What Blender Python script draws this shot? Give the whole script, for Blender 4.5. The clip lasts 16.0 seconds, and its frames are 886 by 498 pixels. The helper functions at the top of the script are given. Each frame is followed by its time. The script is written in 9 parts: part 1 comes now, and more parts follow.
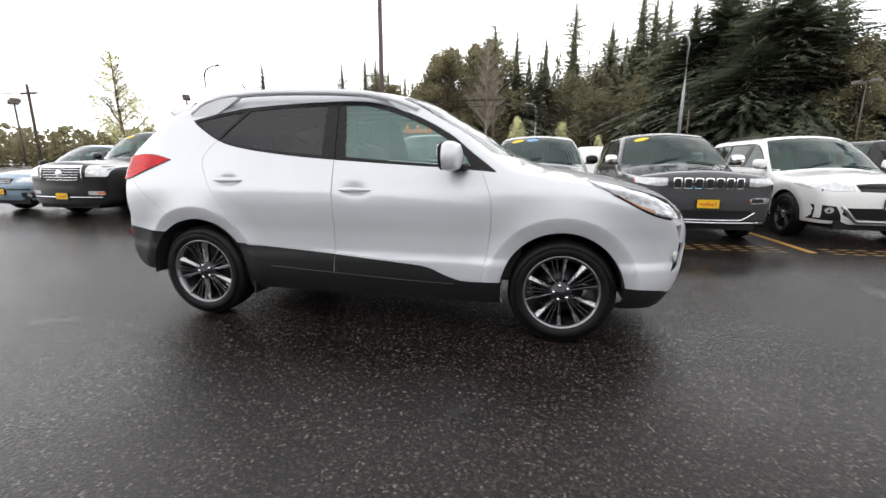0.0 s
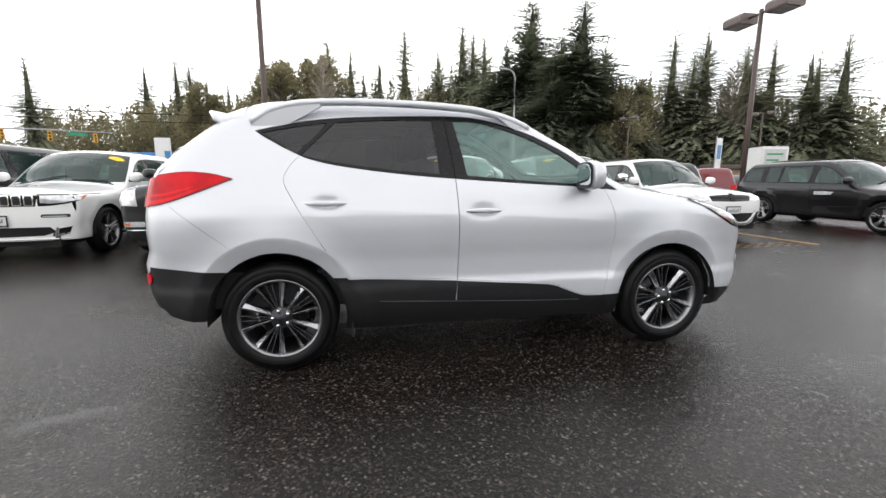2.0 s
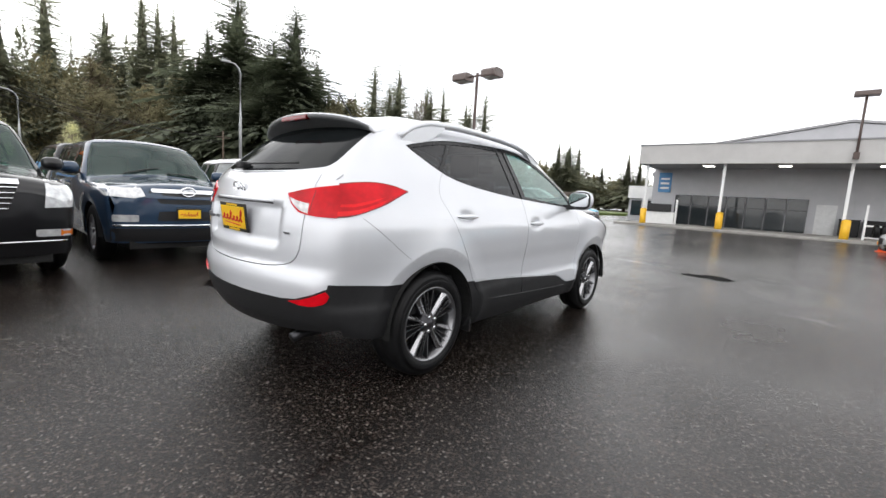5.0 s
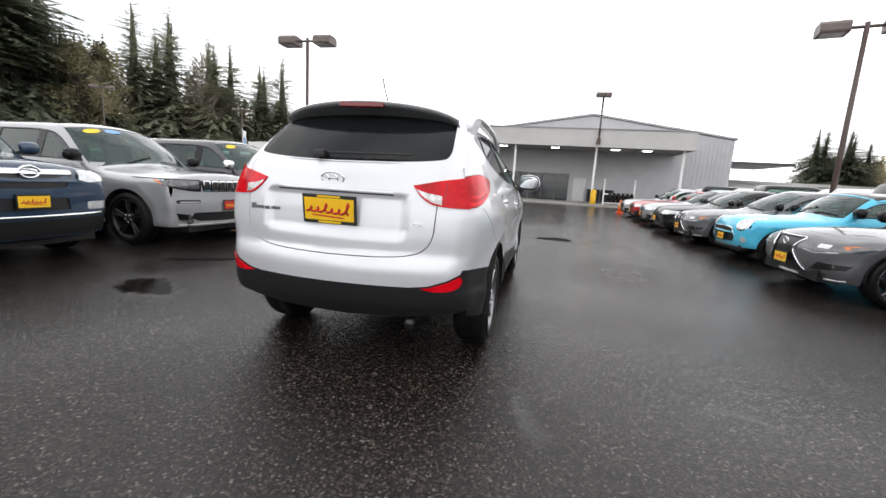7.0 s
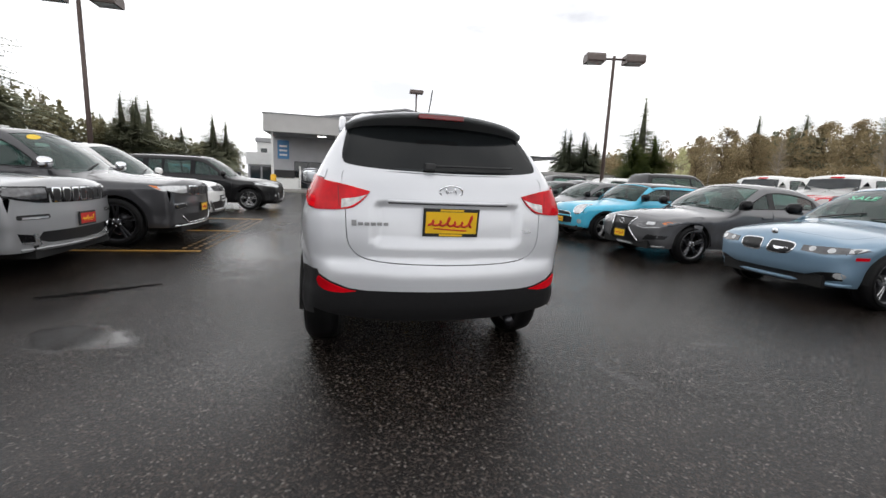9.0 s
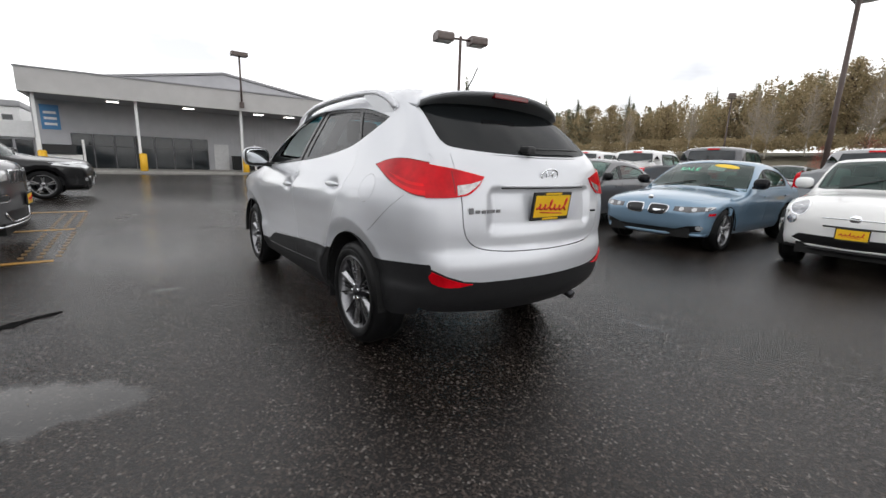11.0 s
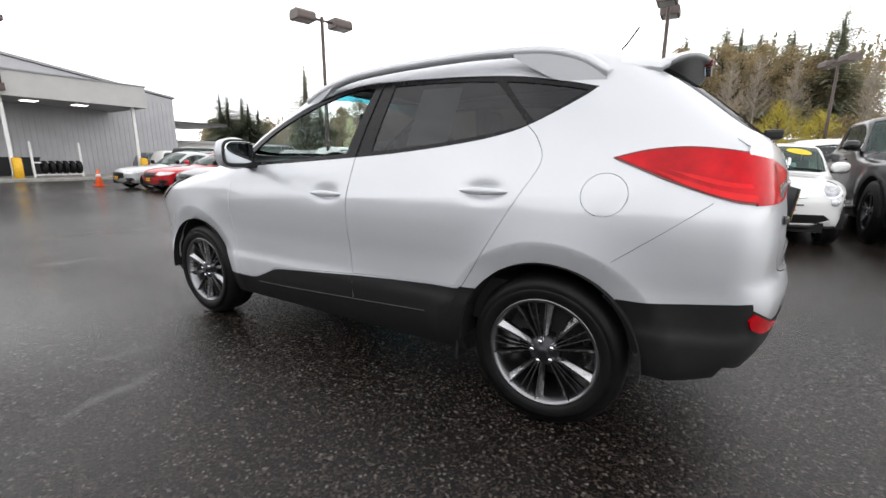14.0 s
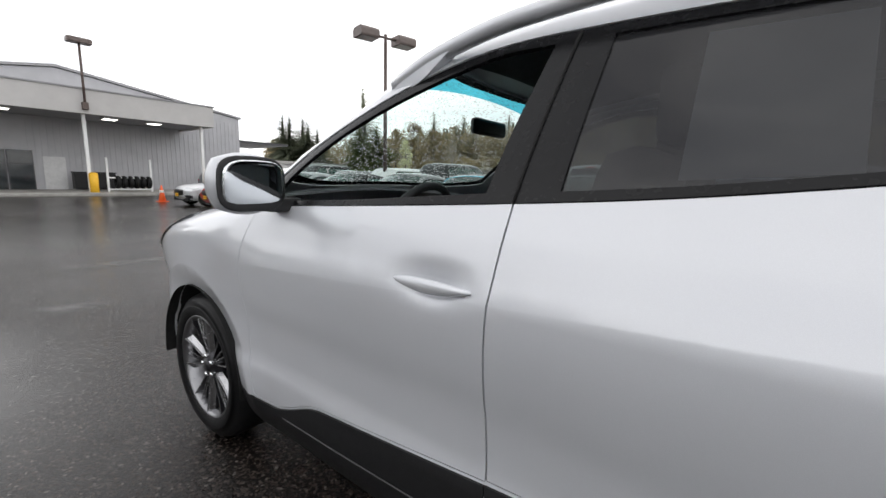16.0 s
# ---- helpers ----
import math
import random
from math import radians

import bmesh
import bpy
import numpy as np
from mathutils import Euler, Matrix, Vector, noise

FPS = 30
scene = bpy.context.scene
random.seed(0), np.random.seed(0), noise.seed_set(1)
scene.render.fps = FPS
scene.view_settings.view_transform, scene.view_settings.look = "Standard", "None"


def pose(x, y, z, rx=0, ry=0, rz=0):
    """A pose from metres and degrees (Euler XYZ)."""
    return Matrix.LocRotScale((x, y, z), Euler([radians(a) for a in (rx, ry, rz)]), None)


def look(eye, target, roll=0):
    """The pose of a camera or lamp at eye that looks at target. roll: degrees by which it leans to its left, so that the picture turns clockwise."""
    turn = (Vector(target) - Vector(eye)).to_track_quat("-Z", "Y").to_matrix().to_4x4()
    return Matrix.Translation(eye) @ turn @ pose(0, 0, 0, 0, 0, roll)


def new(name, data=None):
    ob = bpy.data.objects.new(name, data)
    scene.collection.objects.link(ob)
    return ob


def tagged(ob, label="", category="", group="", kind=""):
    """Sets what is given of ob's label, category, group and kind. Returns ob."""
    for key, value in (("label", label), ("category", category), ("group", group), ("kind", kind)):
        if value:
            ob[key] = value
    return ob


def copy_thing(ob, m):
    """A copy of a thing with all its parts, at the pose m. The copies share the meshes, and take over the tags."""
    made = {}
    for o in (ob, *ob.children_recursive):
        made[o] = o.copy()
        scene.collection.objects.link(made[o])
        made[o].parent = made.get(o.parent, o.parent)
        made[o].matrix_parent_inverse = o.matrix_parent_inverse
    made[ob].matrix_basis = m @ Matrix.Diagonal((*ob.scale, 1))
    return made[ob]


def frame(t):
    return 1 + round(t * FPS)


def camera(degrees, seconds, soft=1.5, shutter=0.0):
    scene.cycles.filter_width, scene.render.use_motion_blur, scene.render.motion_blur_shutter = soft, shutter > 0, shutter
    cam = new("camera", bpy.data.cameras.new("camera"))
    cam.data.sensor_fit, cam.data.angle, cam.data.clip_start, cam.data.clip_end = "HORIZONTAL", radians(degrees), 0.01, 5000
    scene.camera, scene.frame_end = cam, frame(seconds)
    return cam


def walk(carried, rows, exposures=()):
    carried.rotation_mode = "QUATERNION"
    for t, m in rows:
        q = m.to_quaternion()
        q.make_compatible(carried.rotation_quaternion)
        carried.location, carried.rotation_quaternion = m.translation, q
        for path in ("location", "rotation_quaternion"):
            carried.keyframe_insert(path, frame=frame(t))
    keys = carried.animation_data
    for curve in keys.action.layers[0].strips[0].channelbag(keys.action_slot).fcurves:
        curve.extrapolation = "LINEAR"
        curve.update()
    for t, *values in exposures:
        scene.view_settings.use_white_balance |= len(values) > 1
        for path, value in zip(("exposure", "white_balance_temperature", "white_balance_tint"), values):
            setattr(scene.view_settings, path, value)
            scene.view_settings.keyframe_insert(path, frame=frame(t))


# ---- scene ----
cam = camera(93.5, 16.0)
PATH = [
    (0, (1.069, -3.53, 1.17), (0.69, -1.609, 0.762), 0.2),
    (0.5, (0.604, -3.499, 1.175), (0.419, -1.546, 0.786), 0.6),
    (1, (0.107, -3.511, 1.179), (0.061, -1.554, 0.77), -0.2),
    (1.5, (-0.339, -3.442, 1.179), (-0.178, -1.484, 0.803), -1.1),
    (2, (-0.805, -3.424, 1.177), (-0.436, -1.486, 0.85), 0.0),
    (2.5, (-1.261, -3.346, 1.184), (-0.752, -1.433, 0.897), 2.4),
    (3, (-1.686, -3.219, 1.18), (-0.967, -1.378, 0.873), 1.9),
    (3.5, (-2.124, -3.121, 1.185), (-1.22, -1.362, 0.884), 2.3),
    (4, (-2.49, -2.907, 1.181), (-1.36, -1.286, 0.871), 3.5),
    (4.2, (-2.665, -2.854, 1.164), (-1.442, -1.294, 0.895), 3.2),
    (6.3, (-4.053, -1.74, 1.186), (-2.246, -0.944, 0.869), 4.4),
    (6.5, (-4.149, -1.57, 1.186), (-2.308, -0.848, 0.886), 3.7),
    (7, (-4.339, -1.174, 1.174), (-2.418, -0.725, 0.851), 3.5),
    (7.5, (-4.434, -0.724, 1.203), (-2.465, -0.54, 0.905), 2.0),
    (8, (-4.553, -0.282, 1.21), (-2.574, -0.265, 0.924), 1.3),
    (8.5, (-4.549, 0.153, 1.219), (-2.584, -0.068, 0.92), 2.7),
    (9, (-4.535, 0.599, 1.209), (-2.614, 0.142, 0.891), 2.6),
    (9.5, (-4.396, 0.987, 1.205), (-2.549, 0.295, 0.87), 1.4),
    (10, (-4.236, 1.378, 1.216), (-2.489, 0.449, 0.921), 0.5),
    (10.2, (-4.166, 1.519, 1.222), (-2.45, 0.544, 0.895), 0.4),
    (12.3, (-2.936, 2.564, 1.159), (-1.712, 1.028, 0.784), 2.0),
    (12.5, (-2.796, 2.635, 1.163), (-1.627, 1.055, 0.795), 1.2),
    (13, (-2.481, 2.666, 1.162), (-1.352, 1.056, 0.796), 0.9),
    (13.5, (-2.169, 2.6, 1.17), (-1.073, 0.974, 0.777), 1.8),
    (14, (-1.836, 2.535, 1.171), (-0.814, 0.867, 0.754), 0.3),
    (14.5, (-1.552, 2.32, 1.173), (-0.529, 0.652, 0.758), -0.0),
    (15, (-1.247, 2.096, 1.176), (-0.154, 0.467, 0.788), 1.2),
    (15.5, (-0.905, 1.884, 1.19), (0.19, 0.25, 0.825), -1.8),
    (16, (-0.668, 1.626, 1.229), (0.547, 0.07, 0.907), 1.5),
]
walk(cam, [(t, look(eye, target, roll)) for t, eye, target, roll in PATH], exposures=((0.0, 0.06), (2.5, 0.14), (4.0, 0.20), (6.5, 0.10), (7.4, 0.02), (8.5, -0.32), (10.2, -0.40), (12.5, -0.08), (13.3, 0.08), (14.8, 0.05), (16.0, -0.18)))

# ---- sky and light ----
world = bpy.data.worlds.new("overcast_sky")
scene.world = world
world.use_nodes = True
wt = world.node_tree
wt.nodes.clear()
w_out = wt.nodes.new("ShaderNodeOutputWorld")
w_bg = wt.nodes.new("ShaderNodeBackground")
w_sky = wt.nodes.new("ShaderNodeTexSky")
w_sky.sky_type = "NISHITA"
w_sky.sun_disc = False
w_sky.sun_elevation = radians(52)
w_sky.sun_rotation = radians(200)
w_co = wt.nodes.new("ShaderNodeTexCoord")
w_map = wt.nodes.new("ShaderNodeMapping")
w_map.inputs["Scale"].default_value = (1.4, 1.4, 4.2)
w_noise = wt.nodes.new("ShaderNodeTexNoise")
w_noise.inputs["Scale"].default_value = 1.7
w_noise.inputs["Detail"].default_value = 7
w_noise.inputs["Roughness"].default_value = 0.55
w_ramp = wt.nodes.new("ShaderNodeValToRGB")
w_ramp.color_ramp.elements[0].position = 0.34
w_ramp.color_ramp.elements[0].color = (5.2, 5.25, 5.5, 1)
w_ramp.color_ramp.elements[1].position = 0.58
w_ramp.color_ramp.elements[1].color = (9.85, 9.78, 9.75, 1)
w_mix = wt.nodes.new("ShaderNodeMix")
w_mix.data_type = "RGBA"
w_mix.inputs[0].default_value = 0.94
wt.links.new(w_co.outputs["Generated"], w_map.inputs["Vector"])
wt.links.new(w_map.outputs["Vector"], w_noise.inputs["Vector"])
wt.links.new(w_noise.outputs["Fac"], w_ramp.inputs["Fac"])
wt.links.new(w_sky.outputs["Color"], w_mix.inputs[6])
wt.links.new(w_ramp.outputs["Color"], w_mix.inputs[7])
# the cloud is thinner, and brighter, in the north
w_sep = wt.nodes.new("ShaderNodeSeparateXYZ")
wt.links.new(w_co.outputs["Generated"], w_sep.inputs[0])
w_thin = wt.nodes.new("ShaderNodeMapRange")
for key, value in (("From Min", -1.0), ("From Max", 1.0), ("To Min", 0.85), ("To Max", 1.15)):
    w_thin.inputs[key].default_value = value
wt.links.new(w_sep.outputs["Y"], w_thin.inputs["Value"])
w_scale = wt.nodes.new("ShaderNodeVectorMath")
w_scale.operation = "SCALE"
wt.links.new(w_mix.outputs[2], w_scale.inputs[0])
# a thick overcast, a little brighter low down where it thins out
w_low = wt.nodes.new("ShaderNodeMapRange")
for key, value in (("From Min", 0.0), ("From Max", 1.0), ("To Min", 1.25), ("To Max", 0.66)):
    w_low.inputs[key].default_value = value
wt.links.new(w_sep.outputs["Z"], w_low.inputs["Value"])
w_both = wt.nodes.new("ShaderNodeMath")
w_both.operation = "MULTIPLY"
wt.links.new(w_thin.outputs["Result"], w_both.inputs[0])
wt.links.new(w_low.outputs["Result"], w_both.inputs[1])
wt.links.new(w_both.outputs[0], w_scale.inputs["Scale"])
wt.links.new(w_scale.outputs[0], w_bg.inputs["Color"])
w_bg.inputs["Strength"].default_value = 0.222
wt.links.new(w_bg.outputs["Background"], w_out.inputs["Surface"])

sun_data = bpy.data.lights.new("sun", "SUN")
sun_data.energy = 0.5
sun_data.angle = radians(110)
sun_data.color = (1.0, 0.97, 0.93)
sun = new("sun", sun_data)
sun.matrix_world = look((-20, -30, 60), (0, 0, 0))


# ---- materials ----
def mat_base(name):
    m = bpy.data.materials.new(name)
    m.use_nodes = True
    nt = m.node_tree
    return m, nt, nt.nodes["Principled BSDF"]


def node(nt, kind, **values):
    n = nt.nodes.new(kind)
    for key, value in values.items():
        n.inputs[key].default_value = value
    return n


def ramp(nt, fac, stops):
    r = nt.nodes.new("ShaderNodeValToRGB")
    e = r.color_ramp.elements
    while len(e) < len(stops):
        e.new(0.5)
    for el, (p, c) in zip(e, stops):
        el.position = p
        el.color = (*c, 1) if len(c) == 3 else c
    nt.links.new(fac, r.inputs["Fac"])
    return r.outputs["Color"]


def grey(v):
    return (v, v, v)


def solid(name, col, rough=0.5, metal=0.0, var=0.08, scale=6.0, bump=0.0, bscale=80.0, coat=0.0, spec=None, dirt=0.0):
    """A plain surface with a slow drift of tone, fine grain in its gloss and, if wanted, relief."""
    m, nt, b = mat_base(name)
    co = node(nt, "ShaderNodeTexCoord")
    n1 = node(nt, "ShaderNodeTexNoise", Scale=scale, Detail=5.0, Roughness=0.6)
    nt.links.new(co.outputs["Object"], n1.inputs["Vector"])
    lo = tuple(c * (1 - var) for c in col)
    hi = tuple(min(1, c * (1 + var)) for c in col)
    c = ramp(nt, n1.outputs["Fac"], [(0.3, lo), (0.7, hi)])
    nt.links.new(c, b.inputs["Base Color"])
    n2 = node(nt, "ShaderNodeTexNoise", Scale=scale * 7, Detail=3.0)
    nt.links.new(co.outputs["Object"], n2.inputs["Vector"])
    r = ramp(nt, n2.outputs["Fac"], [(0.3, grey(max(0.02, rough - 0.05))), (0.7, grey(min(1, rough + 0.05)))])
    nt.links.new(r, b.inputs["Roughness"])
    b.inputs["Metallic"].default_value = metal
    b.inputs["Coat Weight"].default_value = coat
    b.inputs["Coat Roughness"].default_value = 0.03
    if spec is not None:
        b.inputs["Specular IOR Level"].default_value = spec
    if bump:
        n3 = node(nt, "ShaderNodeTexNoise", Scale=bscale, Detail=4.0)
        nt.links.new(co.outputs["Object"], n3.inputs["Vector"])
        bp = node(nt, "ShaderNodeBump", Strength=bump, Distance=0.01)
        nt.links.new(n3.outputs["Fac"], bp.inputs["Height"])
        nt.links.new(bp.outputs["Normal"], b.inputs["Normal"])
    return m


def paint(name, col, metal=0.0, rough=0.35, flake=0.0, drops=0.12, coat=1.0):
    """Car paint: base coat, clear coat, a breath of flake and beads of rain."""
    m, nt, b = mat_base(name)
    co = node(nt, "ShaderNodeTexCoord")
    n1 = node(nt, "ShaderNodeTexNoise", Scale=1.3, Detail=4.0)
    nt.links.new(co.outputs["Object"], n1.inputs["Vector"])
    c = ramp(nt, n1.outputs["Fac"], [(0.3, tuple(v * 0.96 for v in col)), (0.7, tuple(min(1, v * 1.03) for v in col))])
    if flake:
        v = node(nt, "ShaderNodeTexVoronoi", Scale=900.0)
        nt.links.new(co.outputs["Object"], v.inputs["Vector"])
        mx = nt.nodes.new("ShaderNodeMix")
        mx.data_type = "RGBA"
        mx.blend_type = "MULTIPLY"
        mx.inputs[0].default_value = flake
        nt.links.new(c, mx.inputs[6])
        f = ramp(nt, v.outputs["Distance"], [(0.0, grey(0.75)), (0.8, grey(1.0))])
        nt.links.new(f, mx.inputs[7])
        c = mx.outputs[2]
    nt.links.new(c, b.inputs["Base Color"])
    b.inputs["Metallic"].default_value = metal
    b.inputs["Roughness"].default_value = rough
    b.inputs["Coat Weight"].default_value = coat
    b.inputs["Specular IOR Level"].default_value = 0.2
    b.inputs["Coat Roughness"].default_value = 0.04
    if drops:
        v = node(nt, "ShaderNodeTexVoronoi", Scale=140.0)
        nt.links.new(co.outputs["Object"], v.inputs["Vector"])
        d = ramp(nt, v.outputs["Distance"], [(0.06, grey(1.0)), (0.22, grey(0.0))])
        bp = node(nt, "ShaderNodeBump", Strength=drops, Distance=0.0015)
        nt.links.new(d, bp.inputs["Height"])
        nt.links.new(bp.outputs["Normal"], b.inputs["Coat Normal"])
    return m


def glass(name, tint, opacity, rough=0.02, wet=0.0, gloss=0.042, veil=(0.012, 0.014, 0.015), edge=0.9):
    """A thin pane: mirror gloss over a tinted, partly see-through sheet."""
    m, nt, b = mat_base(name)
    nt.nodes.remove(b)
    out = nt.nodes["Material Output"]
    tr = node(nt, "ShaderNodeBsdfTransparent", Color=(*tint, 1))
    dk = node(nt, "ShaderNodeBsdfDiffuse", Color=(*veil, 1))
    gl = node(nt, "ShaderNodeBsdfGlossy", Roughness=rough, Color=(1, 1, 1, 1))
    lw = node(nt, "ShaderNodeLayerWeight", Blend=0.5)
    pw = nt.nodes.new("ShaderNodeMath")
    pw.operation = "POWER"
    nt.links.new(lw.outputs["Facing"], pw.inputs[0])
    pw.inputs[1].default_value = 5.0
    fr = nt.nodes.new("ShaderNodeMath")
    fr.operation = "MULTIPLY_ADD"
    nt.links.new(pw.outputs[0], fr.inputs[0])
    fr.inputs[1].default_value = edge
    fr.inputs[2].default_value = gloss
    m1 = node(nt, "ShaderNodeMixShader", Fac=opacity)
    m2 = node(nt, "ShaderNodeMixShader")
    nt.links.new(tr.outputs[0], m1.inputs[1])
    nt.links.new(dk.outputs[0], m1.inputs[2])
    nt.links.new(fr.outputs[0], m2.inputs["Fac"])
    nt.links.new(m1.outputs[0], m2.inputs[1])
    nt.links.new(gl.outputs[0], m2.inputs[2])
    if wet:
        co = node(nt, "ShaderNodeTexCoord")
        v = node(nt, "ShaderNodeTexVoronoi", Scale=75.0, Randomness=1.0)
        nt.links.new(co.outputs["Object"], v.inputs["Vector"])
        d = ramp(nt, v.outputs["Distance"], [(0.08, grey(1.0)), (0.35, grey(0.0))])
        bp = node(nt, "ShaderNodeBump", Strength=wet, Distance=0.004)
        nt.links.new(d, bp.inputs["Height"])
        nt.links.new(bp.outputs["Normal"], gl.inputs["Normal"])
        nt.links.new(bp.outputs["Normal"], lw.inputs["Normal"])
        # beads scatter the daylight that comes through
        dm = nt.nodes.new("ShaderNodeMath")
        dm.operation = "MULTIPLY"
        nt.links.new(d, dm.inputs[0])
        dm.inputs[1].default_value = 0.75
        bead = node(nt, "ShaderNodeBsdfTranslucent", Color=(0.75, 0.78, 0.78, 1))
        m3 = node(nt, "ShaderNodeMixShader")
        nt.links.new(dm.outputs[0], m3.inputs["Fac"])
        nt.links.new(m1.outputs[0], m3.inputs[1])
        nt.links.new(bead.outputs[0], m3.inputs[2])
        nt.links.new(m3.outputs[0], m2.inputs[1])
    nt.links.new(m2.outputs[0], out.inputs["Surface"])
    return m


# rain water on the lot: centre, half length, half width, turn, depth of film
WATER = (
    (-4.6, -1.9, 2.8, 2.0, 0.15, 0.56), (-5.6, 2.0, 2.2, 1.9, 0.0, 0.62), (3.0, 1.9, 3.8, 1.9, 0.1, 0.84), (-0.4, 3.0, 1.6, 1.0, 0.0, 0.70), (5.0, -2.6, 2.9, 1.7, 0.0, 0.76), (12.0, -0.3, 10.5, 6.5, 0.0, 0.74),
    (-2.3, -1.2, 0.9, 0.22, 0.4, 0.74), (-1.93, -2.35, 0.75, 0.15, 1.30, 0.85), (0.80, -1.75, 0.95, 0.14, 1.12, 0.9), (0.93, -2.95, 0.6, 0.11, 1.80, 0.8),
    (0.60, 1.80, 0.85, 0.14, 1.94, 0.86), (4.3, 0.8, 0.9, 0.3, 1.4, 0.9), (6.3, -0.2, 1.5, 0.42, 1.4, 0.86), (1.06, 1.60, 0.75, 0.12, 1.90, 0.84), (-1.20, 2.45, 0.60, 0.34, 1.2, 2.2), (-5.5, 2.0, 0.5, 0.16, 0.7, 1.2), (3.1, -2.8, 1.1, 0.2, 1.3, 0.9),
)


THIN_FILM = ((-3.1, 0.9, 1.2, 1.1), (1.9, -2.4, 1.5, 1.0))


def asphalt():
    m, nt, b = mat_base("wet_asphalt")
    co = node(nt, "ShaderNodeTexCoord")
    p = co.outputs["Object"]
    stones = node(nt, "ShaderNodeTexVoronoi", Scale=95.0)
    chips = node(nt, "ShaderNodeTexVoronoi", Scale=34.0)
    fine = node(nt, "ShaderNodeTexNoise", Scale=210.0, Detail=3.0)
    wet = node(nt, "ShaderNodeTexNoise", Scale=0.32, Detail=6.0, Roughness=0.55)
    blot = node(nt, "ShaderNodeTexNoise", Scale=1.1, Detail=5.0, Roughness=0.6)
    wide = node(nt, "ShaderNodeTexNoise", Scale=0.07, Detail=3.0)
    for n in (stones, chips, fine, wet, blot, wide):
        nt.links.new(p, n.inputs["Vector"])
    # colour: bitumen with brown and pale stones; the palest also paint in wet glints
    sep = nt.nodes.new("ShaderNodeSeparateColor")
    nt.links.new(stones.outputs["Color"], sep.inputs[0])
    tone = ramp(nt, sep.outputs[0], [(0.0, (0.005, 0.0043, 0.004)), (0.5, (0.012, 0.0097, 0.0085)), (0.80, (0.034, 0.0255, 0.0213)), (0.955, (0.058, 0.047, 0.040)), (1.0, (0.14, 0.128, 0.117))])
    slow = ramp(nt, blot.outputs["Fac"], [(0.3, grey(0.72)), (0.7, grey(1.15))])
    mx = nt.nodes.new("ShaderNodeMix")
    mx.data_type, mx.blend_type = "RGBA", "MULTIPLY"
    mx.inputs[0].default_value = 1.0
    nt.links.new(tone, mx.inputs[6])
    nt.links.new(slow, mx.inputs[7])
    nt.links.new(mx.outputs[2], b.inputs["Base Color"])
    # water: smooth, mirror-like patches between damp, rough ground
    add = nt.nodes.new("ShaderNodeMath")
    add.operation = "MULTIPLY_ADD"
    nt.links.new(wide.outputs["Fac"], add.inputs[0])
    add.inputs[1].default_value = 0.55
    nt.links.new(wet.outputs["Fac"], add.inputs[2])
    film = ramp(nt, add.outputs[0], [(0.55, grey(0.32)), (1.0, grey(0.66))])
    # standing films and runs of rain water, soft and ragged at the rim
    rag = node(nt, "ShaderNodeTexNoise", Scale=3.2, Detail=5.0, Roughness=0.6)
    nt.links.new(p, rag.inputs["Vector"])
    sh = nt.nodes.new("ShaderNodeVectorMath")
    sh.operation = "MULTIPLY_ADD"
    nt.links.new(rag.outputs["Color"], sh.inputs[0])
    sh.inputs[1].default_value = (0.42, 0.42, 0.0)
    nt.links.new(p, sh.inputs[2])
    for cx, cy, rx, ry, turn, wet_k in WATER:
        mp = nt.nodes.new("ShaderNodeMapping")
        mp.vector_type = "TEXTURE"
        mp.inputs["Location"].default_value = (cx + 0.21, cy + 0.21, 0)
        mp.inputs["Rotation"].default_value = (0, 0, turn)
        mp.inputs["Scale"].default_value = (rx, ry, 1000.0)
        nt.links.new(sh.outputs[0], mp.inputs["Vector"])
        ln = nt.nodes.new("ShaderNodeVectorMath")
        ln.operation = "LENGTH"
        nt.links.new(mp.outputs[0], ln.inputs[0])
        rg = ramp(nt, ln.outputs["Value"], [(0.25 if rx > 1.2 else 0.0, grey(wet_k)), (1.0, grey(0.0))])
        mxx = nt.nodes.new("ShaderNodeMath")
        mxx.operation = "MAXIMUM"
        nt.links.new(film, mxx.inputs[0])
        nt.links.new(rg, mxx.inputs[1])
        film = mxx.outputs[0]
    # the water film is cut back in two ovals behind and beside the car
    for cx, cy, rx, ry in THIN_FILM:
        mp = nt.nodes.new("ShaderNodeMapping")
        mp.vector_type = "TEXTURE"
        mp.inputs["Location"].default_value = (cx + 0.21, cy + 0.21, 0)
        mp.inputs["Scale"].default_value = (rx, ry, 1000.0)
        nt.links.new(sh.outputs[0], mp.inputs["Vector"])
        ln = nt.nodes.new("ShaderNodeVectorMath")
        ln.operation = "LENGTH"
        nt.links.new(mp.outputs[0], ln.inputs[0])
        rg = ramp(nt, ln.outputs["Value"], [(0.3, grey(0.62)), (1.0, grey(1.0))])
        mxx = nt.nodes.new("ShaderNodeMath")
        mxx.operation = "MULTIPLY"
        nt.links.new(film, mxx.inputs[0])
        nt.links.new(rg, mxx.inputs[1])
        film = mxx.outputs[0]
    # ground under a film of water looks darker
    soak = ramp(nt, film, [(0.0, grey(1.15)), (0.66, grey(0.85)), (1.0, grey(0.55))])
    mw = nt.nodes.new("ShaderNodeMix")
    mw.data_type, mw.blend_type = "RGBA", "MULTIPLY"
    mw.inputs[0].default_value = 1.0
    nt.links.new(mx.outputs[2], mw.inputs[6])
    nt.links.new(soak, mw.inputs[7])
    nt.links.new(mw.outputs[2], b.inputs["Base Color"])
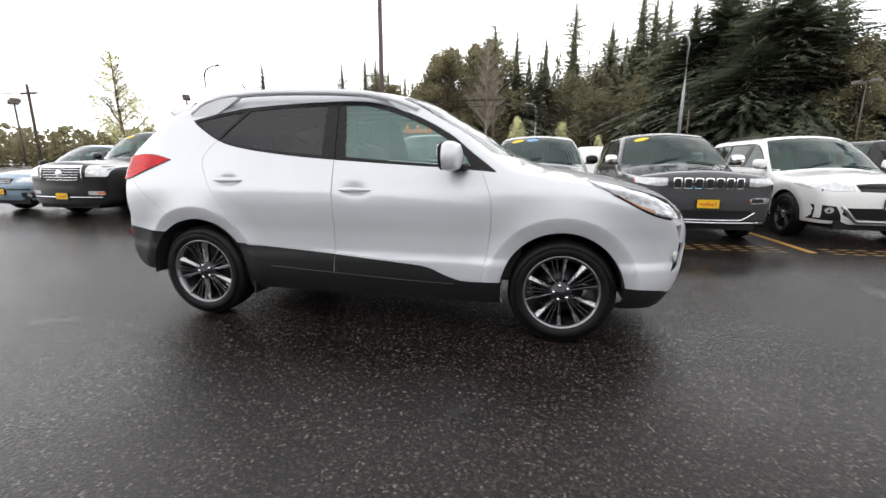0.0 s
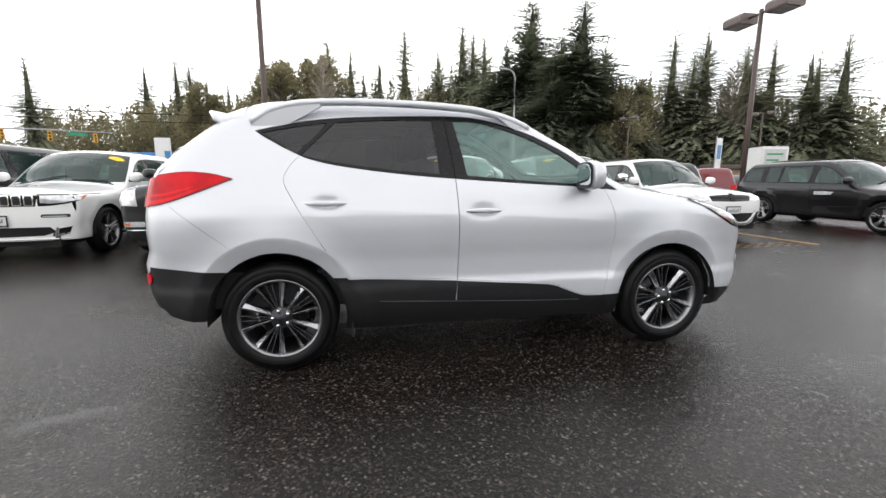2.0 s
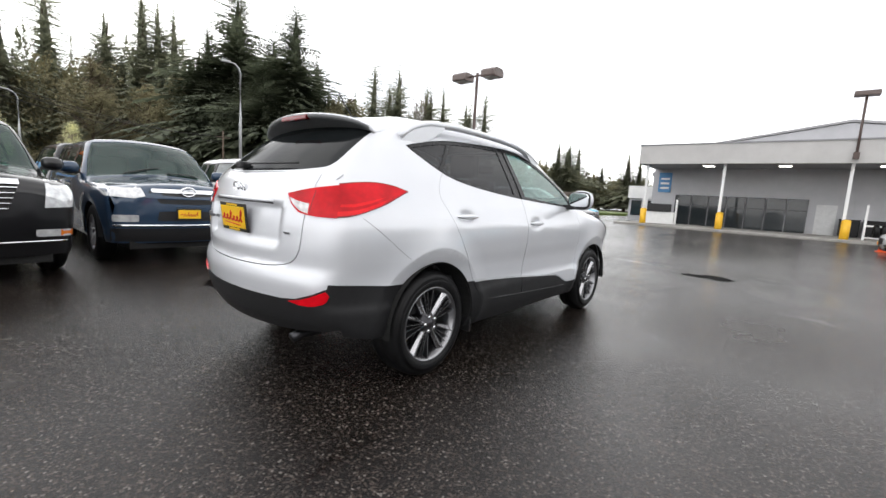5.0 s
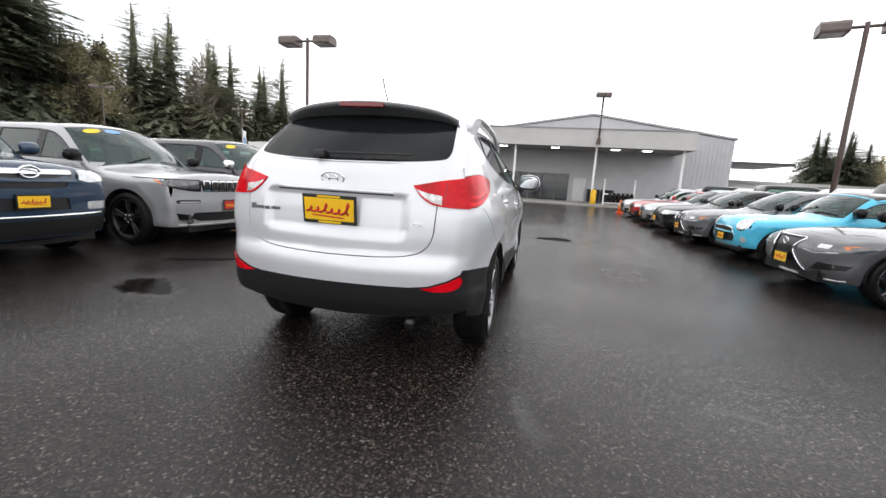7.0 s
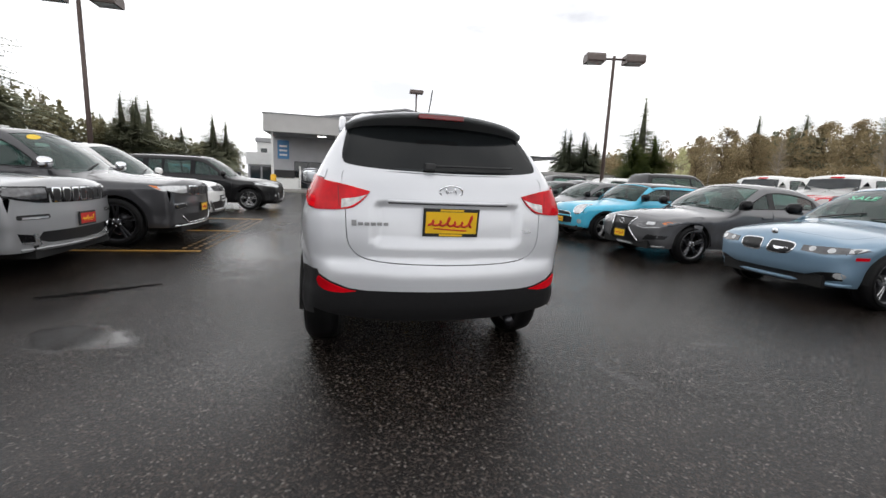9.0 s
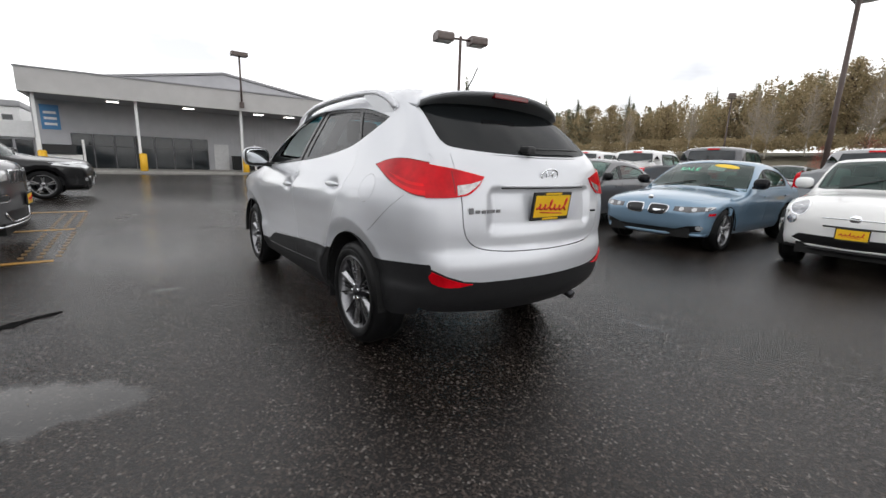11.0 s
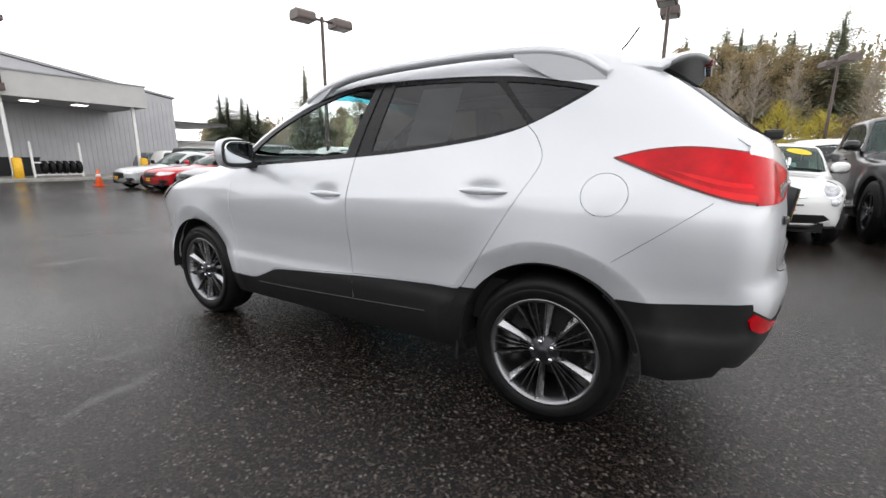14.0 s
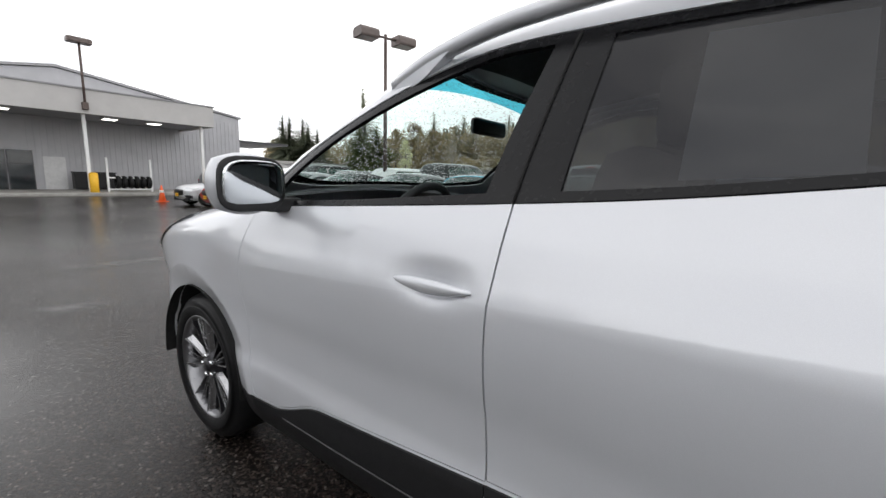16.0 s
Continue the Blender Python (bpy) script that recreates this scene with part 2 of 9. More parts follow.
    spec = ramp(nt, film, [(0.0, grey(0.2)), (0.4, grey(0.55)), (0.66, grey(0.72)), (1.0, grey(0.65))])
    nt.links.new(spec, b.inputs["Specular IOR Level"])
    rough = ramp(nt, film, [(0.0, grey(0.36)), (0.45, grey(0.23)), (0.68, grey(0.17)), (1.0, grey(0.07))])
    b.inputs["IOR"].default_value = 1.36
    # drying streaks vary the gloss
    vr = nt.nodes.new("ShaderNodeMath")
    vr.operation = "MULTIPLY_ADD"
    nt.links.new(blot.outputs["Fac"], vr.inputs[0])
    vr.inputs[1].default_value = 0.16
    vs = nt.nodes.new("ShaderNodeMath")
    vs.operation = "SUBTRACT"
    nt.links.new(rough, vs.inputs[0])
    vs.inputs[1].default_value = 0.08
    nt.links.new(vs.outputs[0], vr.inputs[2])
    vr.use_clamp = True
    nt.links.new(vr.outputs[0], b.inputs["Roughness"])
    # relief: stones stand out where the film is thin
    hsum = nt.nodes.new("ShaderNodeMath")
    hsum.operation = "MULTIPLY_ADD"
    nt.links.new(stones.outputs["Distance"], hsum.inputs[0])
    hsum.inputs[1].default_value = -0.9
    nt.links.new(fine.outputs["Fac"], hsum.inputs[2])
    st = ramp(nt, film, [(0.0, grey(0.7)), (0.45, grey(0.45)), (0.68, grey(0.26)), (1.0, grey(0.03))])
    bp = node(nt, "ShaderNodeBump", Distance=0.006)
    nt.links.new(st, bp.inputs["Strength"])
    nt.links.new(hsum.outputs[0], bp.inputs["Height"])
    nt.links.new(bp.outputs["Normal"], b.inputs["Normal"])
    return m


def leaf_mat(name, dark, light, scale=0.9):
    m, nt, b = mat_base(name)
    co = node(nt, "ShaderNodeTexCoord")
    geo = node(nt, "ShaderNodeNewGeometry")
    n1 = node(nt, "ShaderNodeTexNoise", Scale=scale, Detail=4.0)
    nt.links.new(co.outputs["Object"], n1.inputs["Vector"])
    mixf = nt.nodes.new("ShaderNodeMath")
    mixf.operation = "MULTIPLY_ADD"
    nt.links.new(geo.outputs["Random Per Island"], mixf.inputs[0])
    mixf.inputs[1].default_value = 0.5
    nt.links.new(n1.outputs["Fac"], mixf.inputs[2])
    c = ramp(nt, mixf.outputs[0], [(0.35, dark), (1.0, light)])
    nt.links.new(c, b.inputs["Base Color"])
    b.inputs["Roughness"].default_value = 0.75
    b.inputs["Specular IOR Level"].default_value = 0.2
    # thin blades let light through
    tl = node(nt, "ShaderNodeBsdfTranslucent")
    nt.links.new(c, tl.inputs["Color"])
    ad = nt.nodes.new("ShaderNodeAddShader")
    nt.links.new(b.outputs[0], ad.inputs[0])
    nt.links.new(tl.outputs[0], ad.inputs[1])
    nt.links.new(ad.outputs[0], nt.nodes["Material Output"].inputs["Surface"])
    return m


M_ASPHALT = asphalt()
M_POLE = solid("brown_pole_paint", (0.085, 0.058, 0.05), 0.5, var=0.15, scale=3)
M_HEAD = solid("lamp_head_brown", (0.13, 0.10, 0.09), 0.5, var=0.12)
M_LENS = solid("lamp_lens", (0.55, 0.55, 0.52), 0.3)
M_CONC = solid("concrete", (0.30, 0.29, 0.27), 0.8, var=0.2, scale=4, bump=0.3, bscale=60)
M_STEELPOLE = solid("galvanised_steel", (0.38, 0.39, 0.40), 0.45, metal=0.5, var=0.12)
M_WALLMETAL = solid("grey_metal_siding", (0.44, 0.44, 0.46), 0.5, var=0.06, scale=1.2)
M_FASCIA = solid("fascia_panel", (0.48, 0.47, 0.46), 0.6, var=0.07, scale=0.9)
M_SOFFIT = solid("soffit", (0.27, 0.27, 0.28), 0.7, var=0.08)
M_ROOFMETAL = solid("roof_metal", (0.33, 0.33, 0.34), 0.5, var=0.08)
M_YELLOW = solid("safety_yellow", (0.78, 0.44, 0.02), 0.45, var=0.1)
M_WHITEP = solid("white_paint", (0.78, 0.78, 0.77), 0.4, var=0.05)
M_BLACKP = solid("black_plastic", (0.012, 0.012, 0.013), 0.5, var=0.2, scale=20)
M_LINE = solid("worn_yellow_line", (0.36, 0.19, 0.03), 0.5, var=0.6, scale=19)
M_BARK = solid("bark", (0.10, 0.075, 0.055), 0.9, var=0.35, scale=3, bump=0.5, bscale=20)
M_BIRCH = solid("pale_bark", (0.42, 0.38, 0.33), 0.85, var=0.3, scale=3)
M_DARKGLASS = solid("shop_glass", (0.02, 0.025, 0.028), 0.06, var=0.2)
M_FIR = leaf_mat("fir_needles", (0.080, 0.088, 0.066), (0.19, 0.195, 0.135))
M_FIRDARK = leaf_mat("dark_fir_needles", (0.032, 0.040, 0.028), (0.085, 0.095, 0.062))
M_MIXED = leaf_mat("spring_foliage", (0.084, 0.077, 0.047), (0.17, 0.154, 0.09))
M_OLIVE = leaf_mat("olive_foliage", (0.118, 0.094, 0.056), (0.225, 0.182, 0.108))
M_BLOSSOM = leaf_mat("pale_spring_leaves", (0.20, 0.21, 0.10), (0.46, 0.45, 0.28))
M_WILLOW = leaf_mat("yellow_willow_leaves", (0.15, 0.125, 0.02), (0.34, 0.29, 0.045))
M_RED = leaf_mat("red_bush_leaves", (0.10, 0.03, 0.025), (0.26, 0.09, 0.07))
M_CEDAR = leaf_mat("cedar_foliage", (0.02, 0.035, 0.012), (0.085, 0.10, 0.03))
M_TWIG = solid("bare_twigs", (0.34, 0.295, 0.24), 0.9, var=0.25)
M_GRASS = leaf_mat("grass", (0.05, 0.075, 0.02), (0.13, 0.17, 0.05), 3.0)


# ---- mesh helpers ----
def mesh_from(name, verts, faces, mat, smooth=False, mats=None, idx=None):
    me = bpy.data.meshes.new(name)
    me.from_pydata([tuple(v) for v in verts], [], [tuple(f) for f in faces])
    for m in (mats or [mat]):
        me.materials.append(m)
    if idx is not None:
        me.polygons.foreach_set("material_index", idx)
    if smooth:
        me.polygons.foreach_set("use_smooth", [True] * len(me.polygons))
    me.update()
    return me


def bm_mesh(name, bm, mat, smooth=False):
    me = bpy.data.meshes.new(name)
    bm.to_mesh(me)
    bm.free()
    me.materials.append(mat)
    if smooth:
        me.polygons.foreach_set("use_smooth", [True] * len(me.polygons))
    return me


def part(name, data, parent=None, label="", m=None):
    """One mesh object, under a thing or a part."""
    ob = new(name, data)
    if parent is not None:
        ob.parent = parent
    if m is not None:
        ob.matrix_basis = m
    if label:
        ob["label"] = label
    return ob


def box_bm(bm, x0, x1, y0, y1, z0, z1, bevel=0.0):
    vs = [bm.verts.new((x, y, z)) for x in (x0, x1) for y in (y0, y1) for z in (z0, z1)]
    for f in ((0, 1, 3, 2), (4, 6, 7, 5), (0, 4, 5, 1), (2, 3, 7, 6), (0, 2, 6, 4), (1, 5, 7, 3)):
        bm.faces.new([vs[i] for i in f])
    if bevel:
        es = {e for v in vs for e in v.link_edges}
        bmesh.ops.bevel(bm, geom=list(es), offset=bevel, segments=2, affect="EDGES", profile=0.6)
    bmesh.ops.recalc_face_normals(bm, faces=bm.faces)
    return bm


def box(x0, x1, y0, y1, z0, z1, bevel=0.0):
    return box_bm(bmesh.new(), x0, x1, y0, y1, z0, z1, bevel)


def tube(path, radius, mat, name="tube", sides=10, taper=None):
    """A round bar along a list of places."""
    pts = [Vector(p) for p in path]
    verts, faces = [], []
    up = Vector((0, 0, 1))
    for i, p in enumerate(pts):
        d = (pts[min(i + 1, len(pts) - 1)] - pts[max(i - 1, 0)]).normalized()
        a = d.cross(up)
        if a.length < 1e-3:
            a = d.cross(Vector((1, 0, 0)))
        a.normalize()
        b = d.cross(a)
        r = radius if taper is None else radius * (1 + (taper - 1) * i / (len(pts) - 1))
        for k in range(sides):
            t = 2 * math.pi * k / sides
            verts.append(p + r * (math.cos(t) * a + math.sin(t) * b))
    for i in range(len(pts) - 1):
        for k in range(sides):
            k2 = (k + 1) % sides
            faces.append((i * sides + k, i * sides + k2, (i + 1) * sides + k2, (i + 1) * sides + k))
    faces.append(tuple(range(sides))[::-1])
    faces.append(tuple((len(pts) - 1) * sides + k for k in range(sides)))
    return mesh_from(name, verts, faces, mat, smooth=True)


def thing(name, label, category, group="", kind="", m=None):
    e = new(name)
    e.empty_display_size = 0.2
    if m is not None:
        e.matrix_basis = m
    return tagged(e, label, category, group, kind)

# ---- ground ----
N = 60
gx = np.concatenate([np.linspace(-1500, -60, 12), np.linspace(-50, 60, 56), np.linspace(70, 1500, 12)])
gy = gx.copy()


def ground_height(x, y):
    """Flat lot; the land rises gently to wooded slopes in the south and north."""
    s = max(0.0, min(1.0, (-y - 45) / 90)) ** 1.4 * 9.0
    n = max(0.0, min(1.0, (y - 60) / 80)) ** 1.4 * 3.0
    return s + n


gv = [(x, y, ground_height(x, y)) for y in gy for x in gx]
gn = len(gx)
gf = [(j * gn + i, j * gn + i + 1, (j + 1) * gn + i + 1, (j + 1) * gn + i) for j in range(gn - 1) for i in range(gn - 1)]
M_SOIL = solid("hillside_soil", (0.095, 0.082, 0.05), 0.95, var=0.45, scale=0.6, bump=0.5, bscale=6)
on_hill = [1 if gy[j] < -38 or gy[j] > 92 else 0 for j in range(gn - 1) for i in range(gn - 1)]
ground = new("ground", mesh_from("ground", gv, gf, M_ASPHALT, smooth=True, mats=[M_ASPHALT, M_SOIL], idx=on_hill))
tagged(ground, "wet dark asphalt of a car lot with patches of standing water", "ground", kind="structure")


def ground_patch(name, label, pts, mat, z, category):
    bm = bmesh.new()
    top = [bm.verts.new((x, y, z)) for x, y in pts]
    low = [bm.verts.new((x, y, z - 0.02)) for x, y in pts]
    bm.faces.new(top)
    for i in range(len(pts)):
        j = (i + 1) % len(pts)
        bm.faces.new((top[j], top[i], low[i], low[j]))
    bmesh.ops.recalc_face_normals(bm, faces=bm.faces)
    ob = new(name, bm_mesh(name, bm, mat))
    return tagged(ob, label, category, kind="structure")


# stall lines of the north row and the faint chevrons beside them
for x in (2.4, 4.86, 7.4):
    ground_patch("stall_line", "worn yellow painted parking line on wet asphalt", [(x - 0.05, 2.75), (x + 0.05, 2.75), (x + 0.05, 8.0), (x - 0.05, 8.0)], M_LINE, 0.004, "marking")


# ---- lamp posts ----
def shoebox_head(parent, y, mat):
    bm = bmesh.new()
    prof = [(-0.30, 0.0), (0.30, 0.0), (0.33, 0.06), (0.33, 0.24), (0.24, 0.33), (-0.24, 0.33), (-0.33, 0.24), (-0.33, 0.06)]
    a = [bm.verts.new((px, y - 0.36, pz)) for px, pz in prof]
    b = [bm.verts.new((px, y + 0.36, pz)) for px, pz in prof]
    bm.faces.new(a)
    bm.faces.new(b[::-1])
    for i in range(len(prof)):
        j = (i + 1) % len(prof)
        bm.faces.new((a[j], a[i], b[i], b[j]))
    bmesh.ops.recalc_face_normals(bm, faces=bm.faces)
    head = part("lamp_head", bm_mesh("lamp_head", bm, mat), parent)
    part("lens", bm_mesh("lens", box(-0.24, 0.24, y - 0.29, y + 0.29, -0.012, 0.004), M_LENS), head)
    return head


def twin_lamp(x, y, h, turn=0.0, lean=0.0, label="brown steel lot light with two boxy heads"):
    e = thing("lot_light", label, "street lamp", "lot lights", m=pose(x, y, 0, 0, lean, turn))
    part("pole", tube([(0, 0, 0.55), (0, 0, h * 0.5), (0, 0, h + 0.12)], 0.085, M_POLE, sides=8, taper=0.75), e)
    part("footing", bm_mesh("footing", box(-0.3, 0.3, -0.3, 0.3, 0.0, 0.7, 0.04), M_CONC), e, "concrete footing")
    part("base_plate", bm_mesh("base_plate", box(-0.17, 0.17, -0.17, 0.17, 0.7, 0.74), M_POLE), e)
    part("cross_arm", tube([(0, -0.75, h), (0, 0.75, h)], 0.045, M_POLE, sides=8), e)
    for s in (-1, 1):
        hd = shoebox_head(e, s * 0.78, M_HEAD)
        hd.location = (0, 0, h - 0.17)
    return e


twin_lamp(11.92, 8.83, 6.45, 0)
twin_lamp(11.2, -9.82, 6.35, -14)
twin_lamp(-3.4, 9.35, 6.9, 0)
twin_lamp(-0.1, -15.9, 6.7, 0)
twin_lamp(-32.1, 33.9, 7.3, 40, label="distant brown lot light with two boxy heads")
twin_lamp(-40.2, 24.7, 5.9, 60, label="distant brown lot light with two boxy heads")
twin_lamp(34.0, 48.0, 9.2, 30, label="distant brown lot light with two boxy heads")
twin_lamp(44.0, 38.0, 8.6, 30, label="distant brown lot light with two boxy heads")
twin_lamp(-7.2, -28.0, 6.3, 20, label="distant brown lot light with two boxy heads")
twin_lamp(14.0, -46.0, 8.5, 20, label="distant brown lot light with two boxy heads")


def street_lamp(x, y, h, turn, reach=1.8):
    e = thing("street_lamp", "tall grey steel street lamp with a curved arm", "street lamp", "street lamps", m=pose(x, y, 0, 0, 0, turn))
    pts = [(0, 0, 0), (0, 0, h * 0.6), (0, 0, h - 0.7), (0.15 * reach, 0, h - 0.25), (0.5 * reach, 0, h), (reach, 0, h + 0.05)]
    part("pole", tube(pts, 0.13, M_STEELPOLE, sides=8, taper=0.45), e)
    part("lamp_head", bm_mesh("lamp_head", box(reach - 0.1, reach + 0.6, -0.16, 0.16, h - 0.05, h + 0.13, 0.05), M_STEELPOLE), e)


street_lamp(12.8, 33.8, 10.8, 180, 0.9)
street_lamp(-36.5, 42.0, 11.8, -20, 2.4)
street_lamp(2.0, 62.0, 9.5, 200, 1.4)


# ---- dealership building ----
FX, WX = 27.9, 33.0
bld = thing("dealership_building", "low grey metal-sided dealership building with a deep canopy", "building")


def slab(name, x0, x1, y0, y1, z0, z1, mat, parent=bld, label="", bevel=0.0):
    return part(name, bm_mesh(name, box(x0, x1, y0, y1, z0, z1, bevel), mat), parent, label)


# gabled front wall with ribs, built as a slab with an outline
def gable_wall():
    prof = [(-15.0, 0.0), (6.5, 0.0), (6.5, 5.4), (-4.4, 7.15), (-15.0, 5.55)]
    bm = bmesh.new()
    a = [bm.verts.new((WX, y, z)) for y, z in prof]
    b = [bm.verts.new((WX + 0.3, y, z)) for y, z in prof]
    bm.faces.new(a)
    bm.faces.new(b[::-1])
    for i in range(len(prof)):
        j = (i + 1) % len(prof)
        bm.faces.new((a[j], a[i], b[i], b[j]))
    bmesh.ops.recalc_face_normals(bm, faces=bm.faces)
    return bm


part("front_wall", bm_mesh("front_wall", gable_wall(), M_WALLMETAL), bld)
ribs = bmesh.new()
for i in range(42):
    y = -14.8 + i * 0.29
    box_bm(ribs, WX - 0.03, WX - 0.003, y, y + 0.06, 0.0, 5.2 if y < -10 else 4.2)
part("siding_ribs", bm_mesh("siding_ribs", ribs, M_WALLMETAL), bld)["kind"] = "stuff"
slab("side_wall", WX + 0.3, WX + 30, -15.0, -14.7, 0, 5.5, M_WALLMETAL)
slab("far_wall", WX + 0.3, WX + 30, 6.2, 6.5, 0, 5.38, M_WALLMETAL)
rf = bmesh.new()
for y0, z0, y1, z1 in ((-15.15, 5.58, -4.4, 7.2), (-4.4, 7.2, 6.65, 5.42)):
    q = [(WX - 0.12, y0, z0), (WX + 30, y0, z0), (WX + 30, y1, z1), (WX - 0.12, y1, z1)]
    vs = [rf.verts.new(v) for v in q] + [rf.verts.new((v[0], v[1], v[2] + 0.14)) for v in q]
    for f in ((0, 1, 2, 3), (7, 6, 5, 4), (0, 4, 5, 1), (1, 5, 6, 2), (2, 6, 7, 3), (3, 7, 4, 0)):
        rf.faces.new([vs[i] for i in f])
bmesh.ops.recalc_face_normals(rf, faces=rf.faces)
part("roof", bm_mesh("roof", rf, M_ROOFMETAL), bld)
# canopy
slab("canopy_front", FX, FX + 0.2, -10.9, 6.3, 4.2, 5.42, M_FASCIA, bevel=0.01)
slab("canopy_end", FX + 0.2, WX - 0.04, -10.9, -10.7, 4.2, 5.42, M_FASCIA)
slab("canopy_end", FX + 0.2, WX - 0.04, 6.1, 6.3, 4.2, 5.42, M_FASCIA)
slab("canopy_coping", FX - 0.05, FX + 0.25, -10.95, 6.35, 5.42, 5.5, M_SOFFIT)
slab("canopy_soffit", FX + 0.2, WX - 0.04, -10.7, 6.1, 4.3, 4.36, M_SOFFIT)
slab("canopy_roof", FX + 0.2, WX - 0.04, -10.7, 6.1, 5.1, 5.2, M_ROOFMETAL)
m_glow, nt_g, b_g = mat_base("canopy_lamp_glow")
b_g.inputs["Emission Color"].default_value = (1, 0.97, 0.9, 1)
b_g.inputs["Emission Strength"].default_value = 6.0
for y in (-8.2, -6.0, -1.6, 2.4):
    fx = slab("canopy_lamp", FX + 1.6, FX + 2.4, y - 0.35, y + 0.35, 4.22, 4.3, M_WHITEP)
    slab("diffuser", FX + 1.65, FX + 2.35, y - 0.3, y + 0.3, 4.205, 4.22, m_glow, fx)
for y in (5.8, 1.3, -4.5, -10.3):
    slab("canopy_column", FX + 0.45, FX + 0.6, y - 0.075, y + 0.075, 0, 4.3, M_WHITEP)
    bl = thing("bollard", "yellow painted steel bollard at the foot of a canopy column", "bollard", "canopy bollards", m=pose(FX + 0.2, y - 0.1, 0))
    part("post", tube([(0, 0, 0), (0, 0, 0.6), (0, 0, 1.12)], 0.2, M_YELLOW, sides=16), bl)
    part("cap", tube([(0, 0, 1.12), (0, 0, 1.17), (0, 0, 1.2)], 0.2, M_YELLOW, sides=16, taper=0.6), bl)
# shop windows under the canopy
M_FRAME = solid("dark_window_frame", (0.05, 0.05, 0.055), 0.4)
for i in range(7):
    y0 = -3.0 + i * 1.12
    w = slab("shop_window", WX - 0.07, WX - 0.005, y0, y0 + 1.08, 0.1, 2.35, M_FRAME)
    slab("pane", WX - 0.09, WX - 0.072, y0 + 0.05, y0 + 1.03, 0.16, 1.55, M_DARKGLASS, w)
    slab("pane", WX - 0.09, WX - 0.072, y0 + 0.05, y0 + 1.03, 1.61, 2.29, M_DARKGLASS, w)
M_DOORW = solid("white_door_paint", (0.62, 0.62, 0.62), 0.5)
slab("service_door", WX - 0.08, WX - 0.005, -4.4, -3.4, 0.05, 2.05, M_DOORW)
M_SIGNB = solid("blue_sign", (0.06, 0.22, 0.45), 0.4)
slab("hours_sign", WX - 0.06, WX - 0.005, 5.2, 6.1, 2.5, 4.0, M_SIGNB, label="blue wall sign with unreadable white lines")
for i in range(3):
    slab("text_bar", WX - 0.066, WX - 0.06, 5.35, 5.95, 2.75 + i * 0.35, 2.9 + i * 0.35, M_WHITEP)
# apron kerb in front of the building
kerb = new("kerb", bm_mesh("kerb", box(FX - 1.2, WX, -12.0, 7.2, 0.0, 0.14, 0.02), M_CONC))
tagged(kerb, "pale concrete kerb and apron under the canopy", "kerb", kind="structure")
# flood light pole standing on the canopy
fl = thing("flood_light", "thin dark pole with a flat flood light on the canopy", "street lamp", m=pose(FX - 0.16, -4.5, 0))
part("pole", tube([(0, 0, 4.45), (0, 0, 6), (0, 0, 7.6)], 0.06, M_POLE, sides=8), fl)
part("bracket", bm_mesh("bracket", box(-0.1, 0.16, -0.12, 0.12, 4.4, 4.75), M_POLE), fl)
part("lamp_head", bm_mesh("lamp_head", box(-0.28, 0.28, -0.5, 0.5, 7.6, 7.85, 0.05), M_HEAD), fl)
# wings of the building seen past its ends
slab("rear_awning", WX + 0.5, WX + 7, -19.5, -15.0, 3.85, 4.05, M_FRAME)
ann = thing("annex_building", "low white flat-roofed annex beside the dealership", "building")
slab("wall", 40, 56, -34, -17, 0, 2.6, M_WHITEP, ann)
slab("roof", 39.7, 56.3, -34.3, -16.7, 2.6, 2.85, M_FASCIA, ann)
off = thing("office_wing", "low white office wing with a plain parapet", "building")
slab("wall", 36, 46, 6.7, 9.05, 0, 2.0, M_WALLMETAL, off)
slab("parapet", 35.8, 46.2, 6.55, 9.15, 2.0, 3.06, M_WHITEP, off, bevel=0.02)
for y in (7.0, 8.0):
    w = slab("window", 35.93, 35.99, y, y + 0.85, 0.5, 1.85, M_FRAME, off)
    slab("pane", 35.9, 35.928, y + 0.05, y + 0.8, 0.55, 1.8, M_DARKGLASS, w)
fh = thing("far_house", "white gabled house far behind the dealership", "house")
slab("wall", 52, 60, 9.6, 11.3, 0, 5.0, M_WHITEP, fh)
slab("roof", 51.8, 60.2, 9.45, 11.45, 5.0, 5.6, M_ROOFMETAL, fh, bevel=0.15)
slab("window", 51.9, 51.99, 10.1, 10.8, 3.2, 4.3, M_DARKGLASS, fh)
# ramp wall with a dark planter and white rail posts under the sign
rw = thing("ramp_wall", "white ramp wall with a dark planter box and rail posts", "ramp wall", m=pose(30.0, 0, 0.14))
part("wall", bm_mesh("wall", box(-0.08, 0.08, 4.15, 6.0, 0.0, 0.85, 0.01), M_WHITEP), rw)
part("planter", bm_mesh("planter", box(-0.2, 0.2, 4.4, 5.9, 0.85, 1.42, 0.02), M_BLACKP), rw, "dark planter box")
for y in (4.05, 6.05):
    part("post", bm_mesh("post", box(-0.06, 0.06, y - 0.06, y + 0.06, 0.0, 1.75, 0.01), M_WHITEP), rw)


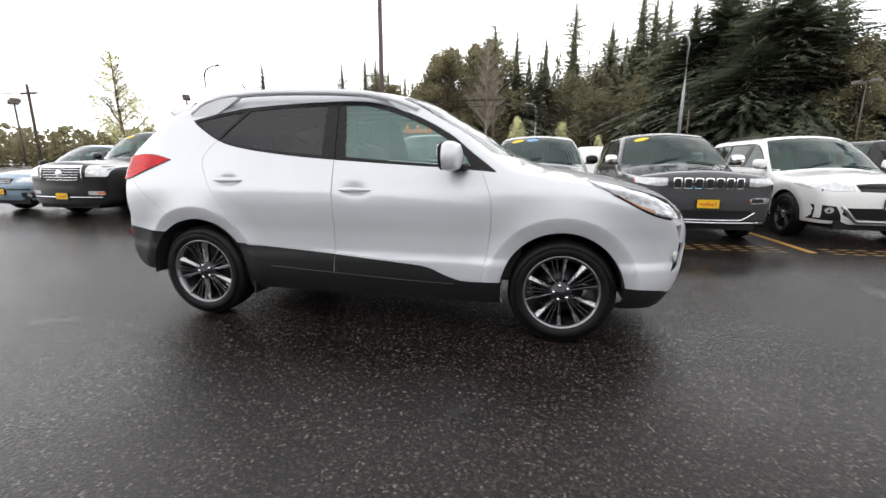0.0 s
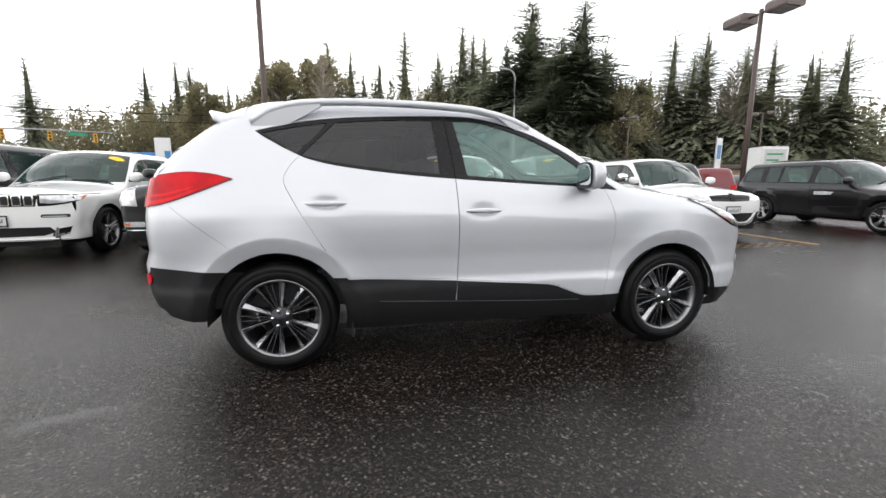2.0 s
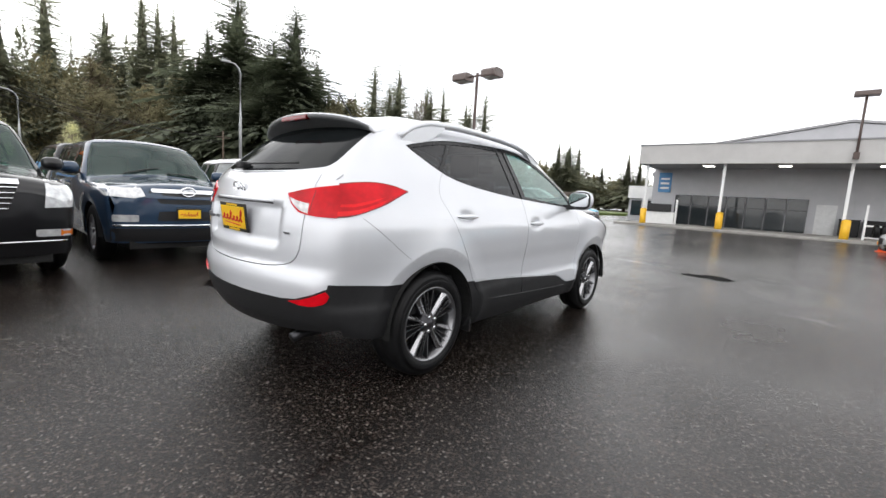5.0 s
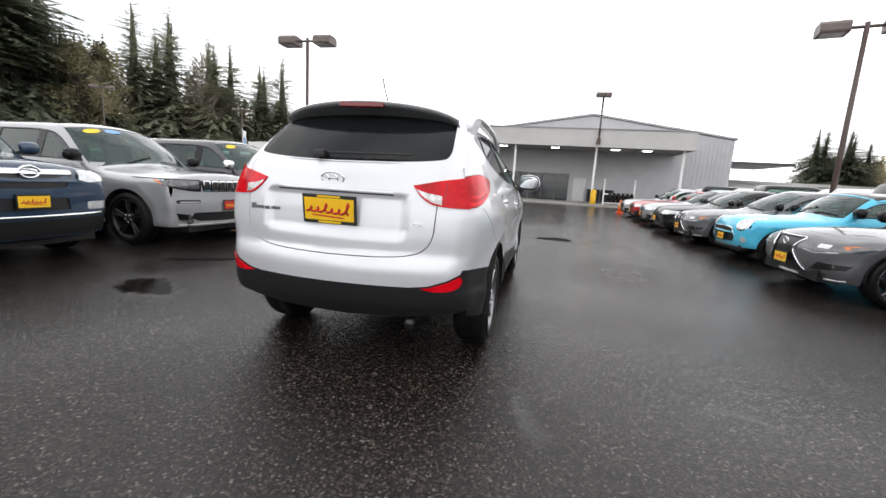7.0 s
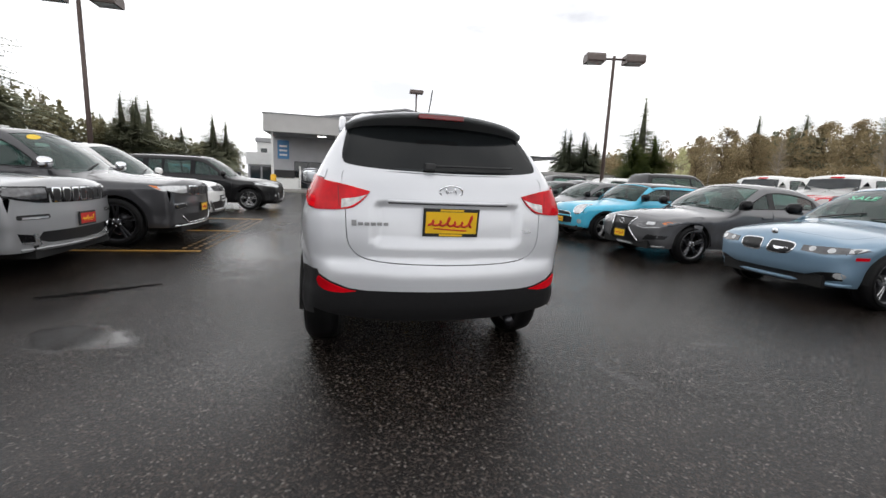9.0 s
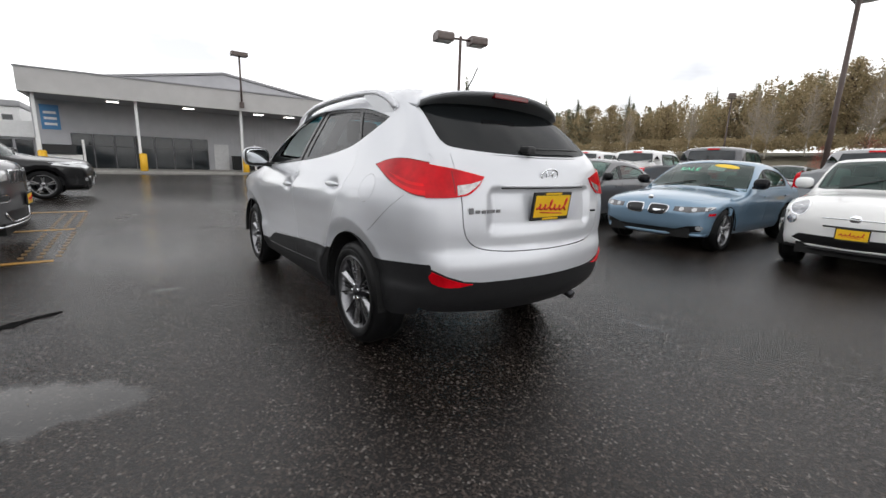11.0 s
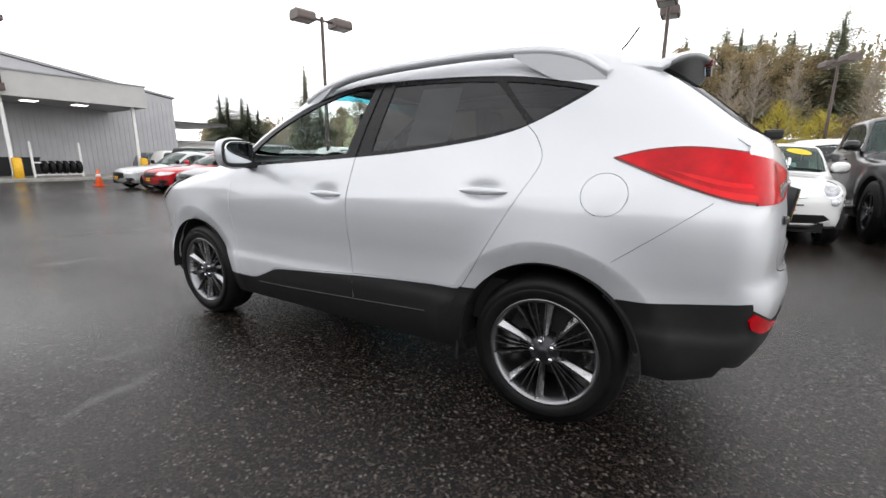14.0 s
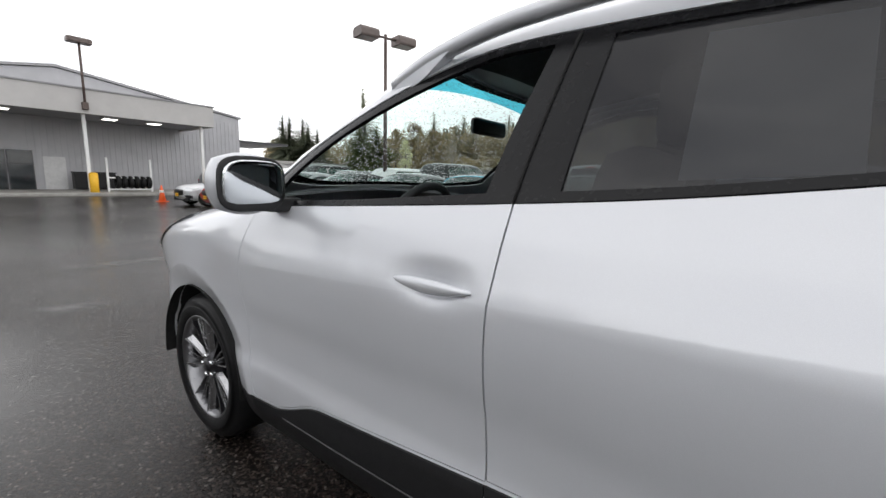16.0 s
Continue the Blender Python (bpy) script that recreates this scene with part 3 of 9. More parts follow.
# ---- trees ----
def conifer_mesh(seed, h, r, mat, dense=1.0, droop=0.35, ragged=0.35):
    """Whorls of drooping boughs, each a fan of needle sprays, on a tapered trunk."""
    rng = random.Random(seed)
    verts, faces = [], []
    # a rough inner core keeps the sky from showing through
    n0 = 12
    for k in range(9):
        f = k / 8
        for j in range(n0):
            t = 6.2832 * j / n0
            rr = (r * (1 - f) * 0.30 + 0.012) * rng.uniform(0.6, 1.15)
            verts.append(Vector((rr * math.cos(t), rr * math.sin(t), h * (0.08 + 0.88 * f))))
    for k in range(8):
        for j in range(n0):
            j2 = (j + 1) % n0
            faces.append((k * n0 + j, k * n0 + j2, (k + 1) * n0 + j2, (k + 1) * n0 + j))
    levels = int(70 * dense)
    ph1, ph2, ph3 = rng.uniform(0, 6.28), rng.uniform(0, 6.28), rng.uniform(0, 6.28)
    for i in range(levels):
        f = min(1.0, max(0.0, (i + rng.uniform(-0.4, 0.4)) / (levels - 1)))
        z = h * (0.10 + 0.90 * f)
        belly = (1 - f) ** 0.74 * (0.80 + 0.20 * math.sin(3.0 * f + 0.4))
        sag = droop * (1 - f) - 0.30 * f * f
        reach = r * belly * (1 + ragged * math.sin(23.0 * f + ph1) * math.sin(9.0 * f + ph2)) + 0.042 * h * (1 - 0.72 * f)
        boughs = max(8, int((23 - 12 * f) * dense))
        a0 = rng.uniform(0, 6.28)
        for b in range(boughs):
            a = a0 + 6.283 * b / boughs + rng.uniform(-0.4, 0.4)
            lobe = 1 + 0.30 * math.sin(2 * a + 11 * f + ph3) + 0.22 * math.sin(3 * a - 17 * f + ph2)
            L = reach * lobe * (0.45 + 0.75 * rng.random() ** 0.8)
            ca, sa = math.cos(a), math.sin(a)
            segs = 10
            w0 = L * rng.uniform(0.11, 0.18)
            for s in range(segs):
                t0, t1 = 0.12 + 0.88 * s / segs, 0.12 + 0.88 * (s + 1) / segs
                for side in (-1, 1):
                    wob = rng.uniform(0.45, 1.4)
                    spread = w0 * (1 - 0.75 * t0) * wob
                    p0 = Vector((ca * L * t0, sa * L * t0, z + L * (0.25 * t0 - (sag + 0.25) * t0 * t0)))
                    p1 = Vector((ca * L * t1, sa * L * t1, z + L * (0.25 * t1 - (sag + 0.25) * t1 * t1)))
                    tip = p0.lerp(p1, rng.uniform(0.6, 1.6)) + Vector((-sa, ca, 0)) * side * spread + Vector((0, 0, -0.3 * spread * rng.uniform(0.4, 1.6)))
                    n = len(verts)
                    verts += [p0, p1, tip]
                    faces.append((n, n + 1, n + 2))
    return mesh_from("crown", verts, faces, mat)


def trunk_mesh(seed, h, r0, mat, forks=0):
    rng = random.Random(seed)
    pts = [(rng.uniform(-0.04, 0.04) * h * 0.06 * i, rng.uniform(-0.04, 0.04) * h * 0.06 * i, h * i / 6) for i in range(7)]
    return tube(pts, r0, mat, "trunk", sides=7, taper=0.15)


def leafy_mesh(seed, h, r, mat, n=900, base=0.25, leaf=0.05, lift=0.55):
    """A loose crown: clumps of small leaf blades round a few limb ends, with gaps."""
    rng = random.Random(seed)
    verts, faces = [], []
    centres = []
    for i in range(44):
        f = rng.uniform(0, 1)
        z = h * (base + (1 - base) * f * 0.93)
        rad = r * math.sin(math.pi * min(1, 0.18 + 0.80 * f)) ** 0.8 * rng.uniform(0.25, 0.9)
        a = rng.uniform(0, 6.283)
        centres.append((Vector((math.cos(a) * rad, math.sin(a) * rad, z)), r * rng.uniform(0.20, 0.45)))
    centres.append((Vector((0, 0, h * 0.93)), r * 0.22))
    for i in range(n):
        c, cr = centres[rng.randrange(len(centres))]
        d = Vector((rng.gauss(0, 1), rng.gauss(0, 1), rng.gauss(0, 1) * (0.8 + lift)))
        p = c + d.normalized() * cr * rng.uniform(0.2, 1.15) ** 0.7
        s = h * leaf * rng.uniform(0.5, 1.2)
        u = Vector((rng.gauss(0, 1), rng.gauss(0, 1), rng.gauss(0, 1))).normalized()
        v = u.orthogonal().normalized()
        k = len(verts)
        verts += [p - u * s, p + v * s * 0.55, p + u * s, p - v * s * 0.55]
        faces.append((k, k + 1, k + 2, k + 3))
    return mesh_from("crown", verts, faces, mat)


def limb_mesh(seed, h, r, mat, n=70, r0=0.02, up=0.9):
    """Bare limbs that fork twice from a trunk."""
    rng = random.Random(seed)
    verts, faces = [], []

    def stick(p, q, w):
        d = (q - p).normalized()
        a = d.orthogonal().normalized()
        b = d.cross(a)
        k = len(verts)
        for t, ww in ((p, w), (q, w * 0.45)):
            for j in range(3):
                an = 2.094 * j
                verts.append(t + ww * (math.cos(an) * a + math.sin(an) * b))
        for j in range(3):
            faces.append((k + j, k + (j + 1) % 3, k + 3 + (j + 1) % 3, k + 3 + j))

    for i in range(n):
        f = rng.uniform(0.25, 0.98)
        p = Vector((0, 0, h * f))
        a = rng.uniform(0, 6.283)
        L = r * (1.15 - f) * rng.uniform(0.6, 1.2)
        q = p + Vector((math.cos(a) * L, math.sin(a) * L, L * up * rng.uniform(0.5, 1.2)))
        stick(p, q, h * r0 * 0.25)
        for j in range(5):
            t = rng.uniform(0.35, 1.0)
            s = p.lerp(q, t)
            b = a + rng.uniform(-0.9, 0.9)
            l2 = L * rng.uniform(0.25, 0.55)
            e2 = s + Vector((math.cos(b) * l2, math.sin(b) * l2, l2 * rng.uniform(0.4, 1.5)))
            stick(s, e2, h * r0 * 0.12)
    return mesh_from("branching", verts, faces, mat)


def make_tree(kind, seed):
    """One tree of unit size of each kind, kept as a pattern to copy."""
    rng = random.Random(seed)
    h = 10.0
    spec = {
        "fir": ("tall green fir tree with drooping boughs", 1.55, M_FIR),
        "dark_fir": ("broad dark fir tree with dense boughs", 2.3, M_FIRDARK),
        "mixed": ("tree in brownish spring foliage", 2.1, M_MIXED),
        "olive": ("tree in olive spring foliage on the slope", 2.6, M_OLIVE),
        "blossom": ("slender young tree in pale spring leaf", 1.9, M_BLOSSOM),
        "willow": ("rounded yellow willow tree", 4.2, M_WILLOW),
        "red": ("low reddish bush in new leaf", 5.0, M_RED),
        "cedar": ("dense green cedar tree", 3.0, M_CEDAR),
        "bare": ("bare birch tree with pale limbs", 1.9, M_TWIG),
    }[kind]
    e = thing(kind + "_tree" if kind != "red" else "bush", spec[0], "tree" if kind != "red" else "bush", "trees round the lot")
    part("trunk", trunk_mesh(seed, h * (0.90 if kind in ("fir", "dark_fir", "cedar") else 0.96), 0.16 if kind != "bare" else 0.11, M_BIRCH if kind == "bare" else M_BARK), e)
    if kind in ("fir", "dark_fir"):
        part("crown", conifer_mesh(seed, h, spec[1], spec[2], dense=1.25 if kind == "dark_fir" else 1.0, droop=0.30 + 0.15 * rng.random(), ragged=0.25 + 0.2 * rng.random()), e)
    elif kind == "cedar":
        part("crown", conifer_mesh(seed, h, spec[1], spec[2], dense=1.4, droop=0.15, ragged=0.2), e)
    elif kind == "bare":
        part("branching", limb_mesh(seed, h, spec[1], spec[2], 170, r0=0.011, up=1.35), e)
    else:
        n = {"mixed": 8500, "olive": 7500, "blossom": 3600, "willow": 7000, "red": 3600}[kind]
        part("crown", leafy_mesh(seed, h, spec[1], spec[2], n, base=0.12 if kind in ("mixed", "red", "willow") else 0.25, leaf=0.0115 if kind != "blossom" else 0.0105), e)
        part("branching", limb_mesh(seed + 5, h, spec[1] * 0.9, M_BARK if kind != "blossom" else M_TWIG, 40), e)
    return e


def woods(name, label, line, depth, n, top, mat, seed, spread=1.9, leaf=0.8, blades=70, low=0.06, pointed=0.0):
    """A far belt of trees too many to count: crowns of leaf blades strewn along a line."""
    rng = np.random.default_rng(seed)
    pts = np.array(line, float)
    seg = np.linalg.norm(np.diff(pts, axis=0), axis=1)
    cum = np.r_[0, np.cumsum(seg)]
    d = rng.uniform(0, cum[-1], n)
    cx, cy = np.interp(d, cum, pts[:, 0]), np.interp(d, cum, pts[:, 1])
    back = rng.uniform(0, depth, n)
    rad = np.hypot(cx, cy)
    cx, cy = cx * (1 + back / rad), cy * (1 + back / rad)
    gz = np.array([ground_height(x, y) for x, y in zip(cx, cy)])
    hh = (np.interp(d, cum, np.array(top, float)) - gz) * rng.uniform(0.72, 1.02, n)
    k = n * blades
    t = np.repeat(np.arange(n), blades)
    f = rng.uniform(low, 1, k)
    prof = np.where(pointed > rng.uniform(0, 1, k), (1 - f) ** 0.9, np.sin(np.pi * np.clip(0.12 + 0.86 * f, 0, 1)) ** 0.7)
    a = rng.uniform(0, 2 * np.pi, k)
    r = spread * prof * np.sqrt(rng.uniform(0.05, 1, k)) * rng.uniform(0.7, 1.3, n)[t]
    c = np.stack([cx[t] + r * np.cos(a), cy[t] + r * np.sin(a), gz[t] + hh[t] * f], 1)
    u = rng.normal(size=(k, 3))
    u /= np.linalg.norm(u, axis=1)[:, None]
    v = np.cross(u, rng.normal(size=(k, 3)))
    v /= np.linalg.norm(v, axis=1)[:, None]
    s = leaf * rng.uniform(0.4, 1.1, k)[:, None]
    V = np.stack([c - u * s, c + v * s * 0.6, c + u * s, c - v * s * 0.6], 1).reshape(-1, 3)
    me = bpy.data.meshes.new(name)
    me.vertices.add(len(V))
    me.vertices.foreach_set("co", V.ravel())
    me.loops.add(4 * k)
    me.loops.foreach_set("vertex_index", np.arange(4 * k))
    me.polygons.add(k)
    me.polygons.foreach_set("loop_start", np.arange(k) * 4)
    me.polygons.foreach_set("loop_total", np.full(k, 4))
    me.materials.append(mat)
    me.update()
    me.validate()
    tagged(new(name, me), label, "woods", kind="stuff")


woods("north_woods", "belt of mixed trees in brown-green spring leaf beyond the road", [(-75, 112), (-40, 118), (0, 122), (35, 112), (50, 84)], 30, 520, [19, 22, 27, 26, 19], M_MIXED, 1, 2.9, 0.38, 330, pointed=0.25)
woods("north_firs", "belt of dark firs beyond the road", [(-60, 128), (-20, 128), (20, 122), (45, 95), (62, 80)], 34, 330, [24, 28, 34, 31, 25], M_FIR, 2, 3.3, 0.4, 420, pointed=1.0)
woods("near_firs", "stand of dense dark firs", [(27, 92), (36, 80), (47, 76)], 14, 60, [24, 28, 22], M_FIRDARK, 3, 3.4, 0.42, 900, pointed=0.9)
woods("east_woods", "belt of fir and bare trees east of the lot", [(58, 80), (72, 70), (86, 58), (112, 50), (124, 30)], 20, 240, [22, 20, 16, 11, 9], M_MIXED, 4, 2.4, 0.5, 200, pointed=0.4)
woods("hill_woods", "olive-brown spring woods on the hillside", [(112, -62), (90, -90), (60, -115), (20, -122), (-10, -118), (-40, -110), (-80, -90)], 40, 760, [12, 16, 20, 27, 28, 26, 20], M_OLIVE, 5, 2.7, 0.30, 380, pointed=0.4)
woods("hill_firs", "scattered dark firs on the hillside", [(95, -105), (60, -135), (20, -142), (-10, -138), (-45, -125)], 30, 130, [19, 23, 31, 34, 30], M_FIR, 6, 2.0, 0.8, 120, pointed=1.0)
woods("west_woods", "low distant trees beyond the road", [(-110, 40), (-95, 75), (-75, 105)], 20, 120, [7, 9, 13], M_MIXED, 7, 2.8, 0.8, 80)
woods("hill_scrub", "brown scrub and brambles at the foot of the hillside", [(112, -58), (90, -84), (60, -104), (20, -110), (-10, -106), (-40, -98), (-80, -80)], 16, 420, [6, 7, 9, 10, 10, 10, 8], M_OLIVE, 8, 2.6, 0.30, 200, low=0.0)
woods("north_scrub", "low scrub along the road under the trees", [(-110, 38), (-75, 100), (-40, 106), (0, 110), (35, 100), (50, 76), (70, 64), (112, 40)], 12, 420, [5, 5, 6, 6, 6, 6, 5, 4], M_MIXED, 9, 2.6, 0.40, 110, low=0.0)

PATTERNS = {}


def plant(kind, rows, widen=1.0):
    """Trees of a kind at (x, y, top height)."""
    for i, (x, y, top) in enumerate(rows):
        base = ground_height(x, y) - 0.3
        s = (top - base) / 10.0 * (1.09 if kind in ("fir", "dark_fir") else 1.0)
        w = s * widen * (1.55 if kind == "fir" else 1.1 if kind == "dark_fir" else 1.0) * (0.85 + 0.3 * ((i * 37) % 10) / 10)
        key = (kind, i % 3)
        m = pose(x, y, base, 0, 0, (i * 83) % 360)
        if key not in PATTERNS:
            PATTERNS[key] = make_tree(kind, 11 * len(PATTERNS) + 3)
            ob = PATTERNS[key]
            ob.matrix_basis = m @ Matrix.Diagonal((w, w, s, 1))
        else:
            ob = copy_thing(PATTERNS[key], m)
            ob.matrix_basis = m @ Matrix.Diagonal((w, w, s, 1))


plant("fir", [(-71.0, 105.7, 25.7), (-79.8, 99.4, 16.7), (-60.4, 134.0, 31.3), (-53.3, 136.9, 33.6), (-50.1, 138.1, 33.0), (-46.1, 139.4, 30.0), (-38.0, 131.4, 26.8),
              (-9.5, 126.2, 38.0), (-3.2, 126.5, 35.8), (4.9, 126.5, 34.3), (13.4, 135.9, 45.4), (22.1, 124.6, 37.0), (29.1, 123.2, 43.3), (32.2, 122.4, 41.3), (35.3, 121.6, 39.9)], 0.95)
plant("mixed", [(-24.7, 114.1, 30.4), (-19.8, 115.0, 31.7), (-14.0, 115.8, 32.9), (-39.1, 111.0, 25.0), (-36.0, 112.0, 22.1), (-31.7, 123.5, 23.0), (-23.1, 104.9, 25.2),
                (-19.5, 105.5, 28.1), (-9.9, 116.6, 34.2), (15.9, 105.4, 24.4), (47.2, 73.0, 18.0), (51.1, 70.4, 20.2), (26.7, 92.8, 21.7), (43.7, 64.2, 17.5), (25.0, 103.8, 21.1)], 1.3)
plant("dark_fir", [(30.1, 86.6, 28.0), (35.0, 84.8, 35.3), (36.2, 73.3, 26.0), (39.6, 71.6, 31.3), (32.7, 69.4, 20.3), (45.6, 73.9, 24.4)], 1.3)
plant("fir", [(61.4, 75.2, 28.6), (67.5, 76.7, 25.4), (65.8, 71.6, 28.3), (71.2, 66.4, 24.1), (69.8, 66.3, 24.1), (76.2, 66.8, 25.1), (80.5, 61.7, 21.8), (78.6, 55.9, 22.8), (75.5, 59.0, 21.5)], 1.0)
plant("fir", [(116.9, 70.5, 15.6), (122.1, 61.4, 13.9), (115.9, 51.4, 16.8), (117.1, 48.6, 17.1), (97.7, 63.5, 13.8), (100.7, 58.2, 13.0), (105.2, 49.2, 16.4), (106.3, 46.6, 16.1), (118.7, 41.9, 12.0), (111.2, 32.5, 14.3), (111.9, 29.8, 13.2)], 1.4)
plant("dark_fir", [(51.4, -29.9, 8.8), (51.7, -33.1, 8.6), (47.4, -32.4, 7.1), (49.5, -29.7, 8.3), (46.7, -30.6, 7.5)], 1.2)
plant("fir", [(39.0, -33.0, 11.3)], 1.0)
plant("cedar", [(35.5, -29.4, 7.3), (35.8, -32.2, 7.4)], 1.0)
plant("blossom", [(28.8, -29.6, 5.3), (-21.1, 16.6, 7.3), (-31.4, 27.7, 3.8), (-0.7, 56.9, 7.4), (-0.2, 55.5, 7.0), (5.4, 56.3, 6.6), (10.1, 55.8, 4.7)], 1.0)
plant("olive", [(82.2, -82.3, 14.9), (92.2, -100.6, 19.4), (87.5, -104.9, 17.7), (88.5, -117.1, 20.1), (82.2, -121.8, 21.2), (77.1, -125.3, 21.5), (58.4, -123.7, 19.4), (43.2, -130.1, 21.5),
                (29.8, -133.8, 24.4), (21.0, -130.4, 27.0), (12.2, -126.6, 26.8), (6.2, -127.1, 29.8), (1.8, -120.3, 24.5), (-3.1, -127.4, 29.3), (-6.5, -120.3, 25.8), (-10.8, -127.1, 28.4), (-15.0, -116.8, 25.0), (-19.3, -116.3, 22.9)], 1.3)
plant("fir", [(92.2, -110.6, 22.4), (84.5, -117.1, 22.1), (74.1, -129.3, 23.5), (52.4, -138.7, 24.4), (43.2, -140.1, 24.5), (29.8, -143.8, 27.4), (6.2, -140.1, 33.8), (-3.1, -140.4, 34.3), (-6.5, -140.3, 33.8), (-10.8, -140.1, 32.4), (-22.5, -115.8, 29.3), (-16.1, -126.6, 29.3)], 1.2)
plant("bare", [(4.2, -97.1, 20.6), (-4.2, -92.4, 18.7), (21.5, -104.6, 17.8), (-14.5, -100.0, 19.0), (12.5, -103.0, 19.0), (31.0, -106.0, 18.0), (43.0, -104.0, 16.5), (56.0, -100.0, 15.0), (70.0, -92.0, 13.5), (82.0, -86.0, 12.5), (-24.0, -96.0, 18.0), (26.0, -98.0, 15.0), (-9.0, -104.0, 21.0), (68.8, 68.8, 22.2), (67.7, 66.2, 22.7), (-9.0, 100.0, 29.0), (98.0, 60.0, 16.0)], 1.0)
plant("willow", [(-9.3, -67.1, 8.6), (-13.5, -67.8, 7.2)], 1.0)
plant("red", [(2.8, -72.2, 7.5), (7.8, -71.5, 6.0), (12.0, -73.0, 5.0)], 1.0)

# ---- car bodies: smooth solids cut into panels ----
from mathutils.geometry import delaunay_2d_cdt


def curve(pts, n=260):
    """A monotone smooth curve through points, as a function."""
    p = np.array(sorted(pts), float)
    x, y = p[:, 0], p[:, 1]
    h, d = np.diff(x), np.diff(y) / np.diff(x)
    s = np.zeros(len(x))
    s[0], s[-1] = d[0], d[-1]
    for i in range(1, len(x) - 1):
        if d[i - 1] * d[i] > 0:
            w1, w2 = 2 * h[i] + h[i - 1], h[i] + 2 * h[i - 1]
            s[i] = (w1 + w2) / (w1 / d[i - 1] + w2 / d[i])
    q = np.linspace(x[0], x[-1], n)
    k = np.clip(np.searchsorted(x, q) - 1, 0, len(x) - 2)
    t = (q - x[k]) / h[k]
    v = (2 * t**3 - 3 * t**2 + 1) * y[k] + (t**3 - 2 * t**2 + t) * h[k] * s[k] + (-2 * t**3 + 3 * t**2) * y[k + 1] + (t**3 - t**2) * h[k] * s[k + 1]
    return lambda a: np.interp(a, q, v)


def smax(a, b, k):
    h = np.maximum(k - np.abs(a - b), 0) / k
    return np.maximum(a, b) + h * h * k * 0.25


def bend(pts, per=5):
    """A Catmull-Rom line through points."""
    p = [np.array(v, float) for v in pts]
    p = [2 * p[0] - p[1]] + p + [2 * p[-1] - p[-2]]
    out = []
    for i in range(1, len(p) - 2):
        for j in range(per):
            t = j / per
            out.append(tuple(0.5 * (2 * p[i] + (p[i + 1] - p[i - 1]) * t + (2 * p[i - 1] - 5 * p[i] + 4 * p[i + 1] - p[i + 2]) * t * t + (3 * p[i] - p[i - 1] - 3 * p[i + 1] + p[i + 2]) * t**3)))
    out.append(tuple(p[-2]))
    return out


def ring(cx, cz, rx, rz, n=40):
    return [(cx + rx * math.cos(6.28319 * i / n), cz + rz * math.sin(6.28319 * i / n)) for i in range(n)]


def shrink(poly, d):
    """The outline moved inwards by d."""
    p = np.array(poly, float)
    area = 0.5 * np.sum(p[:, 0] * np.roll(p[:, 1], -1) - np.roll(p[:, 0], -1) * p[:, 1])
    if area < 0:
        p = p[::-1]
    e = np.roll(p, -1, 0) - p
    n = np.stack([-e[:, 1], e[:, 0]], 1) / (np.linalg.norm(e, axis=1)[:, None] + 1e-9)
    b = n + np.roll(n, 1, 0)
    b /= np.maximum((b * b).sum(1)[:, None] / 2, 0.35)
    return [tuple(v) for v in p + b * d]


def inside(poly, pts):
    p, q = np.array(poly, float), np.asarray(pts, float)
    r = np.zeros(len(q), bool)
    a, b = p, np.roll(p, -1, 0)
    for (x0, y0), (x1, y1) in zip(a, b):
        c = (y0 > q[:, 1]) != (y1 > q[:, 1])
        if c.any():
            r ^= c & (q[:, 0] < (x1 - x0) * (q[:, 1] - y0) / ((y1 - y0) or 1e-12) + x0)
    return r


def dense(poly, step):
    out = []
    for i, a in enumerate(poly):
        b = poly[(i + 1) % len(poly)]
        n = max(1, int(math.hypot(b[0] - a[0], b[1] - a[1]) / step))
        out += [(a[0] + (b[0] - a[0]) * j / n, a[1] + (b[1] - a[1]) * j / n) for j in range(n)]
    return out


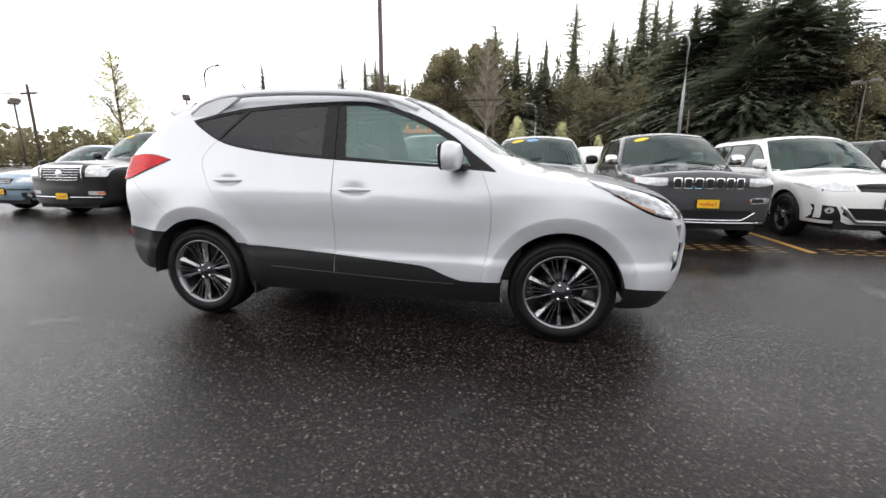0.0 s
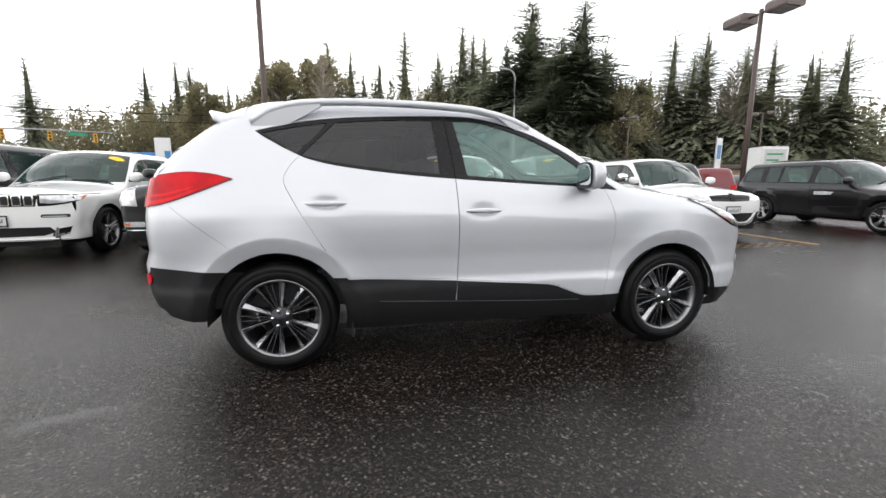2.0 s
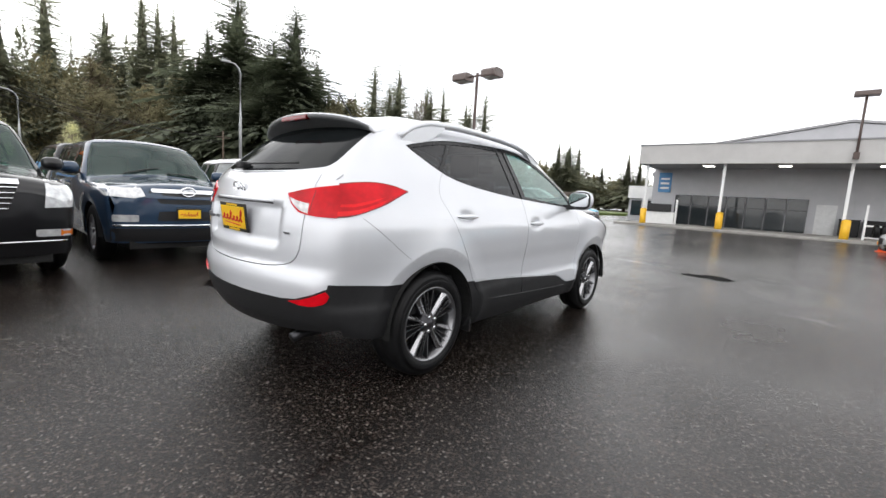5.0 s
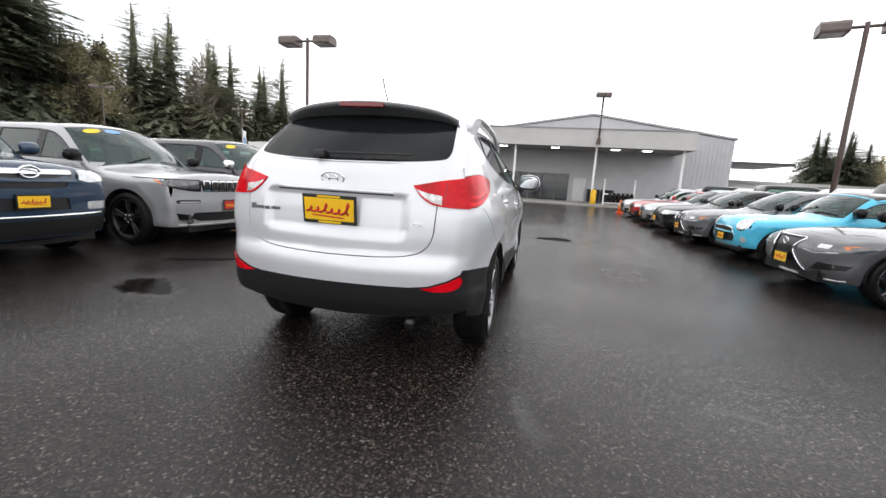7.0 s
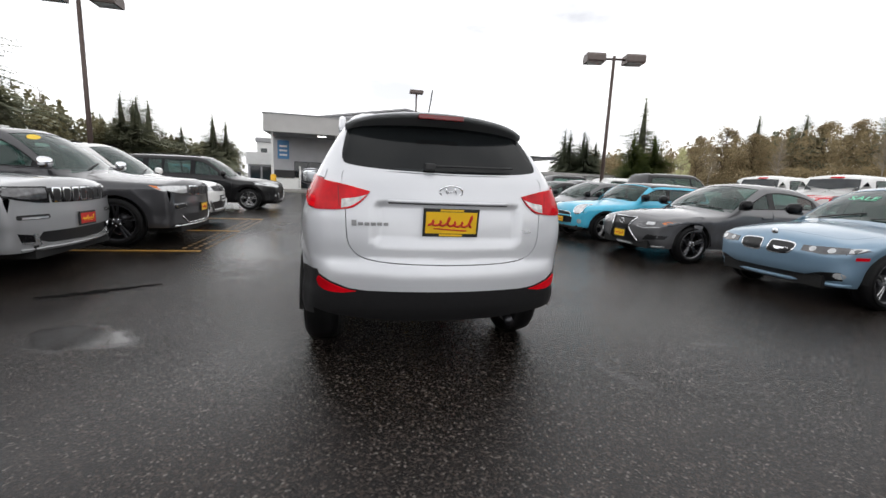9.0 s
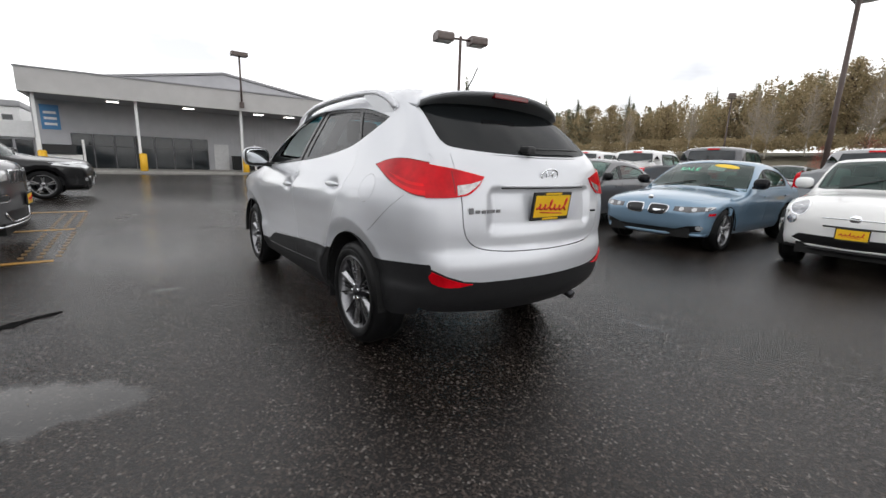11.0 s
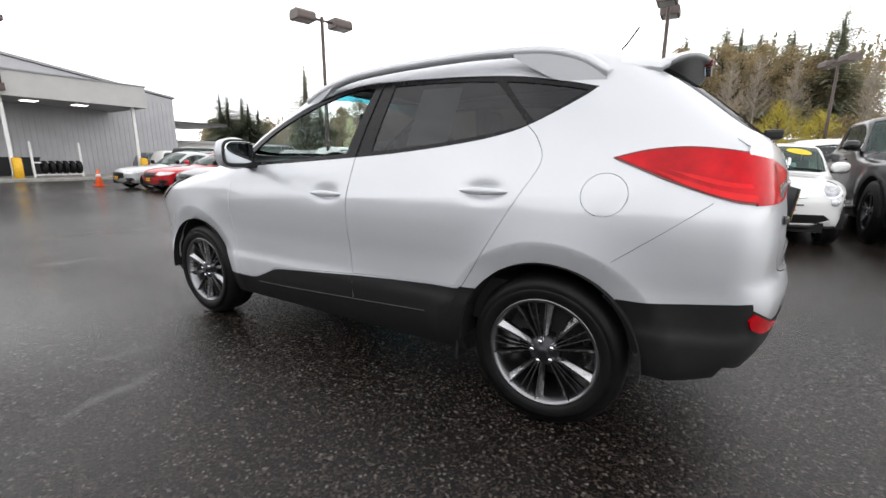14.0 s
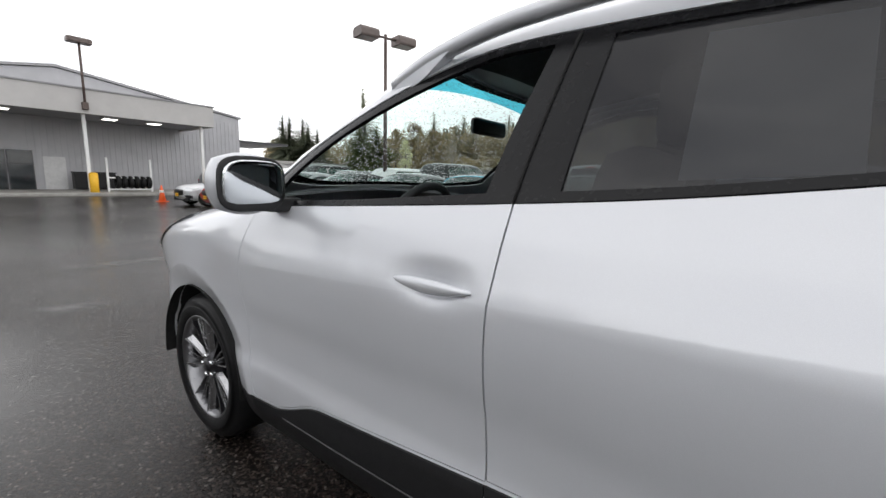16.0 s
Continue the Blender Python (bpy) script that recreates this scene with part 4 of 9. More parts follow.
class Body:
    """A car body as the smooth meeting of side, top, front and rear surfaces. x ahead, y to the left, z up."""

    def __init__(self, top, plan, sec, front, rear, z0=0.24, bow_f=0.28, bow_r=0.12, bow_t=0.22, crown=0.06, k=0.09, arches=(), flare=0.02, dents=(), kr=None, shoulder=None):
        self.top_c, self.plan, self.sec = curve(top), curve(plan), curve(sec)
        self.front_c, self.rear_c = curve(front), curve(rear)
        self.z0, self.bow_f, self.bow_r, self.bow_t, self.crown, self.k = z0, bow_f, bow_r, bow_t, crown, k
        self.arches, self.flare, self.dents, self.shoulder = arches, flare, dents, shoulder
        self.xmin, self.xmax = min(v for _, v in rear), max(v for _, v in front)
        self.zmax = max(v for _, v in top)

    def F(self, x, y, z):
        a = np.abs(y)
        w = self.plan(x) - self.sec(z)
        for cx, cz, r in self.arches:
            d = np.hypot(x - cx, z - cz)
            t = np.clip((r + 0.25 - d) / 0.155, 0, 1)
            u = np.clip((r + 0.095 - d) / 0.095, 0, 1.3)
            w = w + (self.flare * t * t - 1.0 * self.flare * u) * np.clip((z - 0.2) / 0.15, 0, 1)
        if self.shoulder:
            # a crease along the flank: the sheet leans in above it
            x0, z0, rise, lean = self.shoulder
            h = np.clip(z - (z0 + rise * (x0 - x)), 0, 0.12)
            e0, e1 = np.clip((x + 1.75) / 0.3, 0, 1), np.clip((0.98 - x) / 0.3, 0, 1)
            w = w - lean * (h - h * h / 0.24) * e0 * e0 * (3 - 2 * e0) * e1 * e1 * (3 - 2 * e1)
        for kind, cx, cz, rx, rz, dep in self.dents:
            if kind == "side":
                w = w - dep * np.exp(-(((x - cx) / rx) ** 2) - ((z - cz) / rz) ** 2)
        g1 = a - w
        xx = x + self.bow_t * a * a
        e = 0.02
        T = self.top_c(xx)
        sl = (self.top_c(xx + e) - self.top_c(xx - e)) / (2 * e)
        g2 = (z - T + self.crown * (a / 0.65) ** 2) / np.sqrt(1 + sl * sl)
        xf = self.front_c(z) - self.bow_f * a * a
        sl = (self.front_c(z + e) - self.front_c(z - e)) / (2 * e)
        g3 = (x - xf) / np.sqrt(1 + sl * sl)
        xr = self.rear_c(z) + self.bow_r * a * a
        for kind, cy, cz, ry, rz, dep in self.dents:
            if kind == "rear":
                u = np.clip((ry - np.abs(a - cy)) / 0.05, 0, 1) * np.clip((rz - np.abs(z - cz)) / 0.035, 0, 1)
                xr = xr + dep * u * u * (3 - 2 * u)
        sl = (self.rear_c(z + e) - self.rear_c(z - e)) / (2 * e)
        g4 = (xr - x) / np.sqrt(1 + sl * sl)
        return smax(smax(g1, g2, self.k), smax(g3, g4, self.k), self.k)

    def solve(self, f, lo, hi):
        for _ in range(25):
            mid = 0.5 * (lo + hi)
            inn = f(mid) < 0
            lo, hi = np.where(inn, mid, lo), np.where(inn, hi, mid)
        return 0.5 * (lo + hi)

    def put(self, proj, p):
        """2D places of a projection, laid on the surface."""
        p = np.asarray(p, float)
        u, v = p[:, 0], p[:, 1]
        n = len(p)
        if proj == "side":
            y = self.solve(lambda t: self.F(u, t, v), np.zeros(n), np.full(n, 1.4))
            return np.stack([u, y, v], 1)
        if proj == "top":
            z = self.solve(lambda t: self.F(u, v, t), np.full(n, 0.55), np.full(n, 2.4))
            return np.stack([u, v, z], 1)
        mid = 0.3 * (self.xmin + self.xmax)
        far = np.full(n, self.xmax + 0.5 if proj == "front" else self.xmin - 0.5)
        x = self.solve(lambda t: self.F(t, u, v), np.full(n, mid), far)
        return np.stack([x, u, v], 1)

    def normal(self, P):
        e = 0.004
        x, y, z = P.T
        g = np.stack([self.F(x + e, y, z) - self.F(x - e, y, z), self.F(x, y + e, z) - self.F(x, y - e, z), self.F(x, y, z + e) - self.F(x, y, z - e)], 1)
        return g / (np.linalg.norm(g, axis=1)[:, None] + 1e-9)

    def seams(self, rear_min=0.0):
        """Where side, top, front and rear surfaces meet: lines along which the normal turns over."""
        xs = np.linspace(self.xmin + 0.02, self.xmax - 0.02, 110)
        zs = np.linspace(self.z0, self.zmax + 0.03, 84)
        X, Z = np.meshgrid(xs, zs, indexing="ij")
        P = self.put("side", np.stack([X.ravel(), Z.ravel()], 1))
        Nn = self.normal(P).reshape(len(xs), len(zs), 3)
        Y = P[:, 1].reshape(len(xs), len(zs))
        ok = Y > 0.05
        side = ok & (Nn[..., 1] > np.abs(Nn[..., 0])) & (Nn[..., 1] > Nn[..., 2])
        zr, xf, xr = [], [], []
        for i, x in enumerate(xs):
            r = np.nonzero(side[i])[0]
            zr.append((x, zs[r[-1]] if len(r) else None))
        good = [(x, z) for x, z in zr if z is not None]
        for j, z in enumerate(zs):
            r = np.nonzero(side[:, j])[0]
            if len(r):
                xf.append((xs[r[-1]], z))
                xr.append((xs[r[0]], z))
        # walk up the front edge until it meets the top line
        zt = curve(good)
        fr = []
        for x, z in xf:
            fr.append((x, z))
            if z > zt(x) - 0.02 and x > 0.8:
                break
        rr = []
        for x, z in xr:
            rr.append((x, z))
            if z > rear_min and z > zt(x) - 0.02 and x < -0.4:
                break
        tp = [(x, z) for x, z in good if rr[-1][0] + 0.02 < x < fr[-1][0] - 0.02]

        def soft(line, axis, n=5):
            a = np.array(line)
            b = a.copy()
            for _ in range(n):
                b[1:-1, axis] = 0.25 * b[:-2, axis] + 0.5 * b[1:-1, axis] + 0.25 * b[2:, axis]
            return [tuple(v) for v in b]

        return soft(fr, 0), soft(tp, 1), soft(rr, 0)


def panel_mesh(body, proj, outline, cuts=(), step=0.05, inset=0.0, off=0.0, mat=None, flange=0.0, flip=False, name="panel", within=None, lines=()):
    """A sheet of the body inside an outline, less the cuts; its normals are those of the smooth body."""
    out = shrink(outline, inset) if inset else list(outline)
    out = dense(out, step)
    holes = [dense(list(c), step) for c in cuts]
    pts = list(out)
    edges = [(i, (i + 1) % len(out)) for i in range(len(out))]
    for h in holes:
        k = len(pts)
        pts += h
        edges += [(k + i, k + (i + 1) % len(h)) for i in range(len(h))]
    if within is not None:
        k = len(pts)
        wi = dense(list(within), step)
        pts += wi
        edges += [(k + i, k + (i + 1) % len(wi)) for i in range(len(wi))]
    for ln in lines:
        k = len(pts)
        ln = dense(list(ln), step)
        pts += ln
        edges += [(k + i, k + (i + 1) % len(ln)) for i in range(len(ln))]
    a = np.array(out)
    gx = np.arange(a[:, 0].min() + step * 0.5, a[:, 0].max(), step)
    gy = np.arange(a[:, 1].min() + step * 0.5, a[:, 1].max(), step)
    if len(gx) and len(gy):
        G = np.stack(np.meshgrid(gx, gy), -1).reshape(-1, 2)
        keep = inside(out, G)
        for h in holes:
            keep &= ~inside(h, G)
        G = G[keep]
        if len(G):
            B = np.array(pts)
            d = np.sqrt(((G[:, None] - B[None]) ** 2).sum(-1)).min(1)
            pts += [tuple(g) for g in G[d > step * 0.55]]
    vs, es, fs = delaunay_2d_cdt([Vector(p) for p in pts], edges, [], 0, 1e-5)[:3]
    V = np.array([(v.x, v.y) for v in vs])
    Fc = np.array([tuple(f) for f in fs])
    C = V[Fc].mean(1)
    keep = inside(out, C)
    for h in holes:
        keep &= ~inside(h, C)
    if within is not None:
        keep &= inside(wi, C)
    Fc = Fc[keep]
    used = np.unique(Fc)
    remap = -np.ones(len(V), int)
    remap[used] = np.arange(len(used))
    V, Fc = V[used], remap[Fc]
    P = body.put(proj, V)
    Nn = body.normal(P)
    P = P + Nn * off
    fn = np.cross(P[Fc[:, 1]] - P[Fc[:, 0]], P[Fc[:, 2]] - P[Fc[:, 0]])
    bad = (fn * Nn[Fc].mean(1)).sum(1) < 0
    Fc[bad] = Fc[bad][:, ::-1]
    faces = [tuple(f) for f in Fc]
    if flange:
        count = {}
        for f in faces:
            for i in range(3):
                a_, b_ = f[i], f[(i + 1) % 3]
                key = (min(a_, b_), max(a_, b_))
                count.setdefault(key, []).append((a_, b_))
        rim = [v[0] for v in count.values() if len(v) == 1]
        newid, PP, NN = {}, [], []
        for a_, b_ in rim:
            for v in (a_, b_):
                if v not in newid:
                    newid[v] = len(P) + len(PP)
                    PP += [P[v], P[v] - Nn[v] * flange]
                    NN += [Nn[v], Nn[v]]
        for a_, b_ in rim:
            faces.append((newid[b_], newid[a_], newid[a_] + 1, newid[b_] + 1))
        if PP:
            P, Nn = np.concatenate([P, PP]), np.concatenate([Nn, NN])
    if flip:
        P = P * (1, -1, 1)
        Nn = Nn * (1, -1, 1)
        faces = [f[::-1] for f in faces]
    me = bpy.data.meshes.new(name)
    me.from_pydata([tuple(v) for v in P], [], faces)
    me.materials.append(mat)
    me.polygons.foreach_set("use_smooth", [len(f) == 3 for f in faces])
    me.update()
    if not flange:
        me.normals_split_custom_set_from_vertices([tuple(v) for v in Nn])
    else:
        loop_n = []
        for f, pl in zip(faces, me.polygons):
            loop_n += [tuple(Nn[v]) for v in f] if len(f) == 3 else [tuple(pl.normal)] * len(f)
        me.normals_split_custom_set(loop_n)
    return me


def lathe(profile, mat, n=40, name="lathe", smooth=True):
    """A turned form about the y axis from (radius, y) pairs."""
    verts, faces = [], []
    for i in range(n):
        t = 2 * math.pi * i / n
        verts += [(r * math.cos(t), y, r * math.sin(t)) for r, y in profile]
    k = len(profile)
    for i in range(n):
        j = (i + 1) % n
        for q in range(k - 1):
            faces.append((i * k + q, i * k + q + 1, j * k + q + 1, j * k + q))
    me = mesh_from(name, verts, faces, mat, smooth)
    bm = bmesh.new()
    bm.from_mesh(me)
    bmesh.ops.recalc_face_normals(bm, faces=bm.faces)
    bm.to_mesh(me)
    bm.free()
    return me


M_RUBBER = solid("tyre_rubber", (0.006, 0.006, 0.0065), 0.5, var=0.3, scale=14, bump=0.15, bscale=160, spec=0.22)
M_RIMDARK = solid("dark_rim_pocket", (0.05, 0.05, 0.055), 0.35, metal=0.8)
M_RIMLIP = solid("grey_rim_lip", (0.27, 0.27, 0.28), 0.32, metal=1.0, var=0.05)
M_RIM = solid("machined_alloy", (0.50, 0.50, 0.51), 0.30, metal=1.0, var=0.05)
M_CHROME = solid("chrome", (0.82, 0.83, 0.85), 0.07, metal=1.0, var=0.02)
M_WELL = solid("wheel_well", (0.006, 0.006, 0.006), 0.9)
M_CLAD = solid("grey_black_cladding", (0.012, 0.012, 0.013), 0.52, spec=0.3, var=0.12, scale=30, bump=0.12, bscale=260)
M_GLOSSBLACK = solid("gloss_black_trim", (0.008, 0.008, 0.009), 0.25, var=0.1, spec=0.22)
M_GRILLE = solid("grille_black", (0.008, 0.008, 0.009), 0.4)
M_LAMPRED = solid("red_lamp_lens", (0.56, 0.002, 0.009), 0.16, var=0.35, scale=6, coat=0.22, spec=0.10)
M_LAMPREDDARK = solid("dark_red_lens", (0.16, 0.003, 0.006), 0.15, var=0.2, coat=0.3)
M_LAMPCLEAR = solid("clear_lamp_lens", (0.62, 0.63, 0.64), 0.12, metal=0.35, var=0.25, scale=16, coat=1.0)
M_LAMPDARK = solid("lamp_inner", (0.10, 0.10, 0.105), 0.15, metal=0.4, var=0.4, scale=14, coat=1.0)
M_AMBER = solid("amber_lens", (0.65, 0.16, 0.02), 0.15, coat=1.0)
M_PLATE = solid("yellow_plate", (0.83, 0.50, 0.015), 0.4, var=0.05)
M_PLATERED = solid("red_script", (0.55, 0.02, 0.015), 0.5)
M_PLATEWHITE = solid("white_plate", (0.62, 0.63, 0.64), 0.4)
M_STICK = solid("yellow_sticker", (0.80, 0.55, 0.02), 0.5)
M_STICKBLUE = solid("blue_sticker", (0.18, 0.36, 0.62), 0.5)
M_PAPER = solid("white_paper", (0.75, 0.75, 0.74), 0.7)
M_SEAT = solid("dark_seat_cloth", (0.06, 0.06, 0.063), 0.8, bump=0.2)
M_INTERIOR = solid("interior_grey", (0.022, 0.022, 0.024), 0.7)
M_GLASS = glass("green_window_glass", (0.74, 0.92, 0.87), 0.36, veil=(0.22, 0.36, 0.325))
M_GLASSWET = glass("wet_windscreen_glass", (0.75, 0.88, 0.85), 0.12, wet=0.7)
M_GLASSDARK = glass("privacy_glass", (0.34, 0.35, 0.37), 0.55, gloss=0.036, edge=0.40, veil=(0.030, 0.030, 0.033))
M_GLASSCAR = glass("parked_car_glass", (0.42, 0.62, 0.56), 0.30, veil=(0.045, 0.095, 0.083))
M_MIRROR = solid("mirror_glass", (0.75, 0.78, 0.80), 0.02, metal=1.0, var=0.0)


def wheel(parent, x, y, R, rim, width, spokes=5, style="twin", mat=M_RIM, back=M_RIMDARK, side=1, name="wheel"):
    """A wheel whose outer face looks to +y, turned about for the other side; y is the outer face."""
    w = part(name, None, parent, m=pose(x, y, R, 0, 0, 0 if side > 0 else 180))
    b = rim
    tyre = [(b * 0.99, -width), (b + 0.02, -width - 0.006), (R - 0.03, -width), (R - 0.006, -width + 0.02), (R, -width + 0.05), (R - 0.003, -width + 0.053), (R - 0.003, -width / 2 - 0.004), (R, -width / 2), (R, -0.055), (R - 0.004, -0.04),
            (R - 0.012, -0.02), (R - 0.03, -0.006), (R - 0.055, 0.002), (b + 0.055, 0.005), (b + 0.045, 0.009), (b + 0.02, 0.006), (b + 0.004, -0.004), (b * 0.985, -0.012)]
    part("tyre", lathe(tyre, M_RUBBER, 48, "tyre"), w)
    rimw = part("rim", lathe([(b + 0.006, -0.010), (b + 0.004, -0.003), (b - 0.004, -0.004), (b - 0.014, -0.018), (b - 0.022, -0.05), (b - 0.045, -0.12), (b - 0.05, -width)], M_RIMLIP if mat is M_RIM else mat, 48, "rim"), w)
    if style == "far":
        face = part("rim_face", lathe([(0.0, -0.02), (b * 0.2, -0.022), (b * 0.25, -0.05), (b * 0.98, -0.05)], back, 20, "rim_face"), w)
        bm = bmesh.new()
        for i in range(5):
            box_bm(bm, 0.03, b - 0.01, -0.045, -0.02, -0.03, 0.03)
            bmesh.ops.rotate(bm, verts=bm.verts[-8:], matrix=Matrix.Rotation(1.2566 * i, 3, "Y"))
        part("spokes_star", bm_mesh("spoke_star", bm, mat), face)
        return w
    part("brake_disc", lathe([(0.0, -0.13), (b * 0.62, -0.13), (b * 0.62, -0.15), (0.0, -0.15)], back, 32, "brake_disc"), w)
    part("hub", lathe([(0.0, -0.018), (b * 0.13, -0.019), (b * 0.15, -0.026), (b * 0.26, -0.032), (b * 0.31, -0.055), (b * 0.31, -0.10)], mat if style not in ("twin", "blade") else back, 32, "hub"), w)
    part("hub_cap", lathe([(0.0, -0.010), (b * 0.10, -0.011), (b * 0.12, -0.02)], back, 24, "hub_cap"), w)

    def spoke(ang, w0, w1, mt, d0=-0.032, d1=-0.014, skew=0.0, thick=0.03):
        verts = []
        r0, r1 = b * 0.16, b - 0.012
        for r, hw, d in ((r0, w0, d0), (0.5 * (r0 + r1), 0.5 * (w0 + w1) * 0.92, 0.5 * (d0 + d1) + 0.003), (r1, w1, d1)):
            sk = skew * (r - r0)
            for s, dd in ((-1, d - 0.006), (-0.6, d), (0.6, d), (1, d - 0.006), (1, d - thick), (-1, d - thick)):
                px, pz = r, s * hw + sk
                verts.append((px * math.cos(ang) - pz * math.sin(ang), dd, px * math.sin(ang) + pz * math.cos(ang)))
        faces = []
        for q in range(2):
            for i in range(6):
                j = (i + 1) % 6
                faces.append((q * 6 + i, q * 6 + j, q * 6 + 6 + j, q * 6 + 6 + i))
        me = mesh_from("spoke", verts, faces, mt)
        bm = bmesh.new()
        bm.from_mesh(me)
        bmesh.ops.recalc_face_normals(bm, faces=bm.faces)
        bm.to_mesh(me)
        bm.free()
        part("spoke", me, w)

    def blade(ang, sg):
        """One arm of a forked spoke: a broad machined flank that falls away from the fork, and a thin raised edge along the fork."""
        verts, faces = [], []
        stations = ((0.17, 0.020, 0.075, 0.0), (0.32, 0.055, 0.135, 0.0), (0.52, 0.105, 0.200, 0.0), (0.74, 0.160, 0.275, 0.0), (0.90, 0.200, 0.345, 0.003), (0.985, 0.220, 0.42, 0.006))
        for f, inner, outer, rise in stations:
            r = b * f
            top = -0.034 + 0.022 * f + rise
            cross = ((inner, top - 0.045), (inner, top), (inner + 0.020, top + 0.001), (inner + 0.030, top - 0.006), (outer, top - 0.024), (outer, top - 0.050))
            for off, d in cross:
                q = sg * b * off
                verts.append((r * math.cos(ang) - q * math.sin(ang), d, r * math.sin(ang) + q * math.cos(ang)))
        for k in range(len(stations) - 1):
            for i in range(6):
                j = (i + 1) % 6
                faces.append((k * 6 + i, k * 6 + j, k * 6 + 6 + j, k * 6 + 6 + i))
        faces += [tuple(range(6)), tuple(range(len(verts) - 6, len(verts)))]
        idx = [1 if (i % 6) in (0, 4, 5) else 0 for i in range(len(faces) - 2)] + [1, 1]
        me = mesh_from("spoke", verts, faces, mat, mats=[M_BLADE, back], idx=idx)
        bm = bmesh.new()
        bm.from_mesh(me)
        bmesh.ops.recalc_face_normals(bm, faces=bm.faces)
        bm.to_mesh(me)
        bm.free()
        part("spoke", me, w)

    for i in range(spokes):
        a = 2 * math.pi * i / spokes + (1.31 if style == "blade" else 0.5 * math.pi)
        if style == "twin":
            spoke(a, b * 0.085, b * 0.135, mat, skew=0.06)
            for s in (-1, 1):
                spoke(a + math.pi / spokes + s * 0.085, b * 0.03, b * 0.036, M_RIMTHIN, d0=-0.04, d1=-0.022)
        elif style == "blade":
            for s in (-1, 1):
                blade(a + s * 0.06, s)
                spoke(a + s * 0.075, b * 0.012, b * 0.014, M_BLADE, d0=-0.034, d1=-0.018, thick=0.02)
        elif style == "split":
            for s in (-1, 1):
                spoke(a + s * 0.13, b * 0.055, b * 0.06, mat)
        else:
            spoke(a, b * 0.09, b * 0.075, mat)
        if style in ("twin", "split", "blade"):
            la = a + (0.0 if style == "blade" else math.pi / spokes)
            nut = part("lug_nut", tube([(0, -0.045, 0), (0, -0.02, 0), (0, -0.012, 0)], b * 0.045, M_CHROME, "lug_nut", 8), w)
            nut.location = (b * 0.2 * math.cos(la), 0, b * 0.2 * math.sin(la))
    return w


M_BLADE = solid("machined_grey_alloy", (0.40, 0.40, 0.41), 0.24, metal=1.0, var=0.08)
M_RIMTHIN = solid("grey_alloy", (0.20, 0.20, 0.21), 0.28, metal=1.0, var=0.05)


def arch_liner(cx, cz, r, y_out, y_in, mat=M_WELL):
    verts, faces = [], []
    n = 26
    for i in range(n + 1):
        t = math.radians(-4 + 188 * i / n)
        for y in (y_out, y_in):
            verts.append((cx + r * math.cos(t), y, cz + r * math.sin(t)))
    for i in range(n):
        faces.append((2 * i, 2 * i + 1, 2 * i + 3, 2 * i + 2))
    c = len(verts)
    verts.append((cx, y_in, cz))
    for i in range(n):
        faces.append((2 * i + 1, c, 2 * i + 3))
    return mesh_from("wheel_well", verts, faces, mat)


def full(half):
    """A half outline given for y >= 0 from one end of the middle line to the other, made whole."""
    return list(half) + [(x, -y) for x, y in reversed(half) if abs(y) > 1e-4]


def full_yz(half):
    return list(half) + [(-y, z) for y, z in reversed(half) if abs(y) > 1e-4]


def base_panels(body, seams):
    """Outlines of the side, top, front and rear sheets that close a body."""
    fr, tp, rr = seams
    z0 = body.z0
    side = [(x, z) for x, z in rr] + [(x, z) for x, z in tp] + [(x, z) for x, z in reversed(fr)]
    fy = [(y, z) for (_, y, z) in body.put("side", fr)]
    ry = [(y, z) for (_, y, z) in body.put("side", rr)]
    ty = [(x, y) for (x, y, _) in body.put("side", tp)]
    # front sheet: up its edge, then over to the middle where the nose turns into the bonnet
    ft, rt = [], []
    for line, edge, sg in ((ft, fy, "front"), (rt, ry, "rear")):
        y_end, z_end = edge[-1]
        for f in np.linspace(0.97, 0.0, 14):
            y = y_end * f
            zz = np.linspace(max(body.z0, z_end - 0.35), min(body.zmax, z_end + 0.25), 90)
            P = body.put(sg, np.stack([np.full(90, y), zz], 1))
            Nn = body.normal(P)
            okk = np.nonzero(np.abs(Nn[:, 0]) > Nn[:, 2])[0]
            line.append((y, zz[okk[-1]] if len(okk) else z_end))
    def settle(line, z_end):
        a = np.array([(line[0][0] * 1.03, z_end)] + line)
        for _ in range(3):
            a[1:-1, 1] = 0.25 * a[:-2, 1] + 0.5 * a[1:-1, 1] + 0.25 * a[2:, 1]
        return [tuple(v) for v in a[1:]]
    ft, rt = settle(ft, fy[-1][1]), settle(rt, ry[-1][1])
    front = full_yz([(0.0, z0)] + fy + ft)
    rear = full_yz([(0.0, z0)] + ry + rt)
    fx = [(x, y) for (x, y, _) in body.put("front", ft)]
    rx = [(x, y) for (x, y, _) in body.put("rear", rt)]
    half = list(reversed(fx)) + list(reversed(ty)) + rx
    top = full(half)
    return side, top, front, rear

# ---- the silver crossover in the middle of the lot ----
P_SILVER = paint("silver_metallic_paint", (0.655, 0.667, 0.70), metal=0.30, rough=0.38, flake=0.25, drops=0.05)

